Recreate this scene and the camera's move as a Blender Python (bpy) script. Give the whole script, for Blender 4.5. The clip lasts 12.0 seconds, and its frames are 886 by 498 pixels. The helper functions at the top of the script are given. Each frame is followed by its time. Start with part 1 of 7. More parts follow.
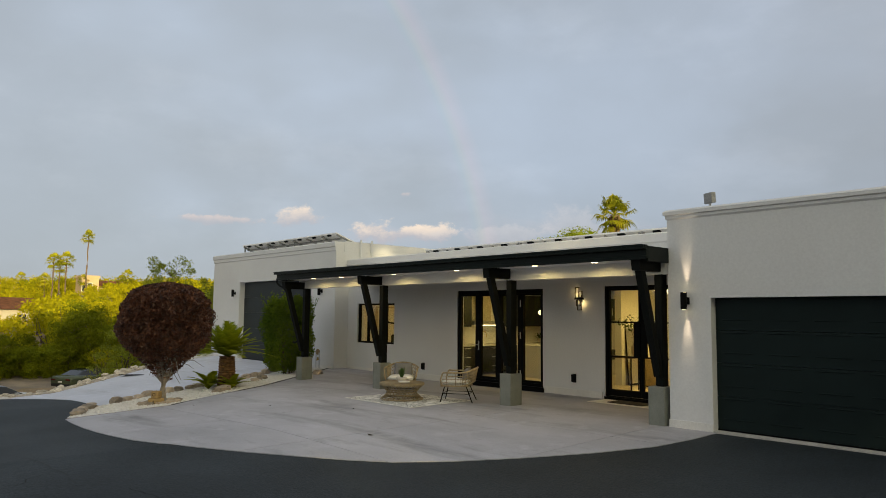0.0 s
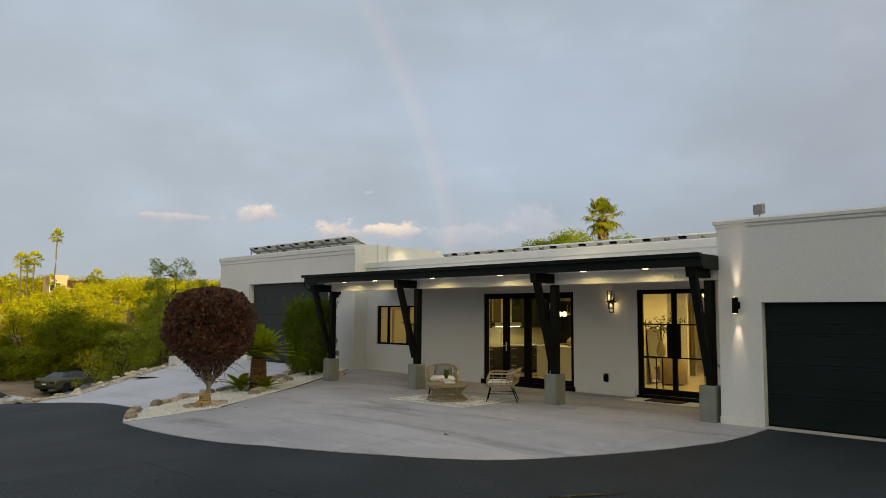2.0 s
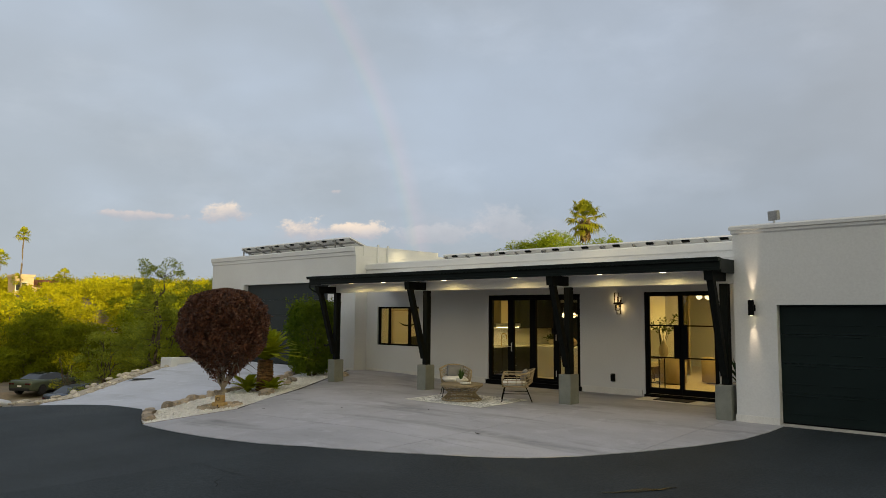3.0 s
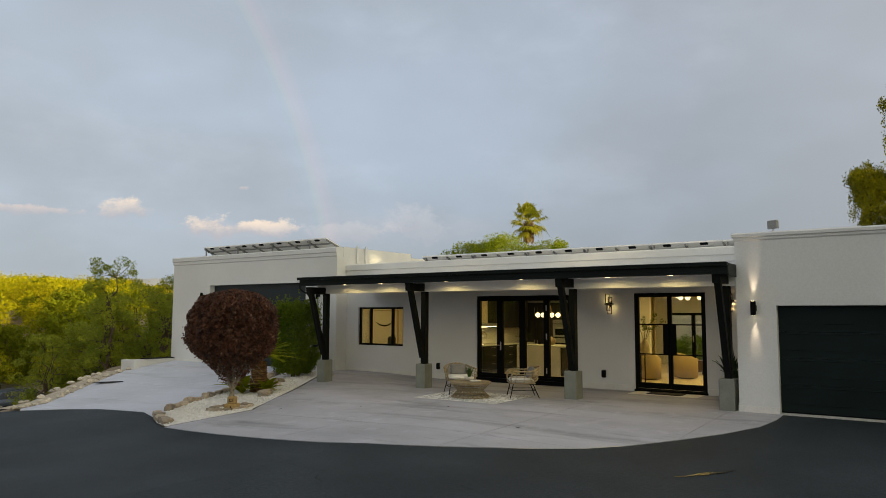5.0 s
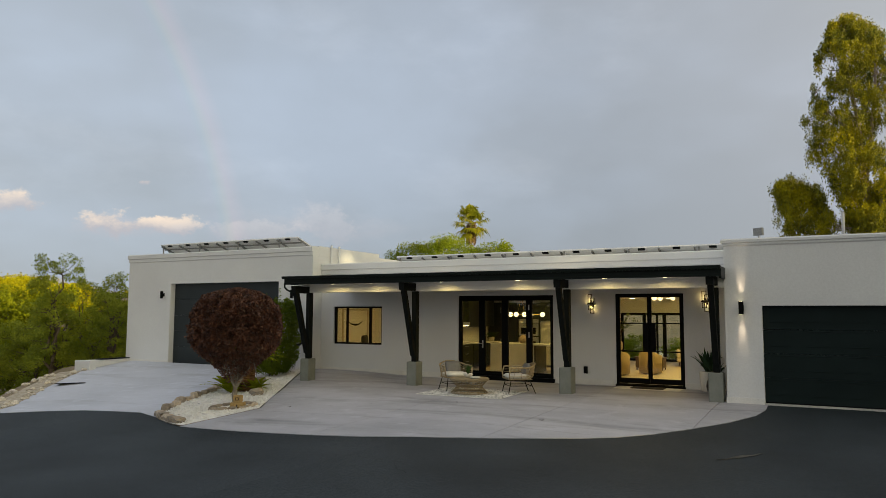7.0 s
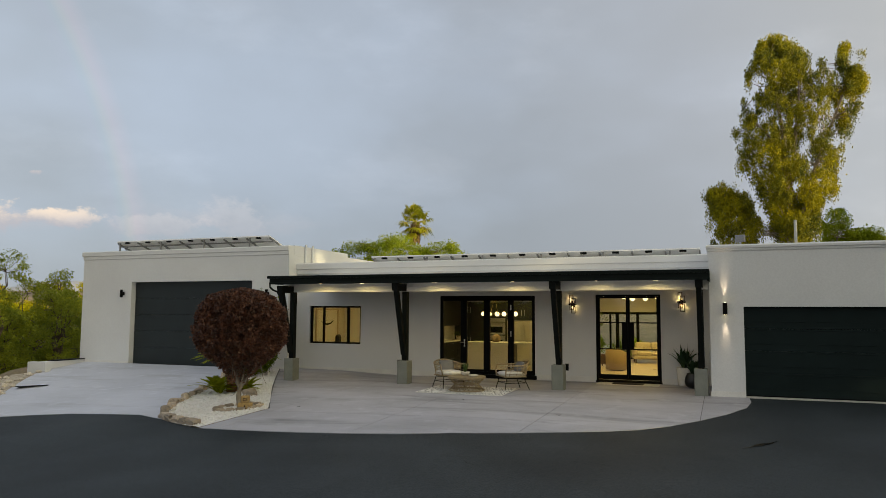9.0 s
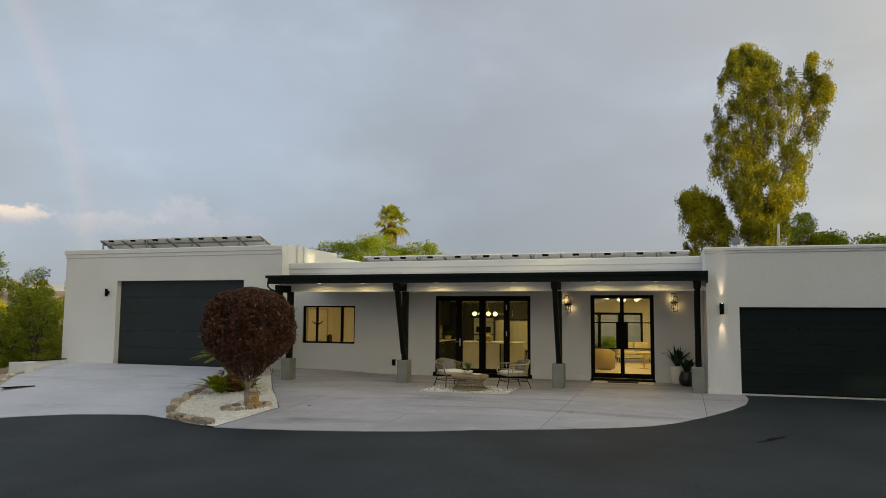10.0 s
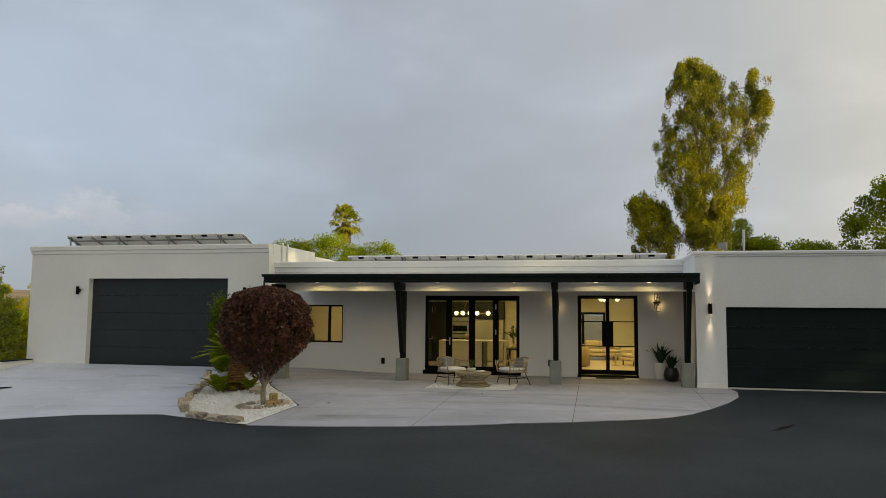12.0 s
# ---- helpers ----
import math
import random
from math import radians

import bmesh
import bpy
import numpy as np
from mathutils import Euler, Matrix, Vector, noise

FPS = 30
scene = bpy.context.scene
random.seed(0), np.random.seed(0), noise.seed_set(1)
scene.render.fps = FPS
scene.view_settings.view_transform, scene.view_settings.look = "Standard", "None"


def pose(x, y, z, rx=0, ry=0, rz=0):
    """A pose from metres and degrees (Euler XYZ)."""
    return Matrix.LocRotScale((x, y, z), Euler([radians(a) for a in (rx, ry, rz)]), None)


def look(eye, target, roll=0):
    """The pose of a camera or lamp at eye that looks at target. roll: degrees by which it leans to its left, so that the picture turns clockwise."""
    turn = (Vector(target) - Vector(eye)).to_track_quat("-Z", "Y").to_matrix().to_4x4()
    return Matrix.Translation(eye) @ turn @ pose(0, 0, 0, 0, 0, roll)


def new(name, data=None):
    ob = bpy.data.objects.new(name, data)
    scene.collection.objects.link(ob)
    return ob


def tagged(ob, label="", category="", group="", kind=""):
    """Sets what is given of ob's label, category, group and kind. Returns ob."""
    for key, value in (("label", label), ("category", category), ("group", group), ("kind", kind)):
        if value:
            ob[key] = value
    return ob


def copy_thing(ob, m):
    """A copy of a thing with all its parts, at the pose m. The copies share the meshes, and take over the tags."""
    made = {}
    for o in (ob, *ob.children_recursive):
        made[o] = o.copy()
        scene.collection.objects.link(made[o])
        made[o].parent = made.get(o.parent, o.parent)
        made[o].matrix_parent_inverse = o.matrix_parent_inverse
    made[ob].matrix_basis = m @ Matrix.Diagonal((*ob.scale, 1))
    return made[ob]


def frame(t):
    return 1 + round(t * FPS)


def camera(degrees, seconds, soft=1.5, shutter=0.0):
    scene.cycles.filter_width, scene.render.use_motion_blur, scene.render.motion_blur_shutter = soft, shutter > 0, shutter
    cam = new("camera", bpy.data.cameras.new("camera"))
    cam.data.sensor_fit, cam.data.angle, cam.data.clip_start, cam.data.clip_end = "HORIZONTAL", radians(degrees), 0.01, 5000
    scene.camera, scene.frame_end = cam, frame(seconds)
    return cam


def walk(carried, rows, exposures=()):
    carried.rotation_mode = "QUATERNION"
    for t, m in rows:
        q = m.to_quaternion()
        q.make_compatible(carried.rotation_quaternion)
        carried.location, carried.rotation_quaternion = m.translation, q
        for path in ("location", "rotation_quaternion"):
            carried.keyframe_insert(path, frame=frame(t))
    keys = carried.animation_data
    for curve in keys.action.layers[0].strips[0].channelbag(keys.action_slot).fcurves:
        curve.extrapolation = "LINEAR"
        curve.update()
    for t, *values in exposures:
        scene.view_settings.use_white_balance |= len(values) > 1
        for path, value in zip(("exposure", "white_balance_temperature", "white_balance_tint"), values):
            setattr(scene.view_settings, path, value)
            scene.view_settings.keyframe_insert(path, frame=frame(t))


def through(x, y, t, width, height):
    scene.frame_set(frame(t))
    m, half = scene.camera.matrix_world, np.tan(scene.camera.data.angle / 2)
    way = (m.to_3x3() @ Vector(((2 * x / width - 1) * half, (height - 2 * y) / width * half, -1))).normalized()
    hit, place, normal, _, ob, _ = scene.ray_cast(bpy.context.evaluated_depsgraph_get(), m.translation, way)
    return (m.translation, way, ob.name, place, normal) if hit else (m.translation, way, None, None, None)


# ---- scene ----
cam = camera(63.2, 12.0, 0.6)
PATH = [
    (0, (-0.298, 0.858, 1.777), (-1.781, 2.187, 1.961), 0.6),
    (0.5, (-0.443, 0.437, 1.813), (-1.917, 1.777, 1.995), 0.4),
    (1, (-0.627, 0.021, 1.842), (-2.087, 1.376, 2.022), 0.3),
    (1.5, (-0.847, -0.409, 1.852), (-2.286, 0.969, 2.032), 0.4),
    (2, (-1.109, -0.845, 1.864), (-2.523, 0.559, 2.045), 0.4),
    (2.5, (-1.391, -1.333, 1.883), (-2.774, 0.1, 2.065), 0.4),
    (3, (-1.699, -1.809, 1.898), (-3.047, -0.343, 2.079), 0.4),
    (5, (-3.12, -3.726, 1.918), (-4.278, -2.105, 2.098), 0.2),
    (5.5, (-3.485, -4.122, 1.91), (-4.586, -2.462, 2.09), 0.3),
    (6, (-3.863, -4.536, 1.899), (-4.911, -2.843, 2.079), 0.2),
    (6.5, (-4.272, -4.942, 1.886), (-5.271, -3.219, 2.067), 0.3),
    (7, (-4.708, -5.356, 1.873), (-5.655, -3.604, 2.055), 0.3),
    (9, (-6.494, -6.745, 1.922), (-7.219, -4.889, 2.099), 0.3),
    (9.5, (-6.987, -7.046, 1.905), (-7.659, -5.171, 2.083), 0.3),
    (10, (-7.498, -7.35, 1.895), (-8.117, -5.457, 2.074), 0.4),
    (10.5, (-7.992, -7.643, 1.884), (-8.559, -5.733, 2.064), 0.4),
    (11, (-8.497, -7.919, 1.865), (-9.011, -5.995, 2.046), 0.4),
    (11.5, (-8.984, -8.179, 1.858), (-9.447, -6.242, 2.04), 0.5),
    (12, (-9.497, -8.423, 1.858), (-9.906, -6.474, 2.038), 0.5),
]
walk(cam, [(t, look(eye, target, roll)) for t, eye, target, roll in PATH])

# ---- world, sun ----
SUN_AZ, SUN_EL = 105.0, 7.0          # degrees from +y towards +x, and above the horizon


def sun_dir():
    a, e = radians(SUN_AZ), radians(SUN_EL)
    return Vector((math.sin(a) * math.cos(e), math.cos(a) * math.cos(e), math.sin(e)))


def build_world():
    world = bpy.data.worlds.new("evening_sky")
    scene.world = world
    world.use_nodes = True
    nt = world.node_tree
    nt.nodes.clear()
    N, L = nt.nodes.new, nt.links.new

    def math_node(op, a, b=None, c=None, clamp=False):
        n = N("ShaderNodeMath")
        n.operation, n.use_clamp = op, clamp
        for i, v in enumerate((a, b, c)):
            if v is None:
                continue
            if isinstance(v, (int, float)):
                n.inputs[i].default_value = v
            else:
                L(v, n.inputs[i])
        return n.outputs[0]

    def mix(fac, a, b, mode="MIX"):
        n = N("ShaderNodeMix")
        n.data_type, n.blend_type = "RGBA", mode
        for sock, v in ((n.inputs[0], fac), (n.inputs[6], a), (n.inputs[7], b)):
            if isinstance(v, (int, float)):
                sock.default_value = v
            elif isinstance(v, tuple):
                sock.default_value = (*v, 1)
            else:
                L(v, sock)
        return n.outputs[2]

    def ramp(v, lo, hi):
        n = N("ShaderNodeMapRange")
        n.interpolation_type = "SMOOTHSTEP"
        L(v, n.inputs[0])
        n.inputs[1].default_value, n.inputs[2].default_value = lo, hi
        return n.outputs[0]

    def dot(v, d):
        n = N("ShaderNodeVectorMath")
        n.operation = "DOT_PRODUCT"
        L(v, n.inputs[0])
        n.inputs[1].default_value = d
        return n.outputs["Value"]

    def noise_of(v, scale, detail, rough, stretch, shift=(0, 0, 0)):
        m = N("ShaderNodeMapping")
        m.inputs["Scale"].default_value, m.inputs["Location"].default_value = stretch, shift
        L(v, m.inputs["Vector"])
        n = N("ShaderNodeTexNoise")
        n.inputs["Scale"].default_value, n.inputs["Detail"].default_value, n.inputs["Roughness"].default_value = scale, detail, rough
        L(m.outputs[0], n.inputs["Vector"])
        return n.outputs["Fac"]

    way = N("ShaderNodeTexCoord").outputs["Generated"]
    sep = N("ShaderNodeSeparateXYZ")
    L(way, sep.inputs[0])
    up = sep.outputs[2]

    sky = N("ShaderNodeTexSky")
    sky.sky_type, sky.sun_disc = "NISHITA", False
    sky.sun_elevation, sky.sun_rotation = radians(SUN_EL), radians(SUN_AZ)
    clear = mix(1.0, sky.outputs[0], (0.10, 0.10, 0.10), "MULTIPLY")

    # high cloud sheet: blue-grey opposite the sun, cream towards it
    west = dot(way, sun_dir())
    wheel = N("ShaderNodeValToRGB")
    L(math_node("MULTIPLY_ADD", west, 0.5, 0.5), wheel.inputs[0])
    stops = wheel.color_ramp.elements
    stops[0].position, stops[0].color = 0.0, (*SKY_WHEEL[0][1], 1)
    stops[1].position, stops[1].color = 1.0, (*SKY_WHEEL[-1][1], 1)
    for p, c in SKY_WHEEL[1:-1]:
        stops.new(p).color = (*c, 1)
    sheet = mix(math_node("SUBTRACT", 1.0, ramp(up, 0.05, 0.30)), wheel.outputs[0], mix(1.0, wheel.outputs[0], (0.90, 0.90, 0.89), "MULTIPLY"))
    broad = noise_of(way, 1.7, 4, 0.5, (1, 1, 2.0), (0.3, 0.2, 0.1))
    sheet = mix(math_node("MULTIPLY", ramp(broad, 0.44, 0.66), 0.9), sheet, mix(1.0, sheet, (1.17, 1.20, 1.255), "MULTIPLY"))
    fleece = noise_of(way, 4.0, 6, 0.55, (1, 1, 1.5), (2.1, 0.4, 1.3))
    sheet = mix(math_node("MULTIPLY", ramp(fleece, 0.42, 0.70), 0.5), sheet, mix(1.0, sheet, (0.88, 0.87, 0.85), "MULTIPLY"))
    wisp = noise_of(way, 3.4, 7, 0.6, (1, 1, 2.2), (5.3, 1.4, 0.2))
    sheet = mix(math_node("MULTIPLY", ramp(wisp, 0.50, 0.74), 0.7), sheet, mix(1.0, sheet, (1.17, 1.15, 1.14), "MULTIPLY"))
    # paler glow low over the horizon on the sunset side
    low = math_node("SUBTRACT", 1.0, ramp(up, 0.02, 0.24))
    sheet = mix(math_node("MULTIPLY", low, math_node("MULTIPLY", ramp(west, -0.35, 0.4), 0.5)), sheet, SKY_PEACH)
    col = mix(0.94, clear, sheet)

    # small sunlit cumulus heads and thin streaks low over the horizon, each by bearing, height, half width and half height
    bearing = math_node("MULTIPLY", math_node("ARCTAN2", math_node("MULTIPLY", sep.outputs[0], -1.0), sep.outputs[1]), 180 / math.pi)
    puff = noise_of(way, 26.0, 8, 0.66, (1, 1, 1.5), (0.0, 0.7, 0.35))
    veil = noise_of(way, 9.0, 7, 0.62, (1, 1, 2.2), (1.0, 3.0, 0.0))
    for b0, u0, bw, uw, dense, shade, light, by in CLOUDS:
        dx = math_node("MULTIPLY", math_node("SUBTRACT", bearing, b0), 1 / bw)
        dz = math_node("MULTIPLY", math_node("SUBTRACT", up, u0), 1 / uw)
        far = math_node("SQRT", math_node("ADD", math_node("MULTIPLY", dx, dx), math_node("MULTIPLY", dz, dz)))
        body = math_node("ADD", math_node("SUBTRACT", 1.0, far), math_node("MULTIPLY_ADD", puff if by else veil, 2.6, -1.3))
        tone = mix(ramp(math_node("ADD", dz, math_node("MULTIPLY_ADD", puff, 1.6, -0.8)), -0.5, 0.7), shade, light)
        col = mix(math_node("MULTIPLY", ramp(body, 0.25, 0.75 if by else 1.3), dense), col, tone)

    # rainbow, 42 degrees round the point opposite the sun
    angle = math_node("MULTIPLY", math_node("ARCCOSINE", dot(way, BOW_AXIS)), 180 / math.pi)
    bow = N("ShaderNodeValToRGB")
    L(math_node("MULTIPLY_ADD", angle, 1 / 3.4, -40.4 / 3.4, clamp=True), bow.inputs[0])
    el = bow.color_ramp.elements
    el[0].position, el[0].color = 0.0, (0, 0, 0, 1)
    el[1].position, el[1].color = 1.0, (0, 0, 0, 1)
    for p, c in ((0.33, (0.006, 0.004, 0.012, 1)), (0.46, (0.0, 0.013, 0.009, 1)), (0.58, (0.034, 0.026, 0.0, 1)), (0.71, (0.052, 0.015, 0.010, 1))):
        e = el.new(p)
        e.color = c
    col = mix(1.0, col, bow.outputs[0], "ADD")

    bg = N("ShaderNodeBackground")
    L(col, bg.inputs[0])
    bg.inputs[1].default_value = SKY_STRENGTH
    out = N("ShaderNodeOutputWorld")
    L(bg.outputs[0], out.inputs[0])

    lamp = bpy.data.lights.new("sun", "SUN")
    lamp.energy, lamp.angle, lamp.color = SUN_STRENGTH, radians(0.6), (1.0, 0.80, 0.40)
    ob = new("sun", lamp)
    ob.matrix_world = look(sun_dir() * 60, (0, 0, 0))


SKY_STRENGTH, SUN_STRENGTH = 1.0, 5.0
SKY_WHEEL = ((0.0, (0.49, 0.548, 0.62)), (0.12, (0.418, 0.474, 0.545)), (0.26, (0.388, 0.430, 0.487)), (0.38, (0.443, 0.472, 0.515)), (0.48, (0.505, 0.52, 0.532)), (0.56, (0.64, 0.625, 0.57)), (0.66, (0.56, 0.575, 0.59)), (0.80, (0.66, 0.64, 0.58)), (0.90, (0.86, 0.81, 0.62)), (1.0, (2.3, 2.05, 1.2)))
SKY_PEACH = (0.66, 0.60, 0.50)
WARM, COOL, PINK = (0.95, 0.80, 0.66), (0.50, 0.50, 0.54), (0.80, 0.66, 0.60)
CLOUDS = ((41.0, 0.125, 7.0, 0.050, 0.55, COOL, (0.56, 0.57, 0.62), False), (53.0, 0.105, 8.0, 0.020, 0.6, COOL, (0.60, 0.58, 0.62), False),
          (66.0, 0.124, 5.4, 0.008, 0.6, COOL, PINK, True), (59.2, 0.133, 3.0, 0.022, 0.85, COOL, WARM, True), (53.6, 0.117, 2.6, 0.024, 0.9, COOL, WARM, True), (51.2, 0.113, 4.6, 0.016, 0.95, COOL, WARM, True),
          (48.8, 0.114, 3.4, 0.017, 0.85, COOL, WARM, True), (51.3, 0.166, 0.9, 0.006, 0.6, COOL, PINK, True), (34.0, 0.12, 4.0, 0.03, 0.4, COOL, (0.60, 0.59, 0.62), False),
          (43.5, 0.112, 6.0, 0.024, 0.5, COOL, (0.64, 0.63, 0.65), True), (37.6, 0.122, 3.4, 0.036, 0.45, COOL, (0.62, 0.62, 0.65), True))
BOW_AXIS = (-0.997, 0.06, -0.04)
build_world()

# ---- materials ----
def material(name, col, rough=0.7, metal=0.0, var=0.15, scale=2.0, fine=40.0, bump=0.15, tint=None, rand=0.0, spec=0.5, emit=0.0, trans=0.0, stretch=(1, 1, 1), patch=(0.35, 0.65)):
    """A principled surface: col, patches of tint at scale, grain at fine, and a fine bump. rand: spread of brightness from object to object."""
    m = bpy.data.materials.new(name)
    m.use_nodes = True
    nt = m.node_tree
    N, L = nt.nodes.new, nt.links.new
    p = nt.nodes["Principled BSDF"]
    tc = N("ShaderNodeTexCoord")
    mp = N("ShaderNodeMapping")
    mp.inputs["Scale"].default_value = stretch
    L(tc.outputs["Object"], mp.inputs["Vector"])
    a, b = N("ShaderNodeTexNoise"), N("ShaderNodeTexNoise")
    for n, s, d in ((a, scale, 5), (b, fine, 3)):
        n.inputs["Scale"].default_value, n.inputs["Detail"].default_value = s, d
        L(mp.outputs[0], n.inputs["Vector"])
    r = N("ShaderNodeMapRange")
    r.inputs[1].default_value, r.inputs[2].default_value = patch
    L(a.outputs["Fac"], r.inputs[0])
    mx = N("ShaderNodeMix")
    mx.data_type = "RGBA"
    mx.inputs[6].default_value = (*col, 1)
    mx.inputs[7].default_value = (*(tint or tuple(c * (1 - 1.6 * var) for c in col)), 1)
    L(r.outputs[0], mx.inputs[0])
    g = N("ShaderNodeMapRange")
    g.inputs[1].default_value, g.inputs[2].default_value = 0.3, 0.7
    g.inputs[3].default_value, g.inputs[4].default_value = 1 - var, 1 + var
    L(b.outputs["Fac"], g.inputs[0])
    value = g.outputs[0]
    if rand:
        info = N("ShaderNodeObjectInfo")
        k = N("ShaderNodeMapRange")
        k.inputs[3].default_value, k.inputs[4].default_value = 1 - rand, 1 + rand
        L(info.outputs["Random"], k.inputs[0])
        t = N("ShaderNodeMath")
        t.operation = "MULTIPLY"
        L(value, t.inputs[0]), L(k.outputs[0], t.inputs[1])
        value = t.outputs[0]
    sc = N("ShaderNodeVectorMath")
    sc.operation = "SCALE"
    L(mx.outputs[2], sc.inputs[0]), L(value, sc.inputs["Scale"])
    L(sc.outputs[0], p.inputs["Base Color"])
    p.inputs["Roughness"].default_value, p.inputs["Metallic"].default_value = rough, metal
    p.inputs["Specular IOR Level"].default_value = spec
    if trans:
        p.inputs["Transmission Weight"].default_value = trans
    if emit:
        p.inputs["Emission Color"].default_value = (*col, 1)
        p.inputs["Emission Strength"].default_value = emit
    if bump:
        bp = N("ShaderNodeBump")
        bp.inputs["Strength"].default_value, bp.inputs["Distance"].default_value = bump, 0.01
        L(b.outputs["Fac"], bp.inputs["Height"])
        L(bp.outputs[0], p.inputs["Normal"])
    return m


def leaf_material(name, col, tint, rand=0.25, through=0.35, sheen=0.06, rough=0.6, clump=0.8):
    """Foliage: colour varies from leaf to leaf and tree to tree, and some light comes through."""
    m = bpy.data.materials.new(name)
    m.use_nodes = True
    nt = m.node_tree
    N, L = nt.nodes.new, nt.links.new
    p = nt.nodes["Principled BSDF"]
    geo, info, mx = N("ShaderNodeNewGeometry"), N("ShaderNodeObjectInfo"), N("ShaderNodeMix")
    mx.data_type = "RGBA"
    mx.inputs[6].default_value, mx.inputs[7].default_value = (*col, 1), (*tint, 1)
    # one half of the difference goes from leaf to leaf, the other from bunch to bunch
    tc, n, r, half, sm = N("ShaderNodeTexCoord"), N("ShaderNodeTexNoise"), N("ShaderNodeMapRange"), N("ShaderNodeMath"), N("ShaderNodeMath")
    n.inputs["Scale"].default_value, n.inputs["Detail"].default_value = clump, 4
    r.inputs[1].default_value, r.inputs[2].default_value, r.inputs[4].default_value = 0.38, 0.64, 0.55
    half.operation, half.inputs[1].default_value, sm.operation = "MULTIPLY", 0.45, "ADD"
    L(tc.outputs["Object"], n.inputs["Vector"]), L(n.outputs["Fac"], r.inputs[0])
    L(geo.outputs["Random Per Island"], half.inputs[0])
    L(half.outputs[0], sm.inputs[0]), L(r.outputs[0], sm.inputs[1])
    L(sm.outputs[0], mx.inputs[0])
    k = N("ShaderNodeMapRange")
    k.inputs[3].default_value, k.inputs[4].default_value = 1 - rand, 1 + rand
    L(info.outputs["Random"], k.inputs[0])
    sc = N("ShaderNodeVectorMath")
    sc.operation = "SCALE"
    L(mx.outputs[2], sc.inputs[0]), L(k.outputs[0], sc.inputs["Scale"])
    L(sc.outputs[0], p.inputs["Base Color"])
    p.inputs["Roughness"].default_value = rough
    p.inputs["Specular IOR Level"].default_value = sheen
    tr, ms = N("ShaderNodeBsdfTranslucent"), N("ShaderNodeMixShader")
    L(sc.outputs[0], tr.inputs[0])
    ms.inputs[0].default_value = through
    L(p.outputs[0], ms.inputs[1]), L(tr.outputs[0], ms.inputs[2])
    L(ms.outputs[0], nt.nodes["Material Output"].inputs[0])
    return m


def glass_material(name, col=(0.9, 0.93, 0.92), gloss=0.12):
    """Thin window glass: mostly clear, with a mirror share that grows at grazing angles."""
    m = bpy.data.materials.new(name)
    m.use_nodes = True
    nt = m.node_tree
    nt.nodes.clear()
    N, L = nt.nodes.new, nt.links.new
    t, g, mx, fr = N("ShaderNodeBsdfTransparent"), N("ShaderNodeBsdfGlossy"), N("ShaderNodeMixShader"), N("ShaderNodeLayerWeight")
    t.inputs[0].default_value = (*col, 1)
    g.inputs["Roughness"].default_value = 0.01
    power, share = N("ShaderNodeMath"), N("ShaderNodeMath")
    power.operation, share.operation = "POWER", "MULTIPLY_ADD"
    fr.inputs["Blend"].default_value = 0.5
    L(fr.outputs["Facing"], power.inputs[0])
    power.inputs[1].default_value = 4.0
    L(power.outputs[0], share.inputs[0])
    share.inputs[1].default_value, share.inputs[2].default_value = 0.8, 0.04
    L(share.outputs[0], mx.inputs[0]), L(t.outputs[0], mx.inputs[1]), L(g.outputs[0], mx.inputs[2])
    out = N("ShaderNodeOutputMaterial")
    L(mx.outputs[0], out.inputs[0])
    return m


def glow_material(name, col, strength):
    m = bpy.data.materials.new(name)
    m.use_nodes = True
    p = m.node_tree.nodes["Principled BSDF"]
    p.inputs["Base Color"].default_value = (*col, 1)
    p.inputs["Emission Color"].default_value = (*col, 1)
    p.inputs["Emission Strength"].default_value = strength
    return m


STUCCO = material("white_stucco", (0.74, 0.745, 0.745), 0.85, var=0.035, scale=0.6, fine=30, bump=0.15, tint=(0.70, 0.70, 0.70))
STUCCO_IN = material("warm_plaster", (0.80, 0.76, 0.68), 0.8, var=0.03, scale=1, fine=40, bump=0.05)
TRIM = material("black_steel_paint", (0.003, 0.0035, 0.004), 0.5, var=0.2, scale=3, fine=60, bump=0.03, spec=0.08)
FASCIA = material("dark_green_black_paint", (0.005, 0.010, 0.008), 0.45, var=0.2, scale=2, fine=50, bump=0.05, spec=0.16)
TIMBER = material("black_stained_timber", (0.006, 0.008, 0.007), 0.6, spec=0.12, var=0.3, scale=4, fine=45, bump=0.3, stretch=(1, 1, 0.15))
GARAGE = material("charcoal_garage_paint", (0.0125, 0.0215, 0.0215), 0.5, var=0.12, scale=1.5, fine=120, bump=0.12, spec=0.10)
GARAGE_TALL = material("slate_garage_paint", (0.018, 0.0265, 0.030), 0.5, var=0.12, scale=1.5, fine=120, bump=0.12, spec=0.4)
PIER = material("grey_concrete_pier", (0.24, 0.25, 0.22), 0.85, var=0.12, scale=4, fine=50, bump=0.3)
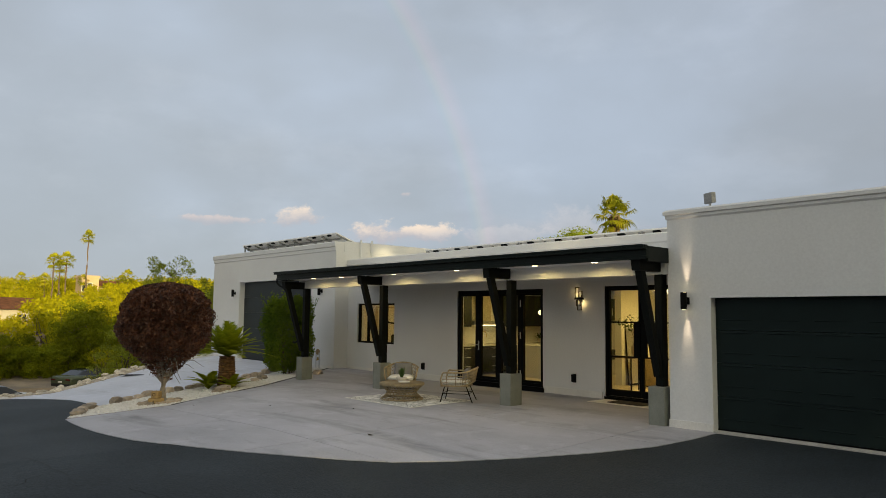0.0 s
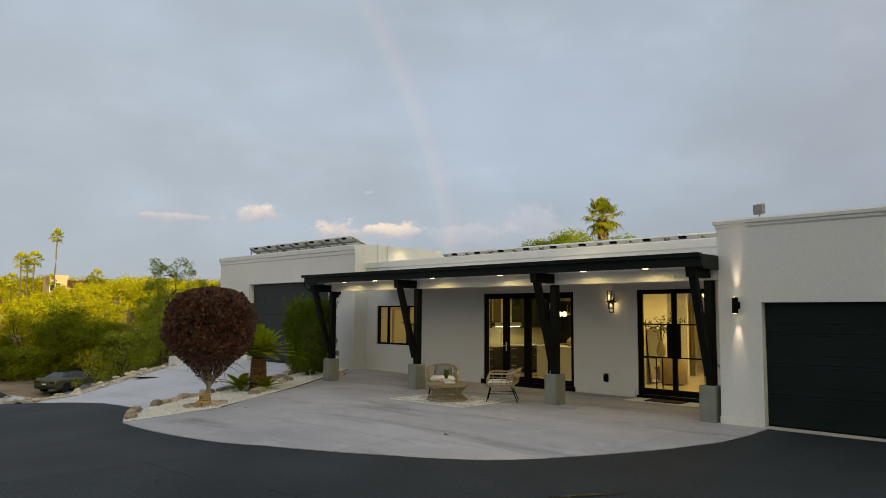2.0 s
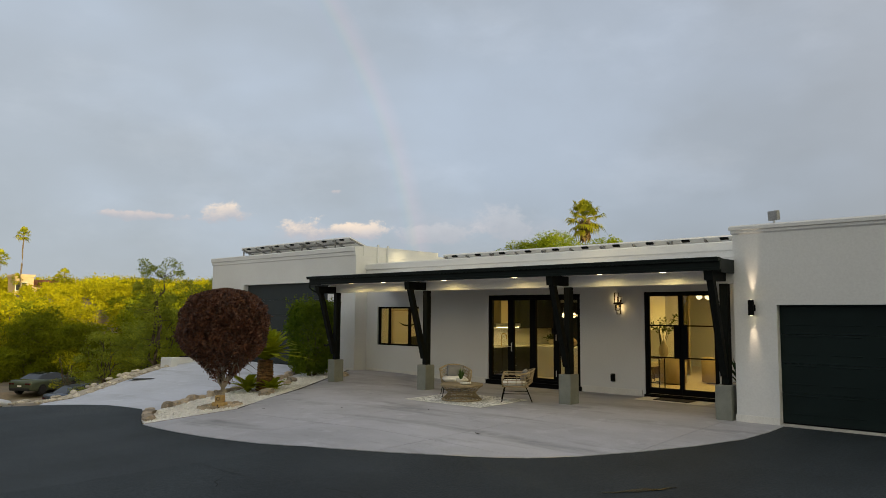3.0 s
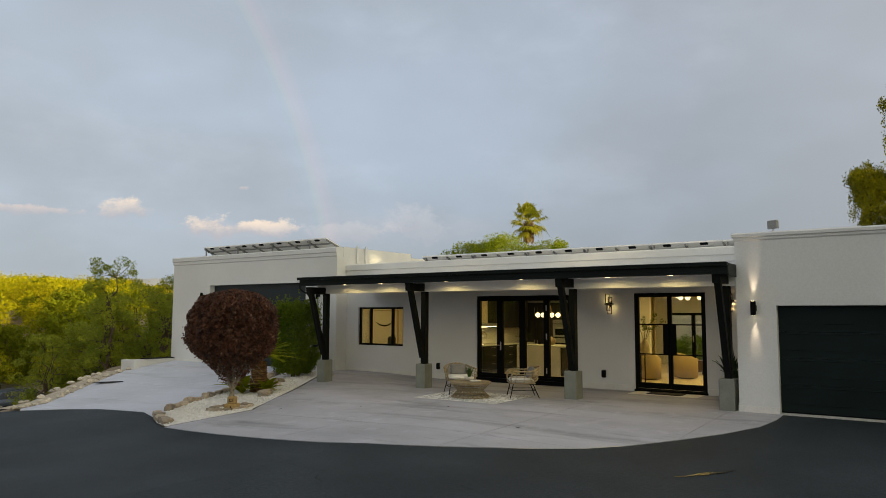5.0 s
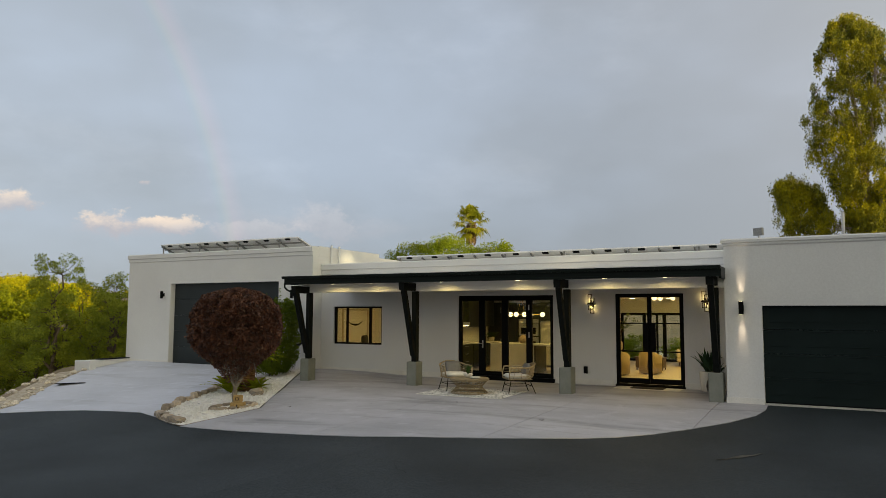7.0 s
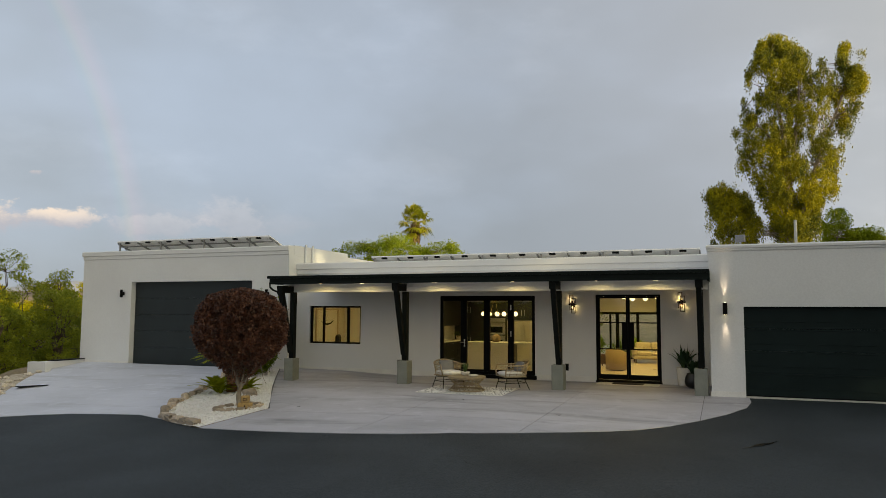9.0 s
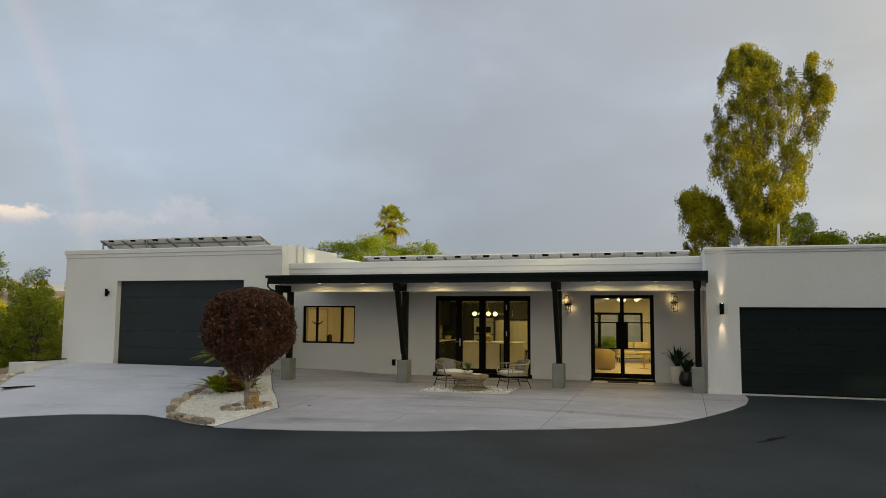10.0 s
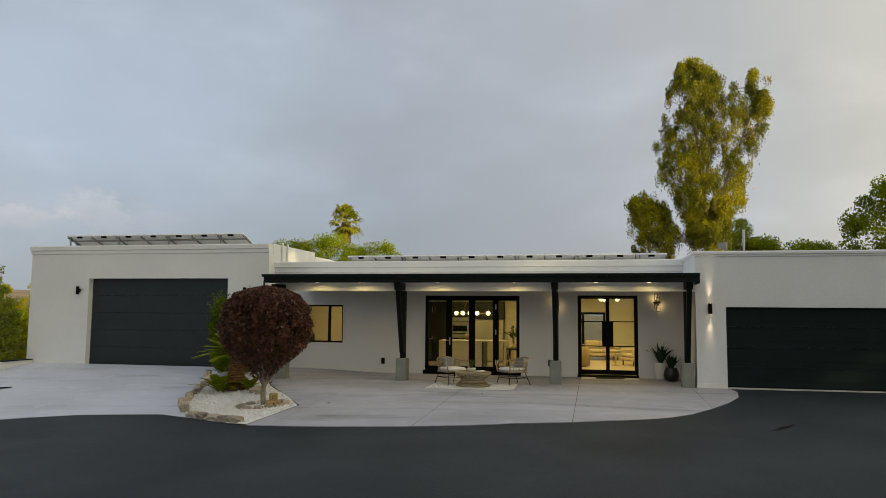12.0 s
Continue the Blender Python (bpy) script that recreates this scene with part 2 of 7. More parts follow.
def concrete_material(name, col, stain, scuff):
    """Broomed concrete: broad stains, long scuff marks, speckle and fine relief; a little different from panel to panel."""
    m = bpy.data.materials.new(name)
    m.use_nodes = True
    nt = m.node_tree
    N, L = nt.nodes.new, nt.links.new
    p = nt.nodes["Principled BSDF"]
    tc = N("ShaderNodeTexCoord")

    def field(scale, detail, stretch, lo, hi, rough=0.55):
        mp, n, r = N("ShaderNodeMapping"), N("ShaderNodeTexNoise"), N("ShaderNodeMapRange")
        mp.inputs["Scale"].default_value = stretch
        L(tc.outputs["Object"], mp.inputs["Vector"])
        n.inputs["Scale"].default_value, n.inputs["Detail"].default_value, n.inputs["Roughness"].default_value = scale, detail, rough
        L(mp.outputs[0], n.inputs["Vector"])
        r.inputs[1].default_value, r.inputs[2].default_value = lo, hi
        L(n.outputs["Fac"], r.inputs[0])
        return r.outputs[0], n.outputs["Fac"]

    def blend(fac, a, b, k=1.0):
        x, mul = N("ShaderNodeMix"), N("ShaderNodeMath")
        x.data_type, mul.operation = "RGBA", "MULTIPLY"
        L(fac, mul.inputs[0])
        mul.inputs[1].default_value = k
        L(mul.outputs[0], x.inputs[0])
        for sock, v in ((x.inputs[6], a), (x.inputs[7], b)):
            if isinstance(v, tuple):
                sock.default_value = (*v, 1)
            else:
                L(v, sock)
        return x.outputs[2]

    c = blend(field(0.45, 6, (0.8, 1.3, 1), 0.42, 0.68)[0], col, stain, 0.9)
    c = blend(field(0.9, 7, (0.32, 1.6, 1), 0.53, 0.72, 0.60)[0], c, scuff, 0.85)
    c = blend(field(5.0, 5, (0.5, 1.2, 1), 0.60, 0.74)[0], c, scuff, 0.35)
    c = blend(field(2.2, 6, (1, 1, 1), 0.56, 0.75)[0], c, tuple(min(1.0, v * 1.22) for v in col), 0.6)
    speck, grain = field(42, 3, (1, 1, 1), 0.3, 0.7)
    info, k, t, sc = N("ShaderNodeObjectInfo"), N("ShaderNodeMapRange"), N("ShaderNodeMapRange"), N("ShaderNodeVectorMath")
    k.inputs[3].default_value, k.inputs[4].default_value = 0.95, 1.05
    t.inputs[3].default_value, t.inputs[4].default_value = 0.92, 1.08
    L(info.outputs["Random"], k.inputs[0]), L(speck, t.inputs[0])
    mul = N("ShaderNodeMath")
    mul.operation, sc.operation = "MULTIPLY", "SCALE"
    L(k.outputs[0], mul.inputs[0]), L(t.outputs[0], mul.inputs[1])
    L(c, sc.inputs[0]), L(mul.outputs[0], sc.inputs["Scale"])
    L(sc.outputs[0], p.inputs["Base Color"])
    p.inputs["Roughness"].default_value = 0.72
    bp = N("ShaderNodeBump")
    bp.inputs["Strength"].default_value, bp.inputs["Distance"].default_value = 0.2, 0.01
    L(grain, bp.inputs["Height"])
    L(bp.outputs[0], p.inputs["Normal"])
    return m


SLAB = concrete_material("patio_concrete", (0.432, 0.430, 0.474), (0.32, 0.318, 0.350), (0.20, 0.20, 0.215))
DRIVE = concrete_material("painted_concrete", (0.59, 0.61, 0.69), (0.51, 0.53, 0.60), (0.40, 0.41, 0.45))
ASPHALT = material("sealed_asphalt", (0.0125, 0.0182, 0.0228), 0.7, var=0.5, scale=0.45, fine=38, bump=1.2, tint=(0.027, 0.0358, 0.0430), spec=0.26)
EARTH = material("desert_earth", (0.30, 0.22, 0.14), 0.95, var=0.2, scale=0.4, fine=8, bump=0.4, tint=(0.20, 0.16, 0.09))
GRAVEL = material("white_gravel", (0.86, 0.85, 0.83), 0.9, var=0.10, scale=8, fine=60, bump=0.6, tint=(0.74, 0.72, 0.69))
ROCK = material("tan_field_stone", (0.48, 0.38, 0.27), 0.9, var=0.25, scale=5, fine=30, bump=0.7, tint=(0.34, 0.30, 0.25), rand=0.4)
METAL = material("galvanised_steel", (0.62, 0.62, 0.62), 0.45, 0.6, var=0.1, scale=4, fine=60, bump=0.05)
PANEL_BACK = material("solar_panel_back", (0.90, 0.90, 0.90), 0.6, var=0.05, scale=2, fine=20, bump=0.02)
PANEL_FACE = material("solar_cells", (0.01, 0.014, 0.035), 0.15, var=0.1, scale=6, fine=20, bump=0.0)
ROOFING = material("white_roof_coating", (0.85, 0.84, 0.81), 0.8, var=0.08, scale=1, fine=20, bump=0.2)
GLASS = glass_material("window_glass")


# ---- helpers for meshes ----
def part(name, bm, mat, parent=None, label="", smooth=False):
    """Link a bmesh as one mesh object under a thing or a part."""
    me = bpy.data.meshes.new(name)
    bmesh.ops.recalc_face_normals(bm, faces=bm.faces)
    bm.to_mesh(me)
    bm.free()
    me.materials.append(mat)
    if smooth:
        me.polygons.foreach_set("use_smooth", [True] * len(me.polygons))
    ob = new(name, me)
    if parent:
        ob.parent = parent
    if label:
        ob["label"] = label
    return ob


def raw(name, verts, faces, mat, parent=None, label="", smooth=False):
    me = bpy.data.meshes.new(name)
    me.from_pydata(verts, [], faces)
    me.materials.append(mat)
    if smooth:
        me.polygons.foreach_set("use_smooth", [True] * len(me.polygons))
    ob = new(name, me)
    if parent:
        ob.parent = parent
    if label:
        ob["label"] = label
    return ob


def thing(name, label, category, m=None, group="", kind=""):
    ob = new(name)
    ob.empty_display_size = 0.1
    if m is not None:
        ob.matrix_basis = m
    return tagged(ob, label, category, group, kind)


def setting(ob, label="", category=""):
    return tagged(ob, label, category, "", "structure")


def box(bm, x0, x1, y0, y1, z0, z1, bevel=0.0, m=None):
    vs = [bm.verts.new((x, y, z)) for x in (x0, x1) for y in (y0, y1) for z in (z0, z1)]
    fs = [bm.faces.new([vs[i] for i in f]) for f in ((0, 1, 3, 2), (4, 6, 7, 5), (0, 4, 5, 1), (2, 3, 7, 6), (0, 2, 6, 4), (1, 5, 7, 3))]
    if m is not None:
        bmesh.ops.transform(bm, matrix=m, verts=vs)
    if bevel:
        edges = list({e for f in fs for e in f.edges})
        bmesh.ops.bevel(bm, geom=edges, offset=bevel, segments=1, affect="EDGES")
    return bm


def boxes(*rows, bevel=0.0):
    bm = bmesh.new()
    for r in rows:
        box(bm, *r, bevel=bevel)
    return bm


def rod(bm, a, b, r0, r1=None, seg=8, caps=True):
    """A tapered round bar from a to b."""
    a, b = Vector(a), Vector(b)
    r1 = r0 if r1 is None else r1
    q = (b - a).to_track_quat("Z", "Y")
    rings = []
    for c, r in ((a, r0), (b, r1)):
        rings.append([bm.verts.new(c + q @ Vector((r * math.cos(2 * math.pi * i / seg), r * math.sin(2 * math.pi * i / seg), 0))) for i in range(seg)])
    for i in range(seg):
        j = (i + 1) % seg
        bm.faces.new((rings[0][i], rings[0][j], rings[1][j], rings[1][i]))
    if caps:
        bm.faces.new(rings[0][::-1]), bm.faces.new(rings[1])
    return bm


def bar(bm, pts, r, seg=6, closed=False):
    """A round bar along points."""
    pts = [Vector(p) for p in pts]
    n, rings = len(pts), []
    for i, p in enumerate(pts):
        d = (pts[(i + 1) % n] - pts[i - 1]) if closed or 0 < i < n - 1 else (pts[1] - pts[0] if i == 0 else pts[-1] - pts[-2])
        q = d.to_track_quat("Z", "Y")
        rr = r[i] if isinstance(r, (list, tuple)) else r
        rings.append([bm.verts.new(p + q @ Vector((rr * math.cos(2 * math.pi * k / seg), rr * math.sin(2 * math.pi * k / seg), 0))) for k in range(seg)])
    for i in range(n if closed else n - 1):
        a, b = rings[i], rings[(i + 1) % n]
        for k in range(seg):
            bm.faces.new((a[k], a[(k + 1) % seg], b[(k + 1) % seg], b[k]))
    if not closed:
        bm.faces.new(rings[0][::-1]), bm.faces.new(rings[-1])
    return bm


def lathe(bm, profile, seg=24, centre=(0, 0, 0)):
    """A turned body from (radius, height) pairs."""
    cx, cy, cz = centre
    rings = [[bm.verts.new((cx + r * math.cos(2 * math.pi * k / seg), cy + r * math.sin(2 * math.pi * k / seg), cz + z)) for k in range(seg)] for r, z in profile]
    for a, b in zip(rings, rings[1:]):
        for k in range(seg):
            bm.faces.new((a[k], a[(k + 1) % seg], b[(k + 1) % seg], b[k]))
    bm.faces.new(rings[0][::-1]), bm.faces.new(rings[-1])
    return bm


def ball(bm, c, r, seg=12, rings=8, squash=(1, 1, 1)):
    ret = bmesh.ops.create_uvsphere(bm, u_segments=seg, v_segments=rings, radius=r)
    bmesh.ops.transform(bm, matrix=Matrix.Translation(c) @ Matrix.Diagonal((*squash, 1)), verts=ret["verts"])
    return bm


def leaf_mesh(name, centres, size, aspect, rng, mat, droop=0.0, parent=None, label="", out=None):
    """One mesh of many small pointed leaves at the given centres. droop turns them downwards; out leans them along given directions."""
    n = len(centres)
    u = rng.normal(0, 1, (n, 3))
    u[:, 2] -= droop
    if out is not None:
        u += out * 1.2
    u /= np.linalg.norm(u, axis=1, keepdims=True) + 1e-9
    w = np.cross(u, rng.normal(0, 1, (n, 3)))
    w /= np.linalg.norm(w, axis=1, keepdims=True) + 1e-9
    s = size * rng.uniform(0.7, 1.3, (n, 1))
    fold = np.cross(u, w) * s * 0.18
    q = np.stack([centres - u * s * 0.5, centres + w * s * aspect * 0.5 + fold, centres + u * s * 0.5, centres - w * s * aspect * 0.5 + fold], 1).reshape(-1, 3)
    me = bpy.data.meshes.new(name)
    me.vertices.add(4 * n)
    me.loops.add(4 * n)
    me.polygons.add(n)
    me.vertices.foreach_set("co", q.ravel())
    me.loops.foreach_set("vertex_index", np.arange(4 * n))
    me.polygons.foreach_set("loop_start", np.arange(0, 4 * n, 4))
    me.update(calc_edges=True)
    me.validate()
    me.materials.append(mat)
    ob = new(name, me)
    if parent:
        ob.parent = parent
    if label:
        ob["label"] = label
    return ob


def wall(name, x0, x1, y, thick, z0, z1, holes=(), mat=STUCCO, axis="x", label=""):
    """An upright wall along x (or y) with its front face at y, running back by thick, with openings (a, b, low, high) cut through."""
    xs = sorted({x0, x1, *(v for h in holes for v in h[:2] if x0 < v < x1)})
    zs = sorted({z0, z1, *(v for h in holes for v in h[2:] if z0 < v < z1)})
    bm = bmesh.new()
    grid = {}

    def v(i, k):
        if (i, k) not in grid:
            grid[i, k] = bm.verts.new((xs[i], y, zs[k]) if axis == "x" else (y, xs[i], zs[k]))
        return grid[i, k]

    for i in range(len(xs) - 1):
        for k in range(len(zs) - 1):
            cx, cz = (xs[i] + xs[i + 1]) / 2, (zs[k] + zs[k + 1]) / 2
            if not any(a < cx < b and lo < cz < hi for a, b, lo, hi in holes):
                bm.faces.new((v(i, k), v(i + 1, k), v(i + 1, k + 1), v(i, k + 1)))
    faces = bm.faces[:]
    ret = bmesh.ops.extrude_face_region(bm, geom=faces)
    moved = [g for g in ret["geom"] if isinstance(g, bmesh.types.BMVert)]
    bmesh.ops.translate(bm, vec=(0, thick, 0) if axis == "x" else (thick, 0, 0), verts=moved)
    return setting(part(name, bm, mat), label, "wall")


def sheet_bm(outline, height, step=0.8, drop=0.0):
    """A flat outline, cut into a grid of steps and laid on a height function; drop makes it a slab of that depth."""
    bm = bmesh.new()
    bm.faces.new([bm.verts.new((x, y, 0)) for x, y in outline])
    xs, ys = [p[0] for p in outline], [p[1] for p in outline]
    for lo, hi, n in ((min(xs), max(xs), (1, 0, 0)), (min(ys), max(ys), (0, 1, 0))):
        k = math.floor(lo / step) + 1
        while k * step < hi:
            bmesh.ops.bisect_plane(bm, geom=bm.verts[:] + bm.edges[:] + bm.faces[:], plane_co=(k * step * n[0], k * step * n[1], 0), plane_no=n)
            k += 1
    bmesh.ops.triangulate(bm, faces=bm.faces[:])
    for v in bm.verts:
        v.co.z = height(v.co.x, v.co.y)
    if drop:
        ret = bmesh.ops.extrude_face_region(bm, geom=bm.faces[:])
        low = [g for g in ret["geom"] if isinstance(g, bmesh.types.BMVert)]
        bmesh.ops.translate(bm, vec=(0, 0, -drop), verts=low)
    return bm


def sheet(name, outline, height, mat, step=0.8, drop=0.0, parent=None, label=""):
    return part(name, sheet_bm(outline, height, step, drop), mat, parent, label)


def smooth01(t):
    t = min(1.0, max(0.0, t))
    return t * t * (3 - 2 * t)


def patio_z(x, y):
    fall = 0.013 * min(7.5, max(0.0, 12 - y)) + 0.005 * min(6.0, max(0.0, x + 11)) * min(6.0, max(0.0, 11 - y))
    return -0.045 + 0.004 * min(8.0, max(-7.0, x + 12)) - fall - 0.0105 * max(0.0, -11 - x) * min(5.0, max(0.0, 9 - y))


def land(x, y):
    """Height of the finished ground."""
    slope = min(0.125, 0.064 + 0.0072 * max(0.0, -19 - x))
    drive = 0.03 - min(7.0, max(0.0, 13.95 - y)) * slope
    z = patio_z(max(x, -18.5), y)
    z += (drive - z) * smooth01((-16 - x) / 3)
    d = max(-0.767 * (x + 23.9) - 0.64 * (y - 5.7), -x - 30.2)     # metres past the stone border
    z += (-2.95 - z) * smooth01((d - 0.6) / 6.5)
    if x < -33 and y < 24:      # the lower lane lies in a shallow dip
        z -= 0.8 * smooth01((-x - 33) / 9) * smooth01((62 + x) / 9) * smooth01((24 - y) / 5)
    if y > 24:
        z += (-0.6 - z) * smooth01((y - 24) / 10)
    far = math.hypot(x, y)
    if far > 55:
        z += 5.4 * smooth01((far - 58) / 62) * smooth01((-x + 10) / 60)
    return z

# ---- ground ----
def spread(n, reach):
    return [math.copysign(reach * (math.sinh(abs(t) * 6) / math.sinh(6)), t) for t in np.linspace(-1, 1, n)]


def build_ground():
    xs, ys = [v - 18 for v in spread(121, 3000)], [v + 8 for v in spread(121, 3000)]
    verts = [(x, y, land(x, y) - 0.07 + (0.05 * noise.noise((x * 0.3, y * 0.3, 0)) if x < -30 else 0)) for y in ys for x in xs]
    n = len(xs)
    faces = [(j * n + i, j * n + i + 1, (j + 1) * n + i + 1, (j + 1) * n + i) for j in range(len(ys) - 1) for i in range(n - 1)]
    setting(raw("ground", verts, faces, EARTH, smooth=True), "dry tan desert earth with scattered scrub", "ground")


build_ground()
SLAB_EDGE = [(-16.05, 7.1), (-16.3, 5.06), (-15.5, 4.96), (-14.5, 4.87), (-13.5, 4.83), (-12.5, 4.84), (-11.8, 4.88), (-11.2, 5.0), (-10.5, 5.32), (-9.8, 5.7), (-9.2, 6.07), (-8.5, 6.5), (-8.0, 6.88), (-7.5, 7.48), (-7.0, 8.3), (-6.5, 9.25), (-6.12, 10.2), (-6.0, 11.0), (-6.02, 11.83)]
ROAD_EDGE = [(-18.0, 5.91), (-19.0, 6.3), (-20.2, 6.4), (-21.2, 6.42), (-22.2, 6.1), (-23.3, 5.45)]
STONE_LINE = [(-23.9, 5.75), (-25.0, 6.95), (-26.2, 8.2), (-27.4, 9.55), (-28.4, 10.9), (-29.0, 11.9)]
road = [(-25.2, 2.6), (-23.9, 4.6)] + ROAD_EDGE[::-1] + [(-17.0, 5.35)] + SLAB_EDGE[1:] + [(-5.97, 11.86), (0.6, 11.86), (0.6, 6), (14, 6), (14, -24), (-29, -24), (-27, -4)]
setting(sheet("road", road, lambda x, y: land(x, y) - 0.012, ASPHALT, 1.0), "freshly sealed dark asphalt driveway with fine cracks", "driveway")
slab = [(-6.84, 11.85), (-6.84, 14.47), (-20.15, 14.47), (-20.15, 13.95), (-20.4, 13.95), (-19.3, 12.1), (-18.27, 10.45)] + SLAB_EDGE


def clipped(poly, axis, value, keep_less):
    """The part of an outline on one side of a line across x (axis 0) or y (axis 1)."""
    out = []
    for (p, q) in zip(poly, poly[1:] + poly[:1]):
        a, b = p[axis] - value, q[axis] - value
        if keep_less:
            a, b = -a, -b
        if a >= 0:
            out.append(p)
        if a * b < 0:
            t = a / (a - b)
            out.append((p[0] + (q[0] - p[0]) * t, p[1] + (q[1] - p[1]) * t))
    return out


def build_patio():
    """Concrete panels parted by sawn joints, over a recessed bed."""
    patio = thing("patio", "grey concrete patio in broad panels with sawn joints and faint stains", "patio", pose(0, 0, 0), kind="structure")
    part("joint_bed", sheet_bm(slab, lambda x, y: land(x, y) - 0.012, 0.8, 0.10), material("joint_grime", (0.10, 0.095, 0.09), 0.95), patio, "dark joint bottoms")
    xs, ys, g = [-30, -15.8, -12.85, -9.92, -7.0, 0], [0, 6.85, 10.4, 20], 0.006
    for x0, x1 in zip(xs, xs[1:]):
        for y0, y1 in zip(ys, ys[1:]):
            poly = slab
            for ax, v, less in ((0, x0 + g, False), (0, x1 - g, True), (1, y0 + g, False), (1, y1 - g, True)):
                poly = clipped(poly, ax, v, less)
                if len(poly) < 3:
                    break
            if len(poly) >= 3:
                part("concrete_panel", sheet_bm(poly, land, 0.8, 0.011), SLAB, patio)


build_patio()
BED_LEFT = [(-18.0, 5.91), (-18.75, 6.8), (-19.3, 7.7), (-19.8, 8.9), (-20.25, 10.2), (-20.8, 11.5), (-21.62, 12.8), (-21.0, 13.9)]
setting(sheet("side_driveway", ROAD_EDGE + STONE_LINE + [(-29.36, 13.95), (-21.0, 13.95)] + BED_LEFT[-2:0:-1], lambda x, y: land(x, y) - 0.004, DRIVE, 0.8, 0.1), "pale painted concrete driveway to the tall garage", "driveway")
setting(sheet("gravel_bed", BED_LEFT + [(-21.0, 13.95), (-20.42, 13.95), (-19.32, 12.1), (-18.29, 10.45), (-16.07, 7.12), (-16.32, 5.10), (-17.0, 5.35)], lambda x, y: land(x, y) + 0.005, GRAVEL, 0.5), "bed of crushed white gravel", "gravel bed")

EDGING = material("black_steel_edging", (0.09, 0.09, 0.092), 0.6, var=0.2, scale=6, fine=60, bump=0.1)
edging = thing("bed_edging", "low black steel edging between gravel bed and patio", "edging", pose(0, 0, 0))
for (ax, ay), (bx, by) in zip([(-20.38, 13.9), (-19.31, 12.1), (-18.28, 10.45)], [(-19.31, 12.1), (-18.28, 10.45), (-16.08, 7.12)]):
    bm = bmesh.new()
    sx, sy = (by - ay), -(bx - ax)
    k = 0.012 / math.hypot(sx, sy)
    lo = [bm.verts.new((x + s * k * sx, y + s * k * sy, land(x, y) + z)) for x, y in ((ax, ay), (bx, by)) for s in (-1, 1) for z in (-0.05, 0.018)]
    for f in ((0, 1, 3, 2), (4, 6, 7, 5), (0, 4, 5, 1), (2, 3, 7, 6), (1, 5, 7, 3), (0, 2, 6, 4)):
        bm.faces.new([lo[i] for i in f])
    part("strip", bm, EDGING, edging)

VERGE = material("pale_gravel_verge", (0.52, 0.46, 0.37), 0.95, var=0.25, scale=6, fine=30, bump=0.7, tint=(0.36, 0.30, 0.22))
setting(sheet("gravel_verge", STONE_LINE + [(x - 0.62, y - 0.52) for x, y in STONE_LINE[::-1]], lambda x, y: land(x, y) + 0.004, VERGE, 0.5), "pale gravel verge under the border stones", "gravel bed")

# sealed cracks and a shallow puddle on the driveway
TAR = material("tar_seam", (0.0205, 0.0225, 0.0250), 0.8, var=0.2, scale=4, fine=40, bump=0.3, spec=0.1)
WORN = material("worn_asphalt_patch", (0.021, 0.023, 0.026), 0.9, var=0.25, scale=2, fine=70, bump=0.4)


def ribbon(name, pts, w, mat, label, lift=0.0, seed=1):
    """A narrow flat strip along points with an uneven edge."""
    rng = random.Random(seed)
    fine = []
    for (x0, y0), (x1, y1) in zip(pts, pts[1:]):
        n = max(2, int(math.hypot(x1 - x0, y1 - y0) / 0.12))
        fine += [(x0 + (x1 - x0) * i / n + rng.uniform(-0.03, 0.03), y0 + (y1 - y0) * i / n + rng.uniform(-0.03, 0.03)) for i in range(n)]
    fine.append(pts[-1])
    vs, fs = [], []
    for i, (x, y) in enumerate(fine):
        d = Vector(fine[min(i + 1, len(fine) - 1)]) - Vector(fine[max(i - 1, 0)])
        d = Vector((-d.y, d.x)).normalized() * w * rng.uniform(0.3, 0.7) * min(1, 0.25 + min(i, len(fine) - 1 - i) * 0.25)
        z = land(x, y) - 0.012 + 0.004 + lift
        vs += [(x - d.x, y - d.y, z), (x + d.x, y + d.y, z)]
        if i:
            o = 2 * i
            fs.append((o - 2, o - 1, o + 1, o))
    return setting(raw(name, vs, fs, mat), label, "driveway mark")


for k, (pts, w) in enumerate((([(-11.9, 3.2), (-11.0, 3.3), (-10.2, 3.4), (-9.5, 3.42)], 0.07), ([(-10.2, 3.4), (-10.0, 3.1), (-9.7, 2.9), (-9.9, 2.5)], 0.06), ([(-8.9, 3.8), (-8.3, 3.95), (-7.9, 3.75)], 0.10))):
    ribbon("crack_seal", pts, w * 0.17, TAR if k % 3 else WORN, "dark tar seam over a crack in the driveway", 0.0, k)
PUDDLE = material("shallow_water", (0.03, 0.024, 0.015), 0.25, var=0.2, scale=3, fine=20, bump=0.05, spec=0.15)
ribbon("water", [(-6.30, 6.05), (-6.1, 6.3), (-5.86, 6.62), (-5.72, 6.85)], 0.10, PUDDLE, "shallow puddle on the driveway", 0.003, 44)

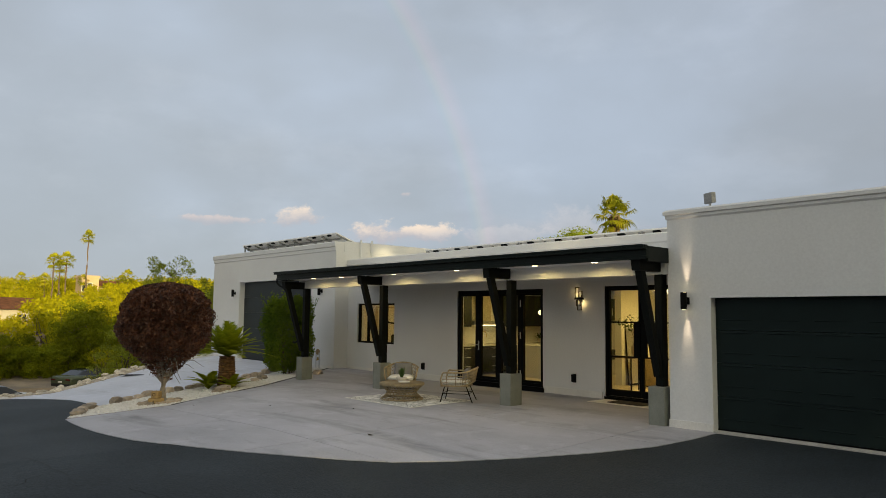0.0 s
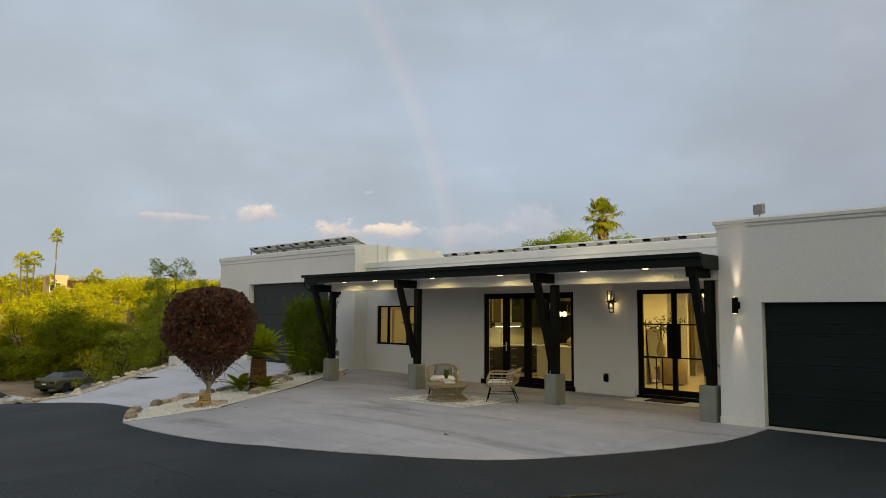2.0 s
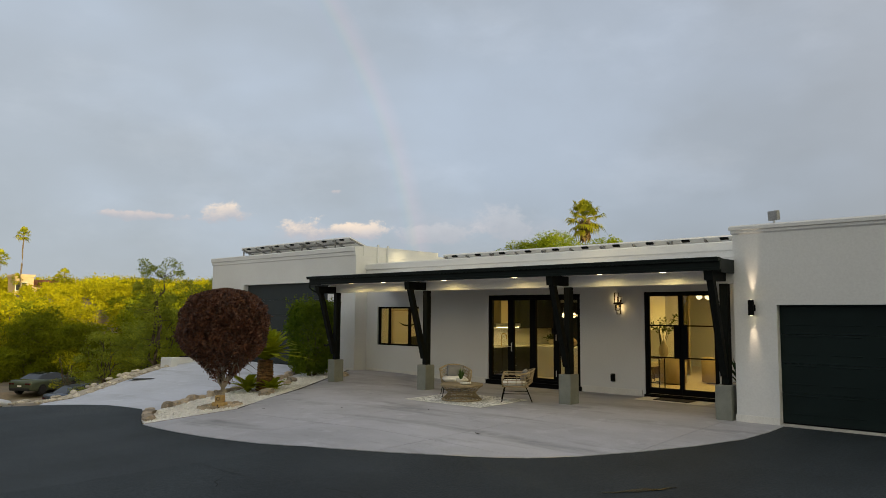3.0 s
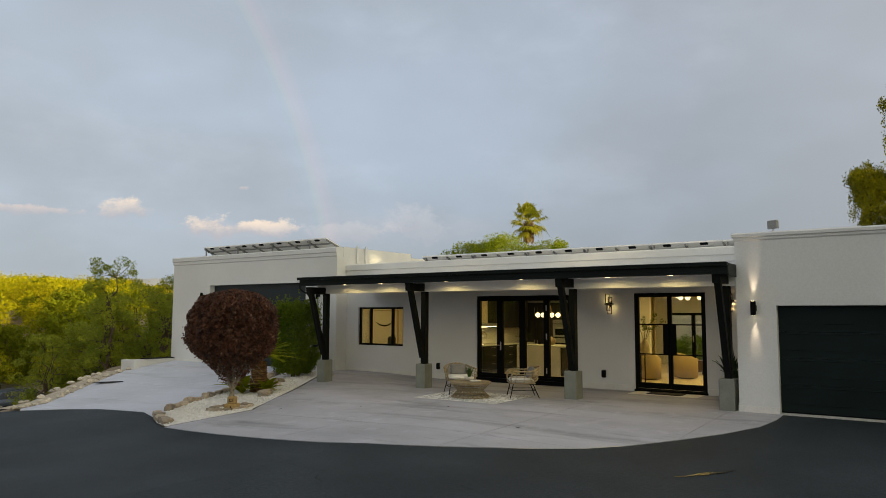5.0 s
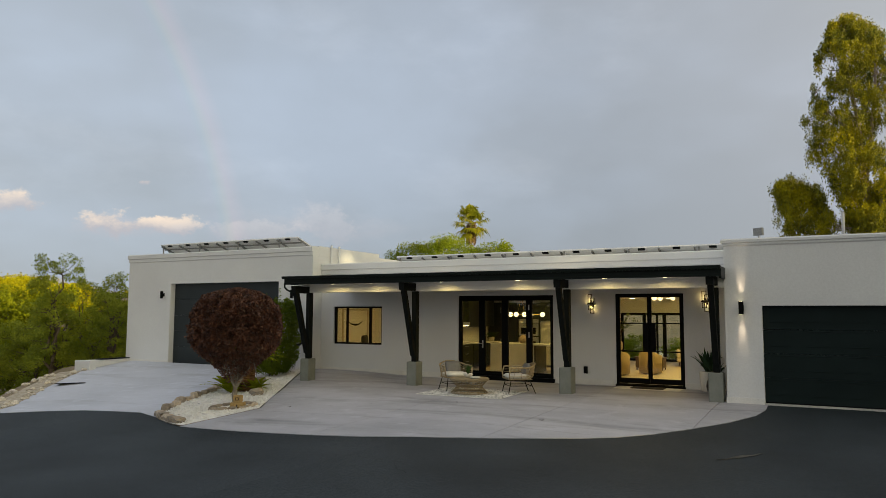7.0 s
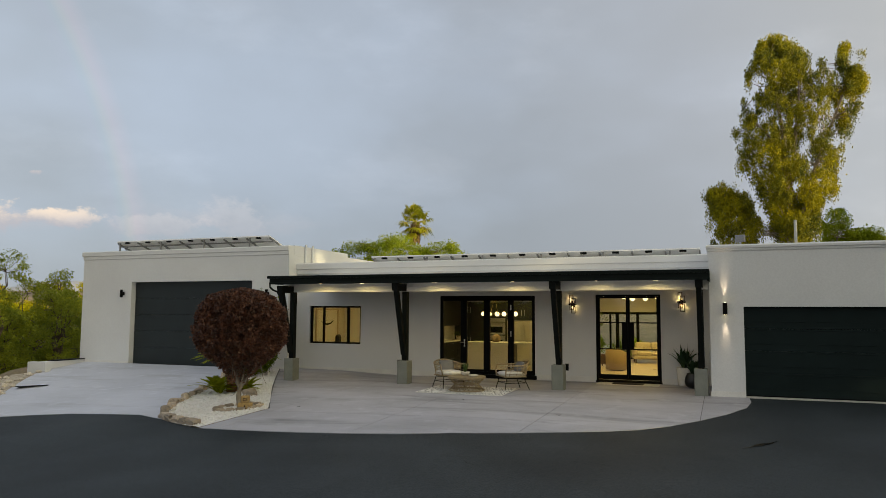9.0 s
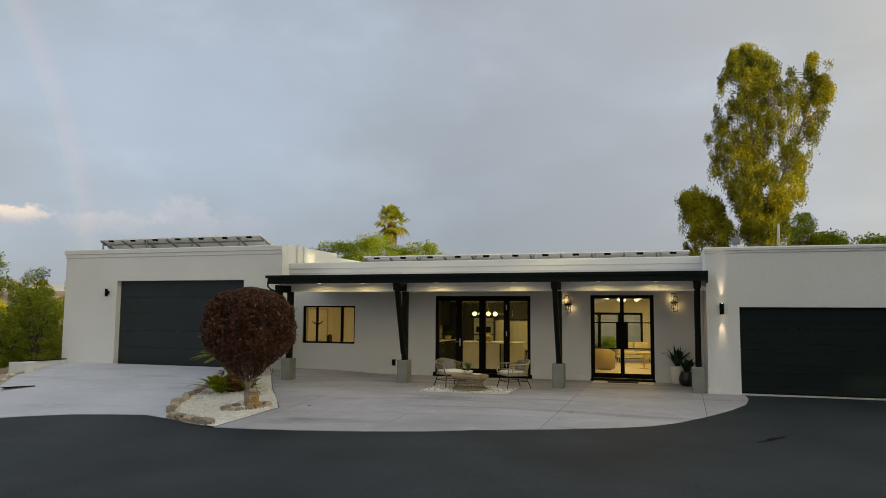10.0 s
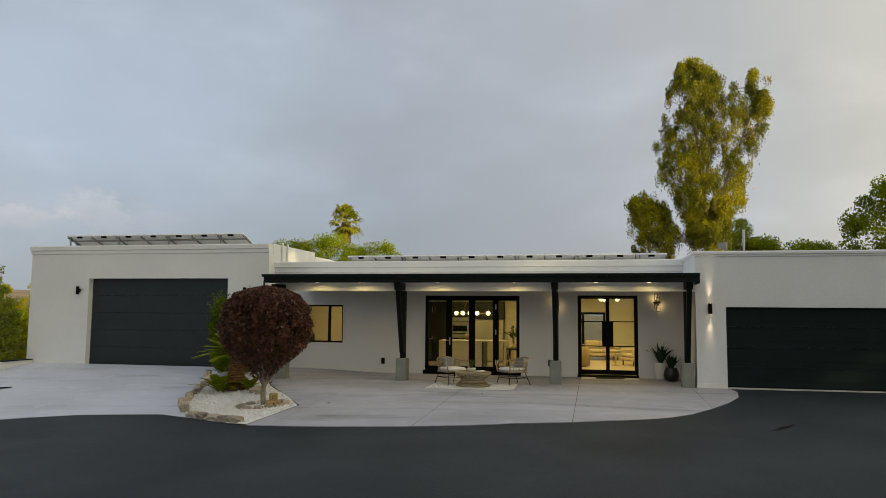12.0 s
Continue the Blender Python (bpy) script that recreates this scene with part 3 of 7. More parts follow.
DRY_LEAF = material("dry_brown_leaf", (0.06, 0.045, 0.03), 0.8, var=0.3, scale=20, fine=90, bump=0.2)
for x, y, a, w in ((-9.65, 7.75, 20, 0.11), (-15.45, 7.35, 70, 0.10), (-12.2, 9.2, 130, 0.05), (-13.9, 8.3, 15, 0.05)):
    leaf = thing("dry_leaf", "curled dry brown leaf lying on the patio", "leaf", pose(x, y, land(x, y) + 0.004, 0, 0, a), group="dry leaves")
    bm = bmesh.new()
    rim = [bm.verts.new((w * math.cos(k) * 0.5, w * math.sin(k) * 0.3, 0.018 * abs(math.cos(k)))) for k in np.linspace(0, 2 * math.pi, 10, endpoint=False)]
    hub = bm.verts.new((0, 0, 0.002))
    for k in range(10):
        bm.faces.new((hub, rim[k], rim[(k + 1) % 10]))
    bmesh.ops.solidify(bm, geom=bm.faces[:], thickness=0.002)
    part("blade", bm, DRY_LEAF, leaf)

# ---- house ----
WALL_Y, FRONT_R, FRONT_L = 14.47, 11.85, 13.95
BACK_Y, BACK_R = 25.2, -9.0
WIN = (-19.61, -17.68, 0.885, 2.135)
SLIDE = (-14.87, -11.81, -0.02, 2.455)
ENTRY = (-10.0, -8.19, 0.0, 2.475)
wall("wall_main", -20.15, -6.84, WALL_Y, 0.25, -0.3, 3.2, (WIN, SLIDE, ENTRY), label="smooth white stucco wall of the house front")
wall("wall_garage_tall", -29.36, -20.15, FRONT_L, 0.3, -0.6, 3.85, ((-26.97, -21.62, -0.6, 3.005),), label="white stucco wall round the tall garage door")
wall("wall_garage_tall_side", FRONT_L + 0.3, BACK_Y, -20.45, 0.3, -0.3, 3.85, axis="y", label="white stucco side wall lit by low sun")
wall("wall_garage_tall_west", FRONT_L + 0.3, BACK_Y, -29.36, 0.3, -1.2, 3.85, axis="y", label="white stucco side wall")
wall("wall_garage_right", -6.84, 0.6, FRONT_R, 0.3, -0.3, 3.44, ((-6.08, -1.1, -0.3, 2.11),), label="white stucco wall round the wide garage door")
wall("wall_garage_right_side", FRONT_R + 0.3, BACK_Y, -6.84, 0.3, -0.3, 3.44, axis="y", label="white stucco side wall of the garage wing")
wall("wall_garage_right_end", FRONT_R + 0.3, BACK_Y, 0.3, 0.3, -0.3, 3.44, axis="y", label="white stucco end wall of the garage wing")
wall("wall_back", -29.36, 0.6, BACK_Y, 0.3, -0.8, 3.2, ((-12.65, BACK_R, 0.0, 2.0),), label="white stucco back wall")
for nm, r in (("roof_main", (-20.15, -6.84, WALL_Y + 0.25, BACK_Y, 3.0, 3.2)), ("roof_garage_tall", (-29.06, -20.45, FRONT_L + 0.3, BACK_Y, 3.6, 3.8)), ("roof_garage_right", (-6.61, 0.3, FRONT_R + 0.3, BACK_Y, 2.95, 3.15))):
    setting(part(nm, boxes(r), ROOFING), "flat white coated roof", "roof")


def cornice(name, pts, z0, z1, out, back=0.32):
    """A parapet cap along points: a plain band with a rounded step under it."""
    prof = ((0.0, z0), (out * 0.45, z0 + 0.03), (out * 0.45, z0 + (z1 - z0) * 0.42), (out, z0 + (z1 - z0) * 0.50), (out, z1 - 0.03), (out - 0.03, z1), (-back, z1), (-back, z0))
    bm = bmesh.new()
    rings = []
    n = len(pts)
    for i, (x, y) in enumerate(pts):
        dirs = []
        if i > 0:
            dirs.append((Vector(pts[i]) - Vector(pts[i - 1])).normalized())
        if i < n - 1:
            dirs.append((Vector(pts[i + 1]) - Vector(pts[i])).normalized())
        normals = [Vector((d.y, -d.x)) for d in dirs]
        o = normals[0] if len(normals) == 1 else (normals[0] + normals[1]) / (1 + normals[0].dot(normals[1]))
        rings.append([bm.verts.new((x + o.x * a, y + o.y * a, z)) for a, z in prof])
    for a, b in zip(rings, rings[1:]):
        for k in range(len(prof)):
            j = (k + 1) % len(prof)
            bm.faces.new((a[k], a[j], b[j], b[k]))
    bm.faces.new(rings[0]), bm.faces.new(rings[-1][::-1])
    return setting(part(name, bm, STUCCO), "white plastered parapet cap", "parapet")


cornice("parapet_main", [(-20.15, WALL_Y), (-6.83, WALL_Y)], 3.2, 3.585, 0.10, 0.25)
cornice("parapet_garage_right", [(-6.84, 16.5), (-6.84, FRONT_R), (0.6, FRONT_R), (0.6, BACK_Y + 0.3)], 3.43, 3.60, 0.05)
cornice("parapet_garage_tall", [(-29.36, BACK_Y + 0.3), (-29.36, FRONT_L), (-20.15, FRONT_L)], 3.85, 4.17, 0.06)
setting(part("parapet_garage_tall_side", boxes((-20.47, -20.151, FRONT_L + 0.33, 18.0, 3.852, 4.20), (-20.47, -20.15, 18.0, BACK_Y + 0.3, 3.852, 4.05)), STUCCO), "white stucco parapet lit by low sun", "parapet")


def garage_door(name, x0, x1, y, z0, z1, rows, cols, paint, label):
    d = thing(name, label, "garage door", pose(x0, y, z0), kind="structure")
    w, h = (x1 - x0), (z1 - z0) / rows
    for r in range(rows):
        bm = boxes((0, w, 0.0, 0.05, r * h + 0.002, (r + 1) * h - 0.002), bevel=0.003)
        if cols:
            cw = w / cols
            for c in range(cols):
                for k in (0.32, 0.93):
                    box(bm, c * cw + 0.11, (c + 1) * cw - 0.11, -0.010, 0.0, (r + k) * h - 0.010, (r + k) * h + 0.010, bevel=0.005)
        part("panel", bm, paint, d)
    part("seal", boxes((0, w, -0.004, 0.05, -0.05, 0.006)), TRIM, d)
    return d


garage_door("garage_door_right", -6.08, -1.1, FRONT_R + 0.15, 0.02, 2.11, 4, 7, GARAGE, "wide charcoal sectional garage door with pressed panels, closed")
garage_door("garage_door_tall", -26.97, -21.62, FRONT_L + 0.22, 0.02, 3.005, 5, 0, GARAGE_TALL, "tall slate grey sectional garage door, closed")
setting(part("garage_threshold", boxes((-6.08, -1.1, FRONT_R - 0.01, FRONT_R + 0.2, -0.1, -0.002)), material("pale_concrete_strip", (0.55, 0.53, 0.5), 0.8)), "pale concrete threshold strip", "threshold")

# ---- porch ----
P_L, P_R, P_Y = -18.97, -6.81, 11.155


def build_porch():
    roof = thing("porch_roof", "flat porch roof with dark green-black fascia and white soffit", "porch roof", pose(0, 0, 0), kind="structure")
    bm = boxes((P_L, P_R, P_Y, P_Y + 0.05, 2.75, 2.91), (P_L - 0.02, P_R, P_Y - 0.04, P_Y + 0.05, 2.91, 2.97), (P_L, P_R, P_Y - 0.02, P_Y, 2.73, 2.79), bevel=0.006)
    part("fascia", bm, FASCIA, roof, "dark green-black fascia board with gutter lip")
    part("fascia", boxes((P_L, P_L + 0.05, P_Y + 0.052, 14.46, 2.74, 2.95), bevel=0.006), FASCIA, roof)
    part("fascia", boxes((P_R - 0.05, P_R, P_Y + 0.052, 11.84, 2.70, 2.955), bevel=0.006), FASCIA, roof)
    part("deck", boxes((P_L + 0.05, P_R - 0.06, P_Y + 0.05, 14.46, 2.80, 2.94)), ROOFING, roof, "white coated porch deck")
    part("soffit", boxes((P_L + 0.05, -6.85, P_Y + 0.052, 11.86, 2.755, 2.78)), STUCCO, roof, "white painted soffit")
    part("beam", boxes((P_L + 0.05, -6.85, 11.86, 12.08, 2.52, 2.79)), STUCCO, roof, "white plastered beam")
    # Ceiling is out of sight; its dark brown serves to dim the wall top.
    part("porch_ceiling", boxes((P_L + 0.05, -6.85, 12.082, 14.465, 2.76, 2.79)), material("dark_unseen_ceiling", (0.09, 0.06, 0.04), 0.6, var=0.25, scale=3, fine=40, bump=0.2, stretch=(8, 1, 1)), roof, "unseen porch ceiling, dark brown to dim the wall")


build_porch()
PIERS = [-18.64, -14.92, -10.53, -7.04]


def build_column(x):
    c = thing("porch_column", "black timber post with raked strut on a grey concrete pier", "column", pose(x, 11.98, land(x, 11.98)), group="porch columns")
    part("pier", boxes((-0.185, 0.125, -0.185, 0.165, -0.05, 0.64), bevel=0.012), PIER, c, "square grey concrete pier")
    part("post", boxes((-0.09, 0.055, -0.09, 0.08, 0.64, 2.80), bevel=0.008), TIMBER, c)
    bm = bmesh.new()
    m = Matrix(((1, 0, 0, 0), (0, 1, -0.30, 0), (0, 0, 1, 0), (0, 0, 0, 1)))
    ret = box(bm, -0.08, 0.045, -0.06, 0.07, 0.0, 1.80, 0.0)
    bmesh.ops.transform(bm, matrix=Matrix.Translation((0, -0.10, 0.80)) @ m, verts=bm.verts)
    part("strut", bm, TIMBER, c)
    bm = bmesh.new()
    vs = [bm.verts.new((sx, y, z)) for sx in (-0.10, 0.065) for y, z in ((-0.125, 2.585), (-0.125, 2.79), (-0.78, 2.79), (-0.75, 2.585))]
    for f in ((0, 1, 2, 3), (7, 6, 5, 4), (0, 4, 5, 1), (1, 5, 6, 2), (2, 6, 7, 3), (3, 7, 4, 0)):
        bm.faces.new([vs[i] for i in f])
    part("corbel", bm, TIMBER, c)
    return c


for x in PIERS:
    build_column(x)
spout = thing("gutter_run", "dark gutter with a curved downspout at the porch end", "gutter", pose(0, 0, 0))
bm = bmesh.new()
bar(bm, [(-18.95, 11.16, 2.76), (-18.95, 11.16, 2.66), (-18.90, 11.22, 2.58), (-18.79, 11.30, 2.52), (-18.76, 11.38, 2.40), (-18.76, 11.55, 1.85), (-18.76, 11.78, 1.10), (-18.78, 11.80, 1.0), (-18.84, 11.74, 0.95), (-18.90, 11.70, 0.97)], 0.028, 8)
part("pipe", bm, FASCIA, spout)
part("gutter", boxes((P_L - 0.03, P_R, P_Y - 0.085, P_Y - 0.042, 2.895, 2.95), (P_L - 0.03, P_R, P_Y - 0.095, P_Y - 0.082, 2.94, 2.975), bevel=0.008), FASCIA, spout, "black gutter along the fascia")

# ---- doors and windows ----
BRUSHED = material("brushed_nickel", (0.6, 0.59, 0.57), 0.3, 0.9, var=0.05, scale=8, fine=80, bump=0.02)
WARM_GLOW = glow_material("warm_lamp_glass", (1.0, 0.80, 0.46), 0.6)
GLOBE_GLOW = glow_material("opal_globe", (1.0, 0.80, 0.45), 2.2)
LED_GLOW = glow_material("led_disc", (1.0, 0.80, 0.42), 7.0)
BRASS = material("aged_brass", (0.55, 0.38, 0.14), 0.35, 0.9, var=0.1, scale=6, fine=60, bump=0.02)


def pane(parent, x0, x1, y, z0, z1):
    ob = part("pane", boxes((x0, x1, y, y + 0.008, z0, z1)), GLASS, parent, "clear glass pane")
    ob.visible_shadow = False
    return ob


def frame_of(parent, x0, x1, z0, z1, w, y0, y1, uprights=(), rails=(), bottom=None):
    """Black frame round an opening, with uprights (a, b) and rails (a, b, low, high) in the given ranges."""
    bt = w if bottom is None else bottom
    for r in ((x0, x0 + w, y0, y1, z0, z1), (x1 - w, x1, y0, y1, z0, z1), (x0 + w, x1 - w, y0, y1, z1 - w, z1), (x0 + w, x1 - w, y0, y1, z0, z0 + bt)):
        part("frame", boxes(r, bevel=0.004), TRIM, parent)
    for a, b in uprights:
        part("stile", boxes((a, b, y0 + 0.006, y1 - 0.006, z0 + bt, z1 - w), bevel=0.004), TRIM, parent)
    for a, b, lo, hi in rails:
        part("rail", boxes((a, b, y0 + 0.012, y1 - 0.012, lo, hi), bevel=0.003), TRIM, parent)


def lever(parent, x, y, z):
    h = part("door_handle", boxes((x - 0.02, x + 0.02, y - 0.012, y, z - 0.14, z + 0.10), bevel=0.004), BRUSHED, parent, "brushed nickel lever handle")
    bm = bmesh.new()
    bar(bm, [(x, y - 0.012, z), (x, y - 0.05, z), (x - 0.03, y - 0.06, z), (x - 0.13, y - 0.06, z)], 0.010)
    part("lever", bm, BRUSHED, h)


def build_entry():
    x0, x1, z0, z1 = ENTRY
    d = thing("door_1", "black steel double entry door with three glass panes in each leaf, closed", "door", pose(0, 0, 0), kind="structure")
    y = WALL_Y + 0.02
    xm = (x0 + x1) / 2
    frame_of(d, x0, x1, z0, z1, 0.06, y, y + 0.10, bottom=0.04)
    for a, b in ((x0 + 0.06, xm - 0.004), (xm + 0.004, x1 - 0.06)):
        leaf = part("leaf", boxes((a, a + 0.05, y + 0.02, y + 0.08, 0.05, z1 - 0.062), (b - 0.05, b, y + 0.02, y + 0.08, 0.05, z1 - 0.062), (a + 0.05, b - 0.05, y + 0.02, y + 0.08, 0.05, 0.19), (a + 0.05, b - 0.05, y + 0.02, y + 0.08, z1 - 0.10, z1 - 0.062), (a + 0.05, b - 0.05, y + 0.025, y + 0.075, 0.90, 0.93), (a + 0.05, b - 0.05, y + 0.025, y + 0.075, 1.655, 1.685)), TRIM, d, "black steel door leaf")
        for lo, hi in ((0.19, 0.90), (0.93, 1.655), (1.685, z1 - 0.10)):
            pane(leaf, a + 0.05, b - 0.05, y + 0.045, lo, hi)
    part("astragal", boxes((xm - 0.02, xm + 0.02, y + 0.081, y + 0.09, 0.05, z1 - 0.062)), TRIM, d)
    for a, b in ((xm - 0.17, xm - 0.006), (xm + 0.006, xm + 0.17)):
        part("lock_plate", boxes((a, b, y + 0.0, y + 0.019, 0.90, 1.69), bevel=0.005), TRIM, d, "tall black lock plate")
    part("sill", boxes((x0 - 0.02, x1 + 0.02, WALL_Y - 0.04, WALL_Y - 0.002, -0.12, 0.02), bevel=0.006), TRIM, d)


def build_slider():
    x0, x1, z0, z1 = SLIDE
    d = thing("door_2", "black framed folding glass doors with nickel lever, closed", "door", pose(0, 0, 0), kind="structure")
    y = WALL_Y + 0.03
    ups = ((-14.19, -13.99), (-13.44, -13.24), (-12.66, -12.48))
    frame_of(d, x0, x1, z0, z1, 0.10, y, y + 0.10, uprights=ups, bottom=0.16)
    edges = [x0 + 0.10, -14.19, -13.99, -13.44, -13.24, -12.66, -12.48, x1 - 0.10]
    for a, b in zip(edges[::2], edges[1::2]):
        part("sash", boxes((a, b, y + 0.02, y + 0.07, z0 + 0.16, z0 + 0.22), (a, b, y + 0.02, y + 0.07, z1 - 0.15, z1 - 0.10)), TRIM, d)
        pane(d, a, b, y + 0.045, z0 + 0.22, z1 - 0.15)
    for z in (0.35, 1.3, 2.1):
        part("hinge", boxes((-12.58, -12.55, y - 0.014, y + 0.004, z - 0.08, z + 0.08), bevel=0.004), BRUSHED, d, "nickel hinge")
    lever(d, -14.06, y + 0.006, 1.02)
    part("sill", boxes((x0 - 0.05, x1 + 0.05, WALL_Y - 0.07, WALL_Y - 0.002, -0.12, 0.07), bevel=0.006), TRIM, d)


def build_window():
    x0, x1, z0, z1 = WIN
    d = thing("window_1", "black framed three-part window in the stucco wall", "window", pose(0, 0, 0), kind="structure")
    y = WALL_Y + 0.05
    frame_of(d, x0, x1, z0, z1, 0.055, y, y + 0.09, uprights=((-19.14, -19.08), (-18.22, -18.14)))
    edges = [x0 + 0.055, -19.14, -19.08, -18.22, -18.14, x1 - 0.055]
    for a, b in zip(edges[::2], edges[1::2]):
        pane(d, a, b, y + 0.045, z0 + 0.055, z1 - 0.055)


def build_back_window():
    d = thing("window_2", "black framed sliding glass doors at the back of the living room", "window", pose(0, 0, 0), kind="structure")
    ups = ((-11.75, -11.61), (-11.20, -11.12), (-10.93, -10.79), (-10.06, -9.94))
    frame_of(d, -12.65, BACK_R, 0.0, 2.0, 0.10, BACK_Y + 0.05, BACK_Y + 0.15, uprights=ups)
    edges = [-12.55] + [v for u in ups for v in u] + [BACK_R - 0.10]
    for a, b in zip(edges[::2], edges[1::2]):
        pane(d, a, b, BACK_Y + 0.10, 0.10, 1.90)
    lever(d, -11.68, BACK_Y + 0.04, 1.0)


build_entry()
build_slider()
build_window()
build_back_window()

# base line of the stucco
BASE = material("pale_base_plaster", (0.78, 0.77, 0.74), 0.85, var=0.06, scale=2, fine=40, bump=0.2)
for nm, r in (("baseboard", (-20.14, -14.93, WALL_Y - 0.03, WALL_Y - 0.001, -0.14, 0.10)), ("baseboard", (-11.75, -10.07, WALL_Y - 0.03, WALL_Y - 0.001, -0.14, 0.11)), ("baseboard", (-8.16, -6.86, WALL_Y - 0.03, WALL_Y - 0.001, -0.14, 0.12)),
              ("baseboard", (-6.855, -6.08, FRONT_R - 0.012, FRONT_R - 0.001, -0.12, 0.10)), ("baseboard", (-29.36, -26.97, FRONT_L - 0.016, FRONT_L - 0.001, -0.4, 0.10)), ("baseboard", (-21.62, -20.15, FRONT_L - 0.016, FRONT_L - 0.001, -0.3, 0.10))):
    setting(part(nm, boxes(r), BASE), "low plaster base strip", "baseboard")


# ---- porch lamps ----
def build_downlight(x, y, z, energy):
    d = thing("recessed_light", "lit round recessed light in the white soffit", "ceiling light", pose(x, y, z), group="soffit lights")
    bm = bmesh.new()
    lathe(bm, [(0.062, -0.004), (0.085, -0.004), (0.085, 0.002), (0.062, 0.002)], 20)
    part("trim_ring", bm, material("white_trim_ring", (0.8, 0.8, 0.78), 0.5, bump=0) if "white_trim_ring" not in bpy.data.materials else bpy.data.materials["white_trim_ring"], d)
    bm = bmesh.new()
    lathe(bm, [(0.056, -0.010), (0.054, 0.0)], 20)
    part("lens", bm, LED_GLOW, d, "glowing warm lens")
    lamp = bpy.data.lights.new("downlight", "SPOT")
    lamp.energy, lamp.spot_size, lamp.spot_blend, lamp.shadow_soft_size, lamp.color = energy, radians(178), 0.25, 0.09, (1.0, 0.72, 0.25)
    ob = new("downlight_beam", lamp)
    ob.location = (0, 0, -0.08)
    ob.parent = d


for x in (-17.42, -16.07, -13.85, -11.66, -9.45, -8.05):
    build_downlight(x, 11.44, 2.753, 9.0)


def build_cylinder_sconce(x, y, z, lit):
    s = thing("wall_sconce", ("lit " if lit else "unlit ") + "black up-and-down cylinder light on the stucco wall", "wall light", pose(x, y, z), group="cylinder wall lights")
    part("backplate", boxes((-0.045, 0.045, -0.02, 0.0, -0.06, 0.06), bevel=0.005), TRIM, s)
    part("arm", boxes((-0.02, 0.02, -0.07, -0.02, -0.02, 0.02)), TRIM, s)
    bm = bmesh.new()
    lathe(bm, [(0.03, -0.135), (0.05, -0.14), (0.052, -0.13), (0.052, 0.13), (0.05, 0.14), (0.03, 0.135)], 20, (0, -0.115, 0))
    part("body", bm, TRIM, s, smooth=False)
    if lit:
        for sgn in (1, -1):
            bm = bmesh.new()
            lathe(bm, [(0.034, sgn * 0.1365), (0.030, sgn * 0.142)], 16, (0, -0.115, 0))
            part("lens", bm, LED_GLOW, s, "glowing warm lens")
            lamp = bpy.data.lights.new("sconce_beam", "SPOT")
            lamp.energy, lamp.spot_size, lamp.spot_blend, lamp.shadow_soft_size, lamp.color = 27.0, radians(28), 1.0, 0.035, (1.0, 0.76, 0.50)
            ob = new("sconce_beam", lamp)
            ob.matrix_basis = look((0, -0.085, sgn * 0.145), (0, 0.055, sgn * 1.0))
            ob.parent = s


build_cylinder_sconce(-6.49, FRONT_R, 2.06, True)
build_cylinder_sconce(-27.33, FRONT_L, 2.58, False)
build_cylinder_sconce(-20.95, FRONT_L, 2.55, False)


BRONZE = material("dark_bronze", (0.06, 0.045, 0.022), 0.4, 0.6, var=0.1, scale=6, fine=60, bump=0.02)


def build_lantern(x, z):
    s = thing("wall_lantern", "lit brass and black wall light of interlocking rectangles", "wall light", pose(x, WALL_Y, z), group="lanterns by the entry")
    part("backplate", boxes((-0.05, 0.05, -0.02, 0.0, -0.09, 0.09), bevel=0.004), TRIM, s)
    part("crossbar", boxes((-0.115, 0.115, -0.10, -0.02, -0.02, 0.015), bevel=0.004), TRIM, s)
    for cx, cz, w, h, y in ((-0.03, 0.14, 0.12, 0.26, -0.095), (0.03, 0.10, 0.12, 0.15, -0.06), (0.03, -0.14, 0.12, 0.26, -0.095), (-0.03, -0.10, 0.12, 0.15, -0.06)):
        bm = bmesh.new()
        r = 0.009
        for a in ((cx - w / 2, cx - w / 2 + 2 * r, y - r, y + r, cz - h / 2, cz + h / 2), (cx + w / 2 - 2 * r, cx + w / 2, y - r, y + r, cz - h / 2, cz + h / 2), (cx - w / 2, cx + w / 2, y - r, y + r, cz - h / 2, cz - h / 2 + 2 * r), (cx - w / 2, cx + w / 2, y - r, y + r, cz + h / 2 - 2 * r, cz + h / 2)):
            box(bm, *a)
        part("rectangle", bm, BRONZE, s, "dark bronze frame")
    for sgn in (1, -1):
        bm = bmesh.new()
        lathe(bm, [(0.010, 0.045), (0.017, 0.055), (0.017, 0.105), (0.006, 0.118)], 12)
        bmesh.ops.transform(bm, matrix=Matrix.Translation((0.02 * sgn, -0.055, 0)) @ Matrix.Diagonal((1, 1, sgn, 1)), verts=bm.verts)
        part("bulb", bm, WARM_GLOW, s, "glowing tubular bulb")
    for sgn in (1, -1):
        lamp = bpy.data.lights.new("lantern_glow", "POINT")
        lamp.energy, lamp.shadow_soft_size, lamp.color = 1.35, 0.02, (1.0, 0.70, 0.28)
        ob = new("lantern_glow", lamp)
        ob.location = (-0.03 * sgn, -0.075, 0.10 * sgn)
        ob.parent = s


build_lantern(-10.66, 2.20)
build_lantern(-7.62, 2.26)


def build_outlet(x, z):
    s = thing("outlet_cover", "black weatherproof outlet cover on the stucco wall", "outlet", pose(x, WALL_Y, z), group="outlet covers")
    part("plate", boxes((-0.055, 0.055, -0.012, 0.0, -0.10, 0.10), bevel=0.004), TRIM, s)
    part("lid", boxes((-0.045, 0.045, -0.075, -0.012, -0.085, 0.085), bevel=0.01), TRIM, s)


build_outlet(-16.27, 0.32)
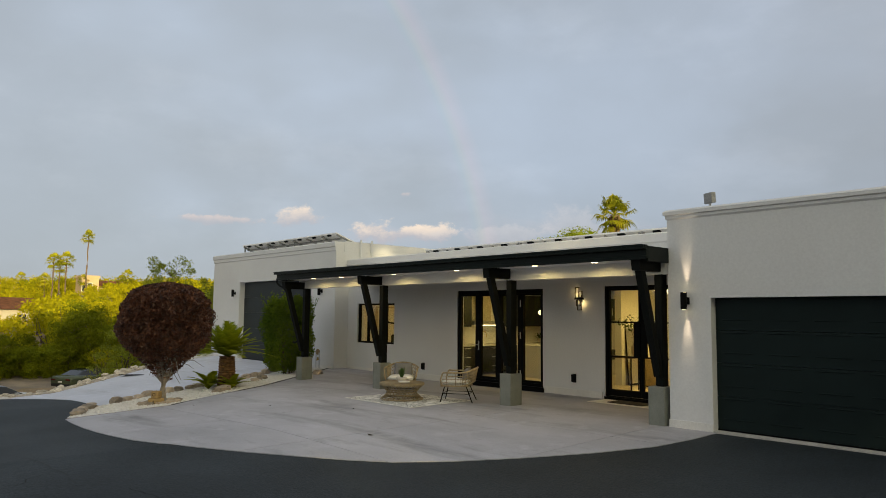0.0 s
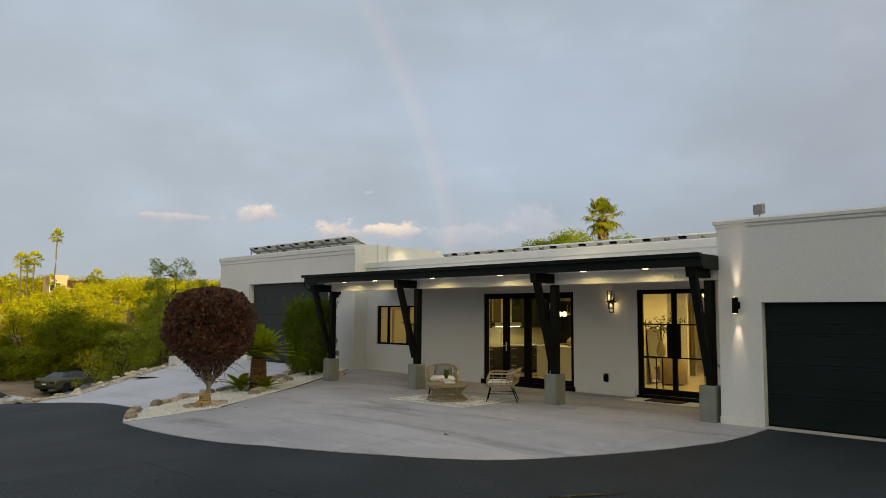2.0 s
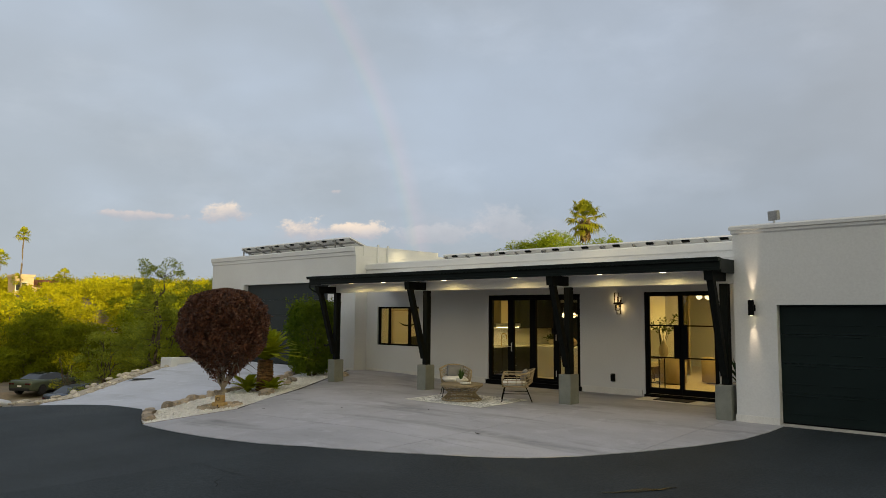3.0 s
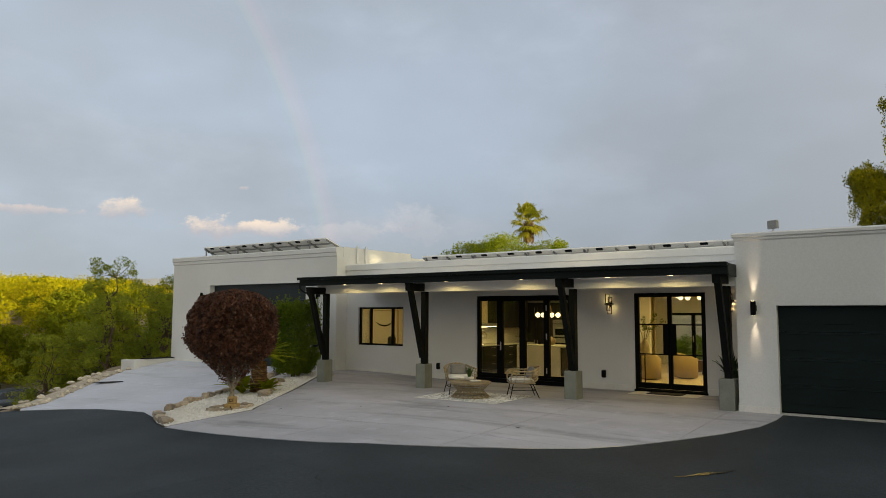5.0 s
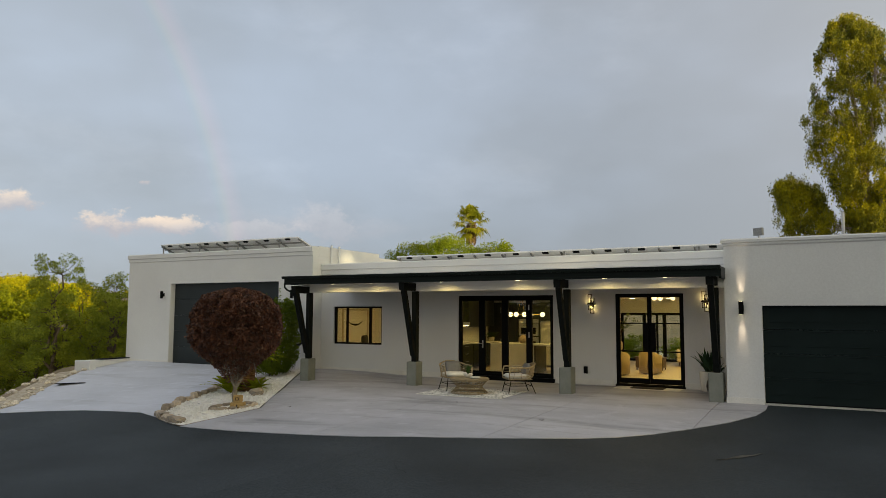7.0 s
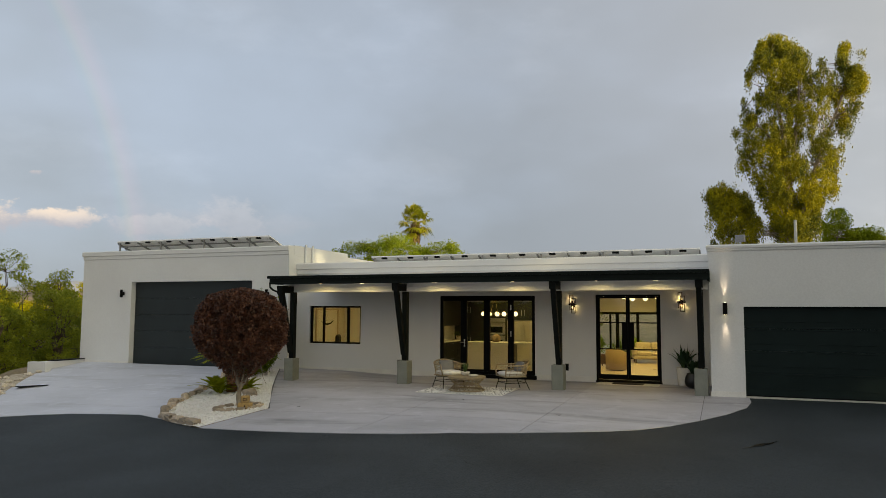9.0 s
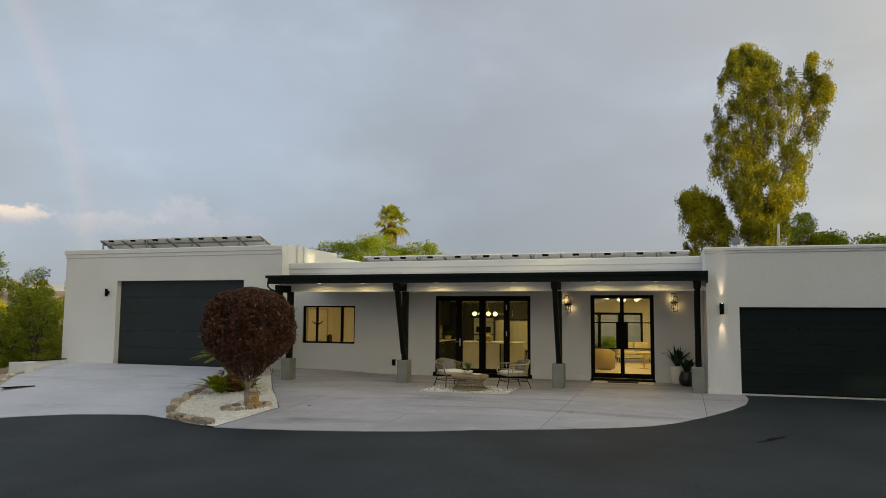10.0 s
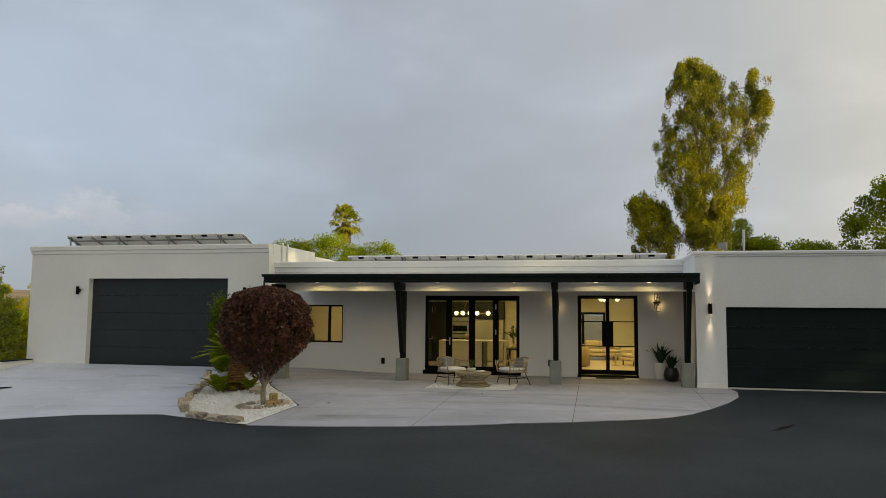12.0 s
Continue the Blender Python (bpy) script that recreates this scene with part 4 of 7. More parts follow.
build_outlet(-10.86, 0.36)


def build_tap():
    s = thing("water_riser", "water riser with brass valve and tan cover by the wall", "valve", pose(-20.75, 13.72, land(-20.75, 13.72)))
    bm = bmesh.new()
    for dx in (-0.10, 0.10):
        rod(bm, (dx, 0, -0.1), (dx, 0, 0.52), 0.018)
    rod(bm, (-0.10, 0, 0.50), (0.10, 0, 0.50), 0.02)
    part("pipe", bm, METAL, s, "galvanised pipe loop")
    bm = bmesh.new()
    ball(bm, (0, 0, 0.54), 0.075, 10, 8, (1.0, 0.9, 1.3))
    part("cover", bm, material("tan_vinyl", (0.42, 0.30, 0.18), 0.7), s, "tan padded cover")
    bm = bmesh.new()
    rod(bm, (0.10, -0.02, 0.30), (0.10, -0.10, 0.28), 0.022)
    rod(bm, (0.10, -0.06, 0.30), (0.10, -0.06, 0.37), 0.03)
    part("valve", bm, BRASS, s)


build_tap()


# ---- roof things ----
STRUT = material("galvanised_strut", (0.28, 0.28, 0.275), 0.55, 0.3, var=0.12, scale=8, fine=60, bump=0.1)


def build_array(x0, n, w, y, z, depth, tilt, base, legs):
    """Solar modules on a frame, high edge to the front."""
    c, sn = math.cos(radians(tilt)), math.sin(radians(tilt))
    a = thing("solar_array", "row of solar modules on a galvanised frame, tilted to the back", "solar panel", pose(x0, y, base), group="solar arrays")
    h = z - base
    m = Matrix.Translation((0, 0, h)) @ Matrix.Rotation(radians(-tilt), 4, "X")
    for i in range(n):
        bm = bmesh.new()
        box(bm, i * w + 0.008, (i + 1) * w - 0.008, 0, depth, -0.04, 0.0, 0.0, m)
        p = part("module", bm, PANEL_BACK, a, "silver framed solar module")
        bm = bmesh.new()
        box(bm, i * w + 0.03, (i + 1) * w - 0.03, 0.03, depth - 0.03, 0.001, 0.006, 0.0, m)
        part("cells", bm, PANEL_FACE, p, "dark solar cells")
        bm = bmesh.new()
        box(bm, i * w + w * 0.5 - 0.10, i * w + w * 0.5 + 0.10, 0.015, 0.10, -0.085, -0.043, 0.004, m)
        part("junction_box", bm, TRIM, a, "small black junction box")
    for k in (0.16, 0.75):
        bm = bmesh.new()
        box(bm, 0.0, n * w, depth * k - 0.02, depth * k + 0.02, -0.135, -0.092, 0.0, m)
        part("rail", bm, STRUT, a, "grey galvanised rail")
    for i in range(n + 1):
        bm = bmesh.new()
        x = min(max(i * w, 0.02), n * w - 0.02)
        box(bm, x - 0.022, x + 0.022, 0.06, depth - 0.05, -0.091, -0.042, 0.0, m)
        part("rafter", bm, STRUT, a, "grey galvanised rafter")
    for i in range(0, n + 1, legs):
        bm = bmesh.new()
        y1, z1 = depth * 0.16 * c, h - depth * 0.16 * sn - 0.13
        y2, z2 = depth * 0.75 * c, h - depth * 0.75 * sn - 0.13
        x = min(max(i * w + 0.12, 0.03), n * w - 0.03)
        box(bm, x - 0.022, x + 0.022, 0.03, 0.075, 0, h - 0.06)
        rod(bm, (x, y1, z1), (x + 0.1, y2 * 0.75, 0.06), 0.018, seg=6)
        box(bm, x - 0.02, x + 0.02, y2 - 0.02, y2 + 0.02, 0, max(0.04, z2))
        part("leg", bm, STRUT, a, "grey galvanised leg")


build_array(-18.13, 11, 1.0, 16.06, 3.91, 1.75, 19, 3.2, 2)
build_array(-28.75, 7, 1.02, 14.9, 4.66, 1.75, 19, 3.8, 2)


def build_flood():
    f = thing("floodlight", "grey square floodlight on the parapet", "floodlight", pose(-6.10, 11.95, 3.60))
    bm = bmesh.new()
    rod(bm, (0, 0, 0), (0, 0, 0.08), 0.02)
    part("stem", bm, METAL, f)
    bm = bmesh.new()
    box(bm, -0.11, 0.11, -0.045, 0.045, 0.0, 0.175, 0.012, Matrix.Translation((0, 0, 0.06)) @ Matrix.Rotation(radians(-28), 4, "Z") @ Matrix.Rotation(radians(4), 4, "X"))
    part("head", bm, material("grey_lamp_housing", (0.36, 0.36, 0.35), 0.6), f)
    p = thing("vent_pipe", "pale plumbing vent pipe on the garage roof", "pipe", pose(-4.36, 18.2, 3.15))
    bm = bmesh.new()
    lathe(bm, [(0.12, 0.0), (0.06, 0.08), (0.042, 0.10), (0.042, 1.74)], 14)
    part("pipe", bm, material("pale_pipe_paint", (0.5, 0.5, 0.5), 0.6), p)
    s = thing("scupper_pipe", "white painted pipe up the sunlit side wall", "pipe", pose(-20.12, 14.9, 3.25))
    for dy in (0.0, 0.45):
        bm = bmesh.new()
        rod(bm, (0.02, dy, 0), (0.02, dy, 1.02), 0.035, seg=10)
        part("pipe", bm, STUCCO, s)


build_flood()

# ---- rooms behind the glass ----
OAK = material("pale_oak_floor", (0.56, 0.47, 0.34), 0.45, var=0.12, scale=2, fine=24, bump=0.05, stretch=(1, 6, 1))
CABINET = material("black_cabinet_lacquer", (0.014, 0.016, 0.016), 0.4, var=0.1, scale=3, fine=60, bump=0.02)
QUARTZ = material("white_quartz", (0.72, 0.69, 0.63), 0.25, var=0.05, scale=3, fine=30, bump=0.0)
LINEN = material("cream_linen", (0.62, 0.55, 0.42), 0.95, var=0.1, scale=8, fine=160, bump=0.3)
CURTAIN = material("sand_curtain", (0.55, 0.47, 0.33), 0.9, var=0.1, scale=6, fine=90, bump=0.2)
WALNUT = material("dark_walnut", (0.09, 0.05, 0.028), 0.45, var=0.25, scale=4, fine=40, bump=0.1, stretch=(1, 5, 1))
CERAMIC = material("cream_ceramic", (0.55, 0.46, 0.32), 0.6, var=0.1, scale=6, fine=40, bump=0.2)
PILLOW_DARK = material("charcoal_upholstery", (0.03, 0.028, 0.026), 0.95, var=0.1, scale=8, fine=160, bump=0.3)
FRIDGE = material("warm_stainless_steel", (0.66, 0.63, 0.56), 0.5, 0.35, var=0.08, scale=4, fine=80, bump=0.02, stretch=(1, 1, 0.1))
STEEL = material("stainless_steel", (0.58, 0.57, 0.55), 0.3, 0.9, var=0.06, scale=5, fine=80, bump=0.02)

setting(part("floor", boxes((-20.1, -6.95, WALL_Y + 0.02, BACK_Y + 0.3, -0.08, -0.01)), OAK), "pale oak floor boards", "floor")
setting(part("ceiling", boxes((-20.1, -6.95, WALL_Y + 0.252, 25.18, 2.58, 2.78)), STUCCO_IN), "smooth pale ceiling", "ceiling")
for nm, r in (("wall_bedroom", (-16.6, -16.45, WALL_Y + 0.252, BACK_Y - 0.02, -0.01, 2.72)), ("wall_bedroom_back", (-20.1, -16.602, 17.6, 17.7, -0.01, 2.72)), ("wall_bedroom_side", (-20.14, -20.03, WALL_Y + 0.252, 17.598, -0.01, 2.72)), ("wall_kitchen_back", (-16.448, -12.75, 20.6, 20.7, -0.01, 2.72)), ("wall_living_side", (-7.08, -6.93, WALL_Y + 0.252, BACK_Y - 0.02, -0.01, 2.72)), ("wall_kitchen_end", (-12.95, -11.62, 20.2, 20.3, -0.01, 2.72)), ("wall_stub", (-11.62, -11.42, 17.2, 18.6, -0.01, 2.72))):
    setting(part(nm, boxes(r), STUCCO_IN), "warm white plaster wall", "wall")


def room_lamp(name, x, y, z, w, d, energy, col=(1.0, 0.66, 0.24)):
    lamp = bpy.data.lights.new(name, "AREA")
    lamp.shape, lamp.size, lamp.size_y, lamp.energy, lamp.color = "RECTANGLE", w, d, energy, col
    ob = new(name, lamp)
    ob.location = (x, y, z)
    return ob


room_lamp("bedroom_light", -18.3, 16.0, 2.55, 1.0, 1.0, 18, (1.0, 0.68, 0.22))
room_lamp("kitchen_light", -13.9, 17.2, 2.55, 2.5, 1.6, 48, (1.0, 0.73, 0.23))
room_lamp("living_light", -9.4, 19.8, 2.55, 2.6, 7.0, 158, (1.0, 0.69, 0.20))


def build_cabinet(name, x0, x1, y0, y1, z0, z1, doors, rows, label, face=-1, mat=None):
    c = thing(name, label, "cabinet", pose(x0, y0, z0), group="kitchen cabinets")
    w, d, h = x1 - x0, y1 - y0, z1 - z0
    part("body", boxes((0, w, 0.02, d, 0, h)), mat or CABINET, c)
    for i in range(doors):
        for k in range(rows):
            a, b, lo, hi = w * i / doors + 0.004, w * (i + 1) / doors - 0.004, h * k / rows + 0.004, h * (k + 1) / rows - 0.004
            dr = part("door", boxes((a, b, 0.0, 0.019, lo, hi), bevel=0.002), mat or CABINET, c)
            bm = bmesh.new()
            if rows > 2:
                rod(bm, ((a + b) / 2 - 0.09, -0.03, hi - 0.06), ((a + b) / 2 + 0.09, -0.03, hi - 0.06), 0.007, seg=6)
            else:
                hx = b - 0.05 if i % 2 == 0 else a + 0.05
                hz = (lo + 0.25) if z0 > 1 else (hi - 0.3)
                rod(bm, (hx, -0.03, hz - 0.12), (hx, -0.03, hz + 0.12), 0.007, seg=6)
            part("handle", bm, BRUSHED, dr, "slim brushed metal pull")
    return c


def build_kitchen():
    build_cabinet("tall_cabinet", -16.4, -15.2, 19.95, 20.58, -0.01, 2.35, 2, 2, "tall black pantry cabinet")
    build_cabinet("bridge_cabinet", -14.28, -13.0, 19.95, 20.58, 1.68, 2.35, 2, 1, "black cabinet over the curtained niche")
    fr = thing("refrigerator", "tall pale stainless two-door refrigerator in the cabinet niche", "refrigerator", pose(-14.26, 19.93, -0.01))
    part("body", boxes((0.0, 1.25, 0.04, 0.60, 0.04, 1.66)), STEEL, fr)
    part("drawer", boxes((0.005, 1.245, -0.02, 0.038, 0.06, 0.52), bevel=0.006), FRIDGE, fr, "freezer drawer")
    for x0, x1, hx in ((0.005, 0.620, 0.57), (0.630, 1.245, 0.68)):
        dr = part("door", boxes((x0, x1, -0.02, 0.038, 0.535, 1.65), bevel=0.006), FRIDGE, fr)
        bm = bmesh.new()
        rod(bm, (hx, -0.06, 0.70), (hx, -0.06, 1.50), 0.012, seg=8)
        part("handle", bm, BRUSHED, dr, "long vertical bar handle")
    pb = thing("plant_basket", "trailing green plant in a woven basket on the worktop", "plant", pose(-16.0, 19.35, 0.912))
    bm = bmesh.new()
    lathe(bm, [(0.09, 0.0), (0.12, 0.04), (0.13, 0.14), (0.115, 0.15), (0.10, 0.05)], 16)
    part("basket", bm, CERAMIC, pb, "tan woven basket")
    rng = np.random.default_rng(31)
    leaf_mesh("leaves", rng.normal(0, 1, (240, 3)) * np.array([0.09, 0.09, 0.06]) + np.array([0, 0, 0.22]), 0.06, 0.5, rng, leaf_material("house_plant_leaves", (0.05, 0.09, 0.02), (0.12, 0.16, 0.03)), 0.3, pb)
    o = thing("oven_tower", "stainless double wall oven in a black housing", "oven", pose(-15.19, 19.95, -0.01))
    part("housing", boxes((0, 0.9, 0.02, 0.63, 0, 2.35)), CABINET, o)
    for z in (0.62, 1.12):
        dr = part("oven_door", boxes((0.06, 0.84, -0.01, 0.019, z, z + 0.46), bevel=0.006), STEEL, o, "stainless oven door")
        part("oven_window", boxes((0.16, 0.74, -0.014, -0.0105, z + 0.07, z + 0.30)), TRIM, dr, "dark oven glass")
        bm = bmesh.new()
        rod(bm, (0.12, -0.05, z + 0.39), (0.78, -0.05, z + 0.39), 0.012, seg=8)
        part("handle", bm, BRUSHED, dr)
    part("control_panel", boxes((0.06, 0.84, -0.01, 0.019, 1.6, 1.74), bevel=0.004), STEEL, o, "stainless control panel")
    # run of low and high cabinets against the side wall
    for i in range(4):
        y = 15.2 + i * 1.15
        c = thing("base_cabinet", "black base cabinet with drawers against the wall", "cabinet", pose(-16.44, y, -0.01), group="kitchen cabinets")
        part("body", boxes((0, 0.6, 0, 1.14, 0.08, 0.88)), CABINET, c)
        for k in range(3):
            dr = part("drawer", boxes((0.601, 0.62, 0.01, 1.13, 0.09 + k * 0.263, 0.345 + k * 0.263), bevel=0.002), CABINET, c)
            bm = bmesh.new()
            rod(bm, (0.65, 0.45, 0.29 + k * 0.263), (0.65, 0.70, 0.29 + k * 0.263), 0.008, seg=6)
            part("handle", bm, BRUSHED, dr, "slim brushed metal pull")
    for y0, y1 in ((15.2, 16.2), (17.6, 18.7), (18.71, 19.8)):
        c = thing("wall_cabinet", "black wall cabinet over the worktop", "cabinet", pose(-16.44, y0, 1.45), group="kitchen cabinets")
        part("body", boxes((0, 0.36, 0, y1 - y0 - 0.01, 0, 1.0)), CABINET, c)
        part("door", boxes((0.361, 0.38, 0.005, y1 - y0 - 0.015, 0.005, 0.995), bevel=0.002), CABINET, c)
    t = thing("worktop", "white quartz worktop along the wall", "worktop", pose(-16.44, 15.2, 0.87))
    part("slab", boxes((0, 0.64, 0, 4.6, 0, 0.04), bevel=0.003), QUARTZ, t)
    part("splashback", boxes((0.0, 0.015, 0, 4.6, 0.042, 0.57)), QUARTZ, t, "pale stone splashback")
    f = thing("kitchen_tap", "brushed gooseneck kitchen tap", "tap", pose(-15.95, 16.6, 0.91))
    bm = bmesh.new()
    bar(bm, [(-0.1, 0, 0), (-0.1, 0, 0.3)] + [(-0.1 + 0.1 * (1 - math.cos(a)), 0, 0.3 + 0.1 * math.sin(a)) for a in np.linspace(0.3, math.pi, 8)] + [(0.1, 0, 0.22)], 0.014)
    part("spout", bm, BRASS, f)
    h = thing("cooker_hood", "stainless cooker hood with a bright lamp strip", "cooker hood", pose(-16.44, 16.25, 1.5))
    part("canopy", boxes((0, 0.45, 0, 1.3, 0.0, 0.12), bevel=0.01), STEEL, h)
    part("chimney", boxes((0, 0.3, 0.45, 0.85, 0.12, 1.075)), CERAMIC, h)
    part("lamp_strip", boxes((0.40, 0.451, 0.1, 1.2, -0.012, -0.002)), LED_GLOW, h, "glowing lamp strip")
    isl = thing("kitchen_island", "kitchen island with white quartz waterfall sides", "island", pose(-14.95, 17.0, -0.01))
    part("top", boxes((0, 2.4, 0, 1.1, 0.89, 0.94), bevel=0.004), QUARTZ, isl)
    part("front_panel", boxes((0.0, 1.55, 0.0, 0.05, 0.0, 0.888)), QUARTZ, isl, "white quartz panel")
    part("body", boxes((0.05, 1.6, 0.052, 1.05, 0.0, 0.888)), CABINET, isl)
    part("side_panel", boxes((2.35, 2.4, 0.0, 1.1, 0.0, 0.888)), QUARTZ, isl, "white quartz panel")
    v = thing("jar", "round tan clay jar on the island", "vase", pose(-13.92, 17.4, 0.93))
    bm = bmesh.new()
    lathe(bm, [(0.09, 0), (0.15, 0.06), (0.165, 0.14), (0.12, 0.22), (0.07, 0.25), (0.065, 0.27)], 20)
    part("body", bm, material("tan_clay", (0.30, 0.21, 0.12), 0.8), v, smooth=True)
    for i, y in enumerate((17.3, 17.85)):
        s = thing("bar_stool", "black bar stool drawn up to the island", "stool", pose(-12.32, y, -0.01, 0, 0, 90), group="bar stools")
        part("seat", boxes((-0.2, 0.2, -0.2, 0.2, 0.62, 0.68), bevel=0.02), CABINET, s)
        part("backrest", boxes((-0.2, 0.2, -0.22, -0.17, 0.72, 0.90), bevel=0.02), CABINET, s)
        for sx in (-1, 1):
            for sy in (-1, 1):
                bm = bmesh.new()
                rod(bm, (sx * 0.16, sy * 0.16, 0.62), (sx * 0.21, sy * 0.21, 0.0), 0.014, seg=6)
                part("leg", bm, TRIM, s)
    c = thing("chandelier", "brass chandelier with opal glass globes, lit", "chandelier", pose(-13.97, 17.4, 2.577))
    bm = bmesh.new()
    rod(bm, (0, 0, 0), (0, 0, -0.03), 0.07, seg=14)
    part("canopy", bm, BRASS, c)
    for foot in (-0.16, 0.10):
        bm = bmesh.new()
        rod(bm, (0, 0, -0.03), (foot, 0, -0.68), 0.007, seg=6)
        part("stem", bm, BRASS, c)
    bm = bmesh.new()
    bar(bm, [(-0.46, 0.0, -0.68), (0, 0.02, -0.68), (0.70, 0.0, -0.68)], 0.012)
    part("bar", bm, BRASS, c)
    for gx, gy in ((-0.44, 0.06), (-0.18, -0.06), (0.06, 0.08), (0.34, -0.04), (0.74, 0.0)):
        bm = bmesh.new()
        ball(bm, (gx, gy, -0.68), 0.08, 16, 10)
        part("globe", bm, GLOBE_GLOW, c, "lit opal glass globe", smooth=True)


build_kitchen()


def sofa(name, x, y, turn, w, label, cat):
    s = thing(name, label, cat, pose(x, y, -0.01, 0, 0, turn))
    part("base", boxes((-w / 2, w / 2, -0.42, 0.42, 0.17, 0.30), bevel=0.03), LINEN, s)
    n = max(1, round(w / 0.75))
    cw = (w - 0.30) / n
    for i in range(n):
        part("seat_cushion", boxes((-w / 2 + 0.15 + i * cw + 0.005, -w / 2 + 0.15 + (i + 1) * cw - 0.005, -0.42, 0.22, 0.302, 0.45), bevel=0.045), LINEN, s)
        part("back_cushion", boxes((-w / 2 + 0.15 + i * cw + 0.005, -w / 2 + 0.15 + (i + 1) * cw - 0.005, 0.20, 0.42, 0.452, 0.80), bevel=0.05), LINEN, s)
    for sx in (-1, 1):
        part("armrest", boxes((sx * w / 2 - 0.075 - sx * 0.075, sx * w / 2 + 0.075 - sx * 0.075, -0.42, 0.42, 0.302, 0.62), bevel=0.05), LINEN, s)
        for yy in (-0.35, 0.35):
            part("leg", boxes((sx * (w / 2 - 0.1) - 0.02, sx * (w / 2 - 0.1) + 0.02, yy - 0.02, yy + 0.02, 0, 0.169)), WALNUT, s)


TAN_LINEN = material("tan_linen", (0.46, 0.36, 0.20), 0.95, var=0.1, scale=8, fine=160, bump=0.3)


def tub_chair(x, y, turn, label):
    """A low armchair whose rounded back runs on into the arms."""
    c = thing("tub_chair", label, "armchair", pose(x, y, -0.01, 0, 0, turn), group="tub chairs")
    bm = bmesh.new()
    rings = []
    for i in range(21):
        a = radians(-20 + 220 * i / 20)
        h = 0.62 + 0.14 * max(0.0, math.sin(a))
        rings.append([bm.verts.new((r * math.cos(a), r * math.sin(a), z)) for r, z in ((0.36, 0.04), (0.37, h - 0.03), (0.34, h), (0.29, h), (0.26, h - 0.03), (0.26, 0.04))])
    for p, q in zip(rings, rings[1:]):
        for k in range(6):
            bm.faces.new((p[k], p[(k + 1) % 6], q[(k + 1) % 6], q[k]))
    bm.faces.new(rings[0][::-1]), bm.faces.new(rings[-1])
    part("backrest", bm, TAN_LINEN, c, smooth=True)
    bm = bmesh.new()
    lathe(bm, [(0.0, 0.04), (0.255, 0.04), (0.258, 0.38), (0.235, 0.43), (0.0, 0.445)], 24)
    part("seat_cushion", bm, TAN_LINEN, c, smooth=True)
    bm = bmesh.new()
    lathe(bm, [(0.0, 0.0), (0.24, 0.0), (0.24, 0.039), (0.0, 0.039)], 20)
    part("plinth", bm, WALNUT, c)


def branch_vase(x, y, z, r, h, spread_r, seed, label):
    v = thing("vase_of_branches", label, "vase", pose(x, y, z))
    bm = bmesh.new()
    lathe(bm, [(r * 0.6, 0), (r, h * 0.25), (r * 0.95, h * 0.6), (r * 0.4, h * 0.9), (r * 0.45, h)], 20)
    part("vase", bm, CERAMIC, v, smooth=True)
    rng = np.random.default_rng(seed)
    bm = bmesh.new()
    leaves, faces = [], []
    for i in range(9):
        a, e = rng.uniform(0, 6.28), rng.uniform(0.25, 1.0)
        tip = Vector((math.cos(a) * spread_r * e, math.sin(a) * spread_r * e, h + rng.uniform(0.35, 0.75)))
        mid = Vector((tip.x * 0.3, tip.y * 0.3, h + 0.25))
        bar(bm, [(0, 0, h * 0.7), mid, tip], [0.006, 0.005, 0.002], seg=5)
        for k in range(26):
            c = mid.lerp(tip, rng.uniform(0.1, 1.05)) + Vector(rng.normal(0, 0.03, 3))
            u, w = Vector(rng.normal(0, 1, 3)).normalized() * 0.045, Vector(rng.normal(0, 1, 3)).normalized() * 0.022
            n = len(leaves)
            leaves += [c - u, c + w, c + u, c - w]
            faces.append((n, n + 1, n + 2, n + 3))
    part("stems", bm, WALNUT, v)
    raw("leaves", leaves, faces, leaf_material("sage_leaves", (0.06, 0.09, 0.025), (0.12, 0.13, 0.03)), v, "small grey-green leaves")


def build_living():
    sofa("sofa", -9.25, 23.2, 12, 1.5, "cream linen sofa by the back windows", "sofa")
    sofa("armchair", -7.95, 20.0, -60, 0.9, "cream linen armchair beside the side table", "armchair")
    tub_chair(-10.82, 17.75, 200, "tan linen tub chair with its back to the entry")
    tub_chair(-10.02, 18.75, 165, "tan linen tub chair beside the coffee table")
    ct = thing("coffee_table", "low dark wood coffee table by the back windows", "table", pose(-10.35, 20.55, -0.01))
    part("top", boxes((-0.55, 0.45, -0.3, 0.3, 0.40, 0.45), bevel=0.006), WALNUT, ct)
    for x0, x1 in ((-0.52, -0.08), (-0.06, 0.42)):
        part("drawer", boxes((x0, x1, -0.28, 0.28, 0.08, 0.398), bevel=0.004), WALNUT, ct)
    for sx in (-0.5, 0.37):
        for sy in (-0.26, 0.22):
            part("leg", boxes((sx, sx + 0.04, sy, sy + 0.04, 0.0, 0.079)), WALNUT, ct)
    s = thing("side_table", "slim oak side table", "table", pose(-8.72, 19.6, -0.01))
    bm = bmesh.new()
    lathe(bm, [(0.16, 0.0), (0.16, 0.02), (0.025, 0.03), (0.025, 0.52), (0.22, 0.53), (0.22, 0.56)], 20)
    part("body", bm, OAK, s)
    c = thing("console_table", "dark walnut console table inside the entry", "table", pose(-10.92, 16.4, -0.01))
    part("top", boxes((-0.5, 0.45, -0.2, 0.2, 0.78, 0.82), bevel=0.004), WALNUT, c)
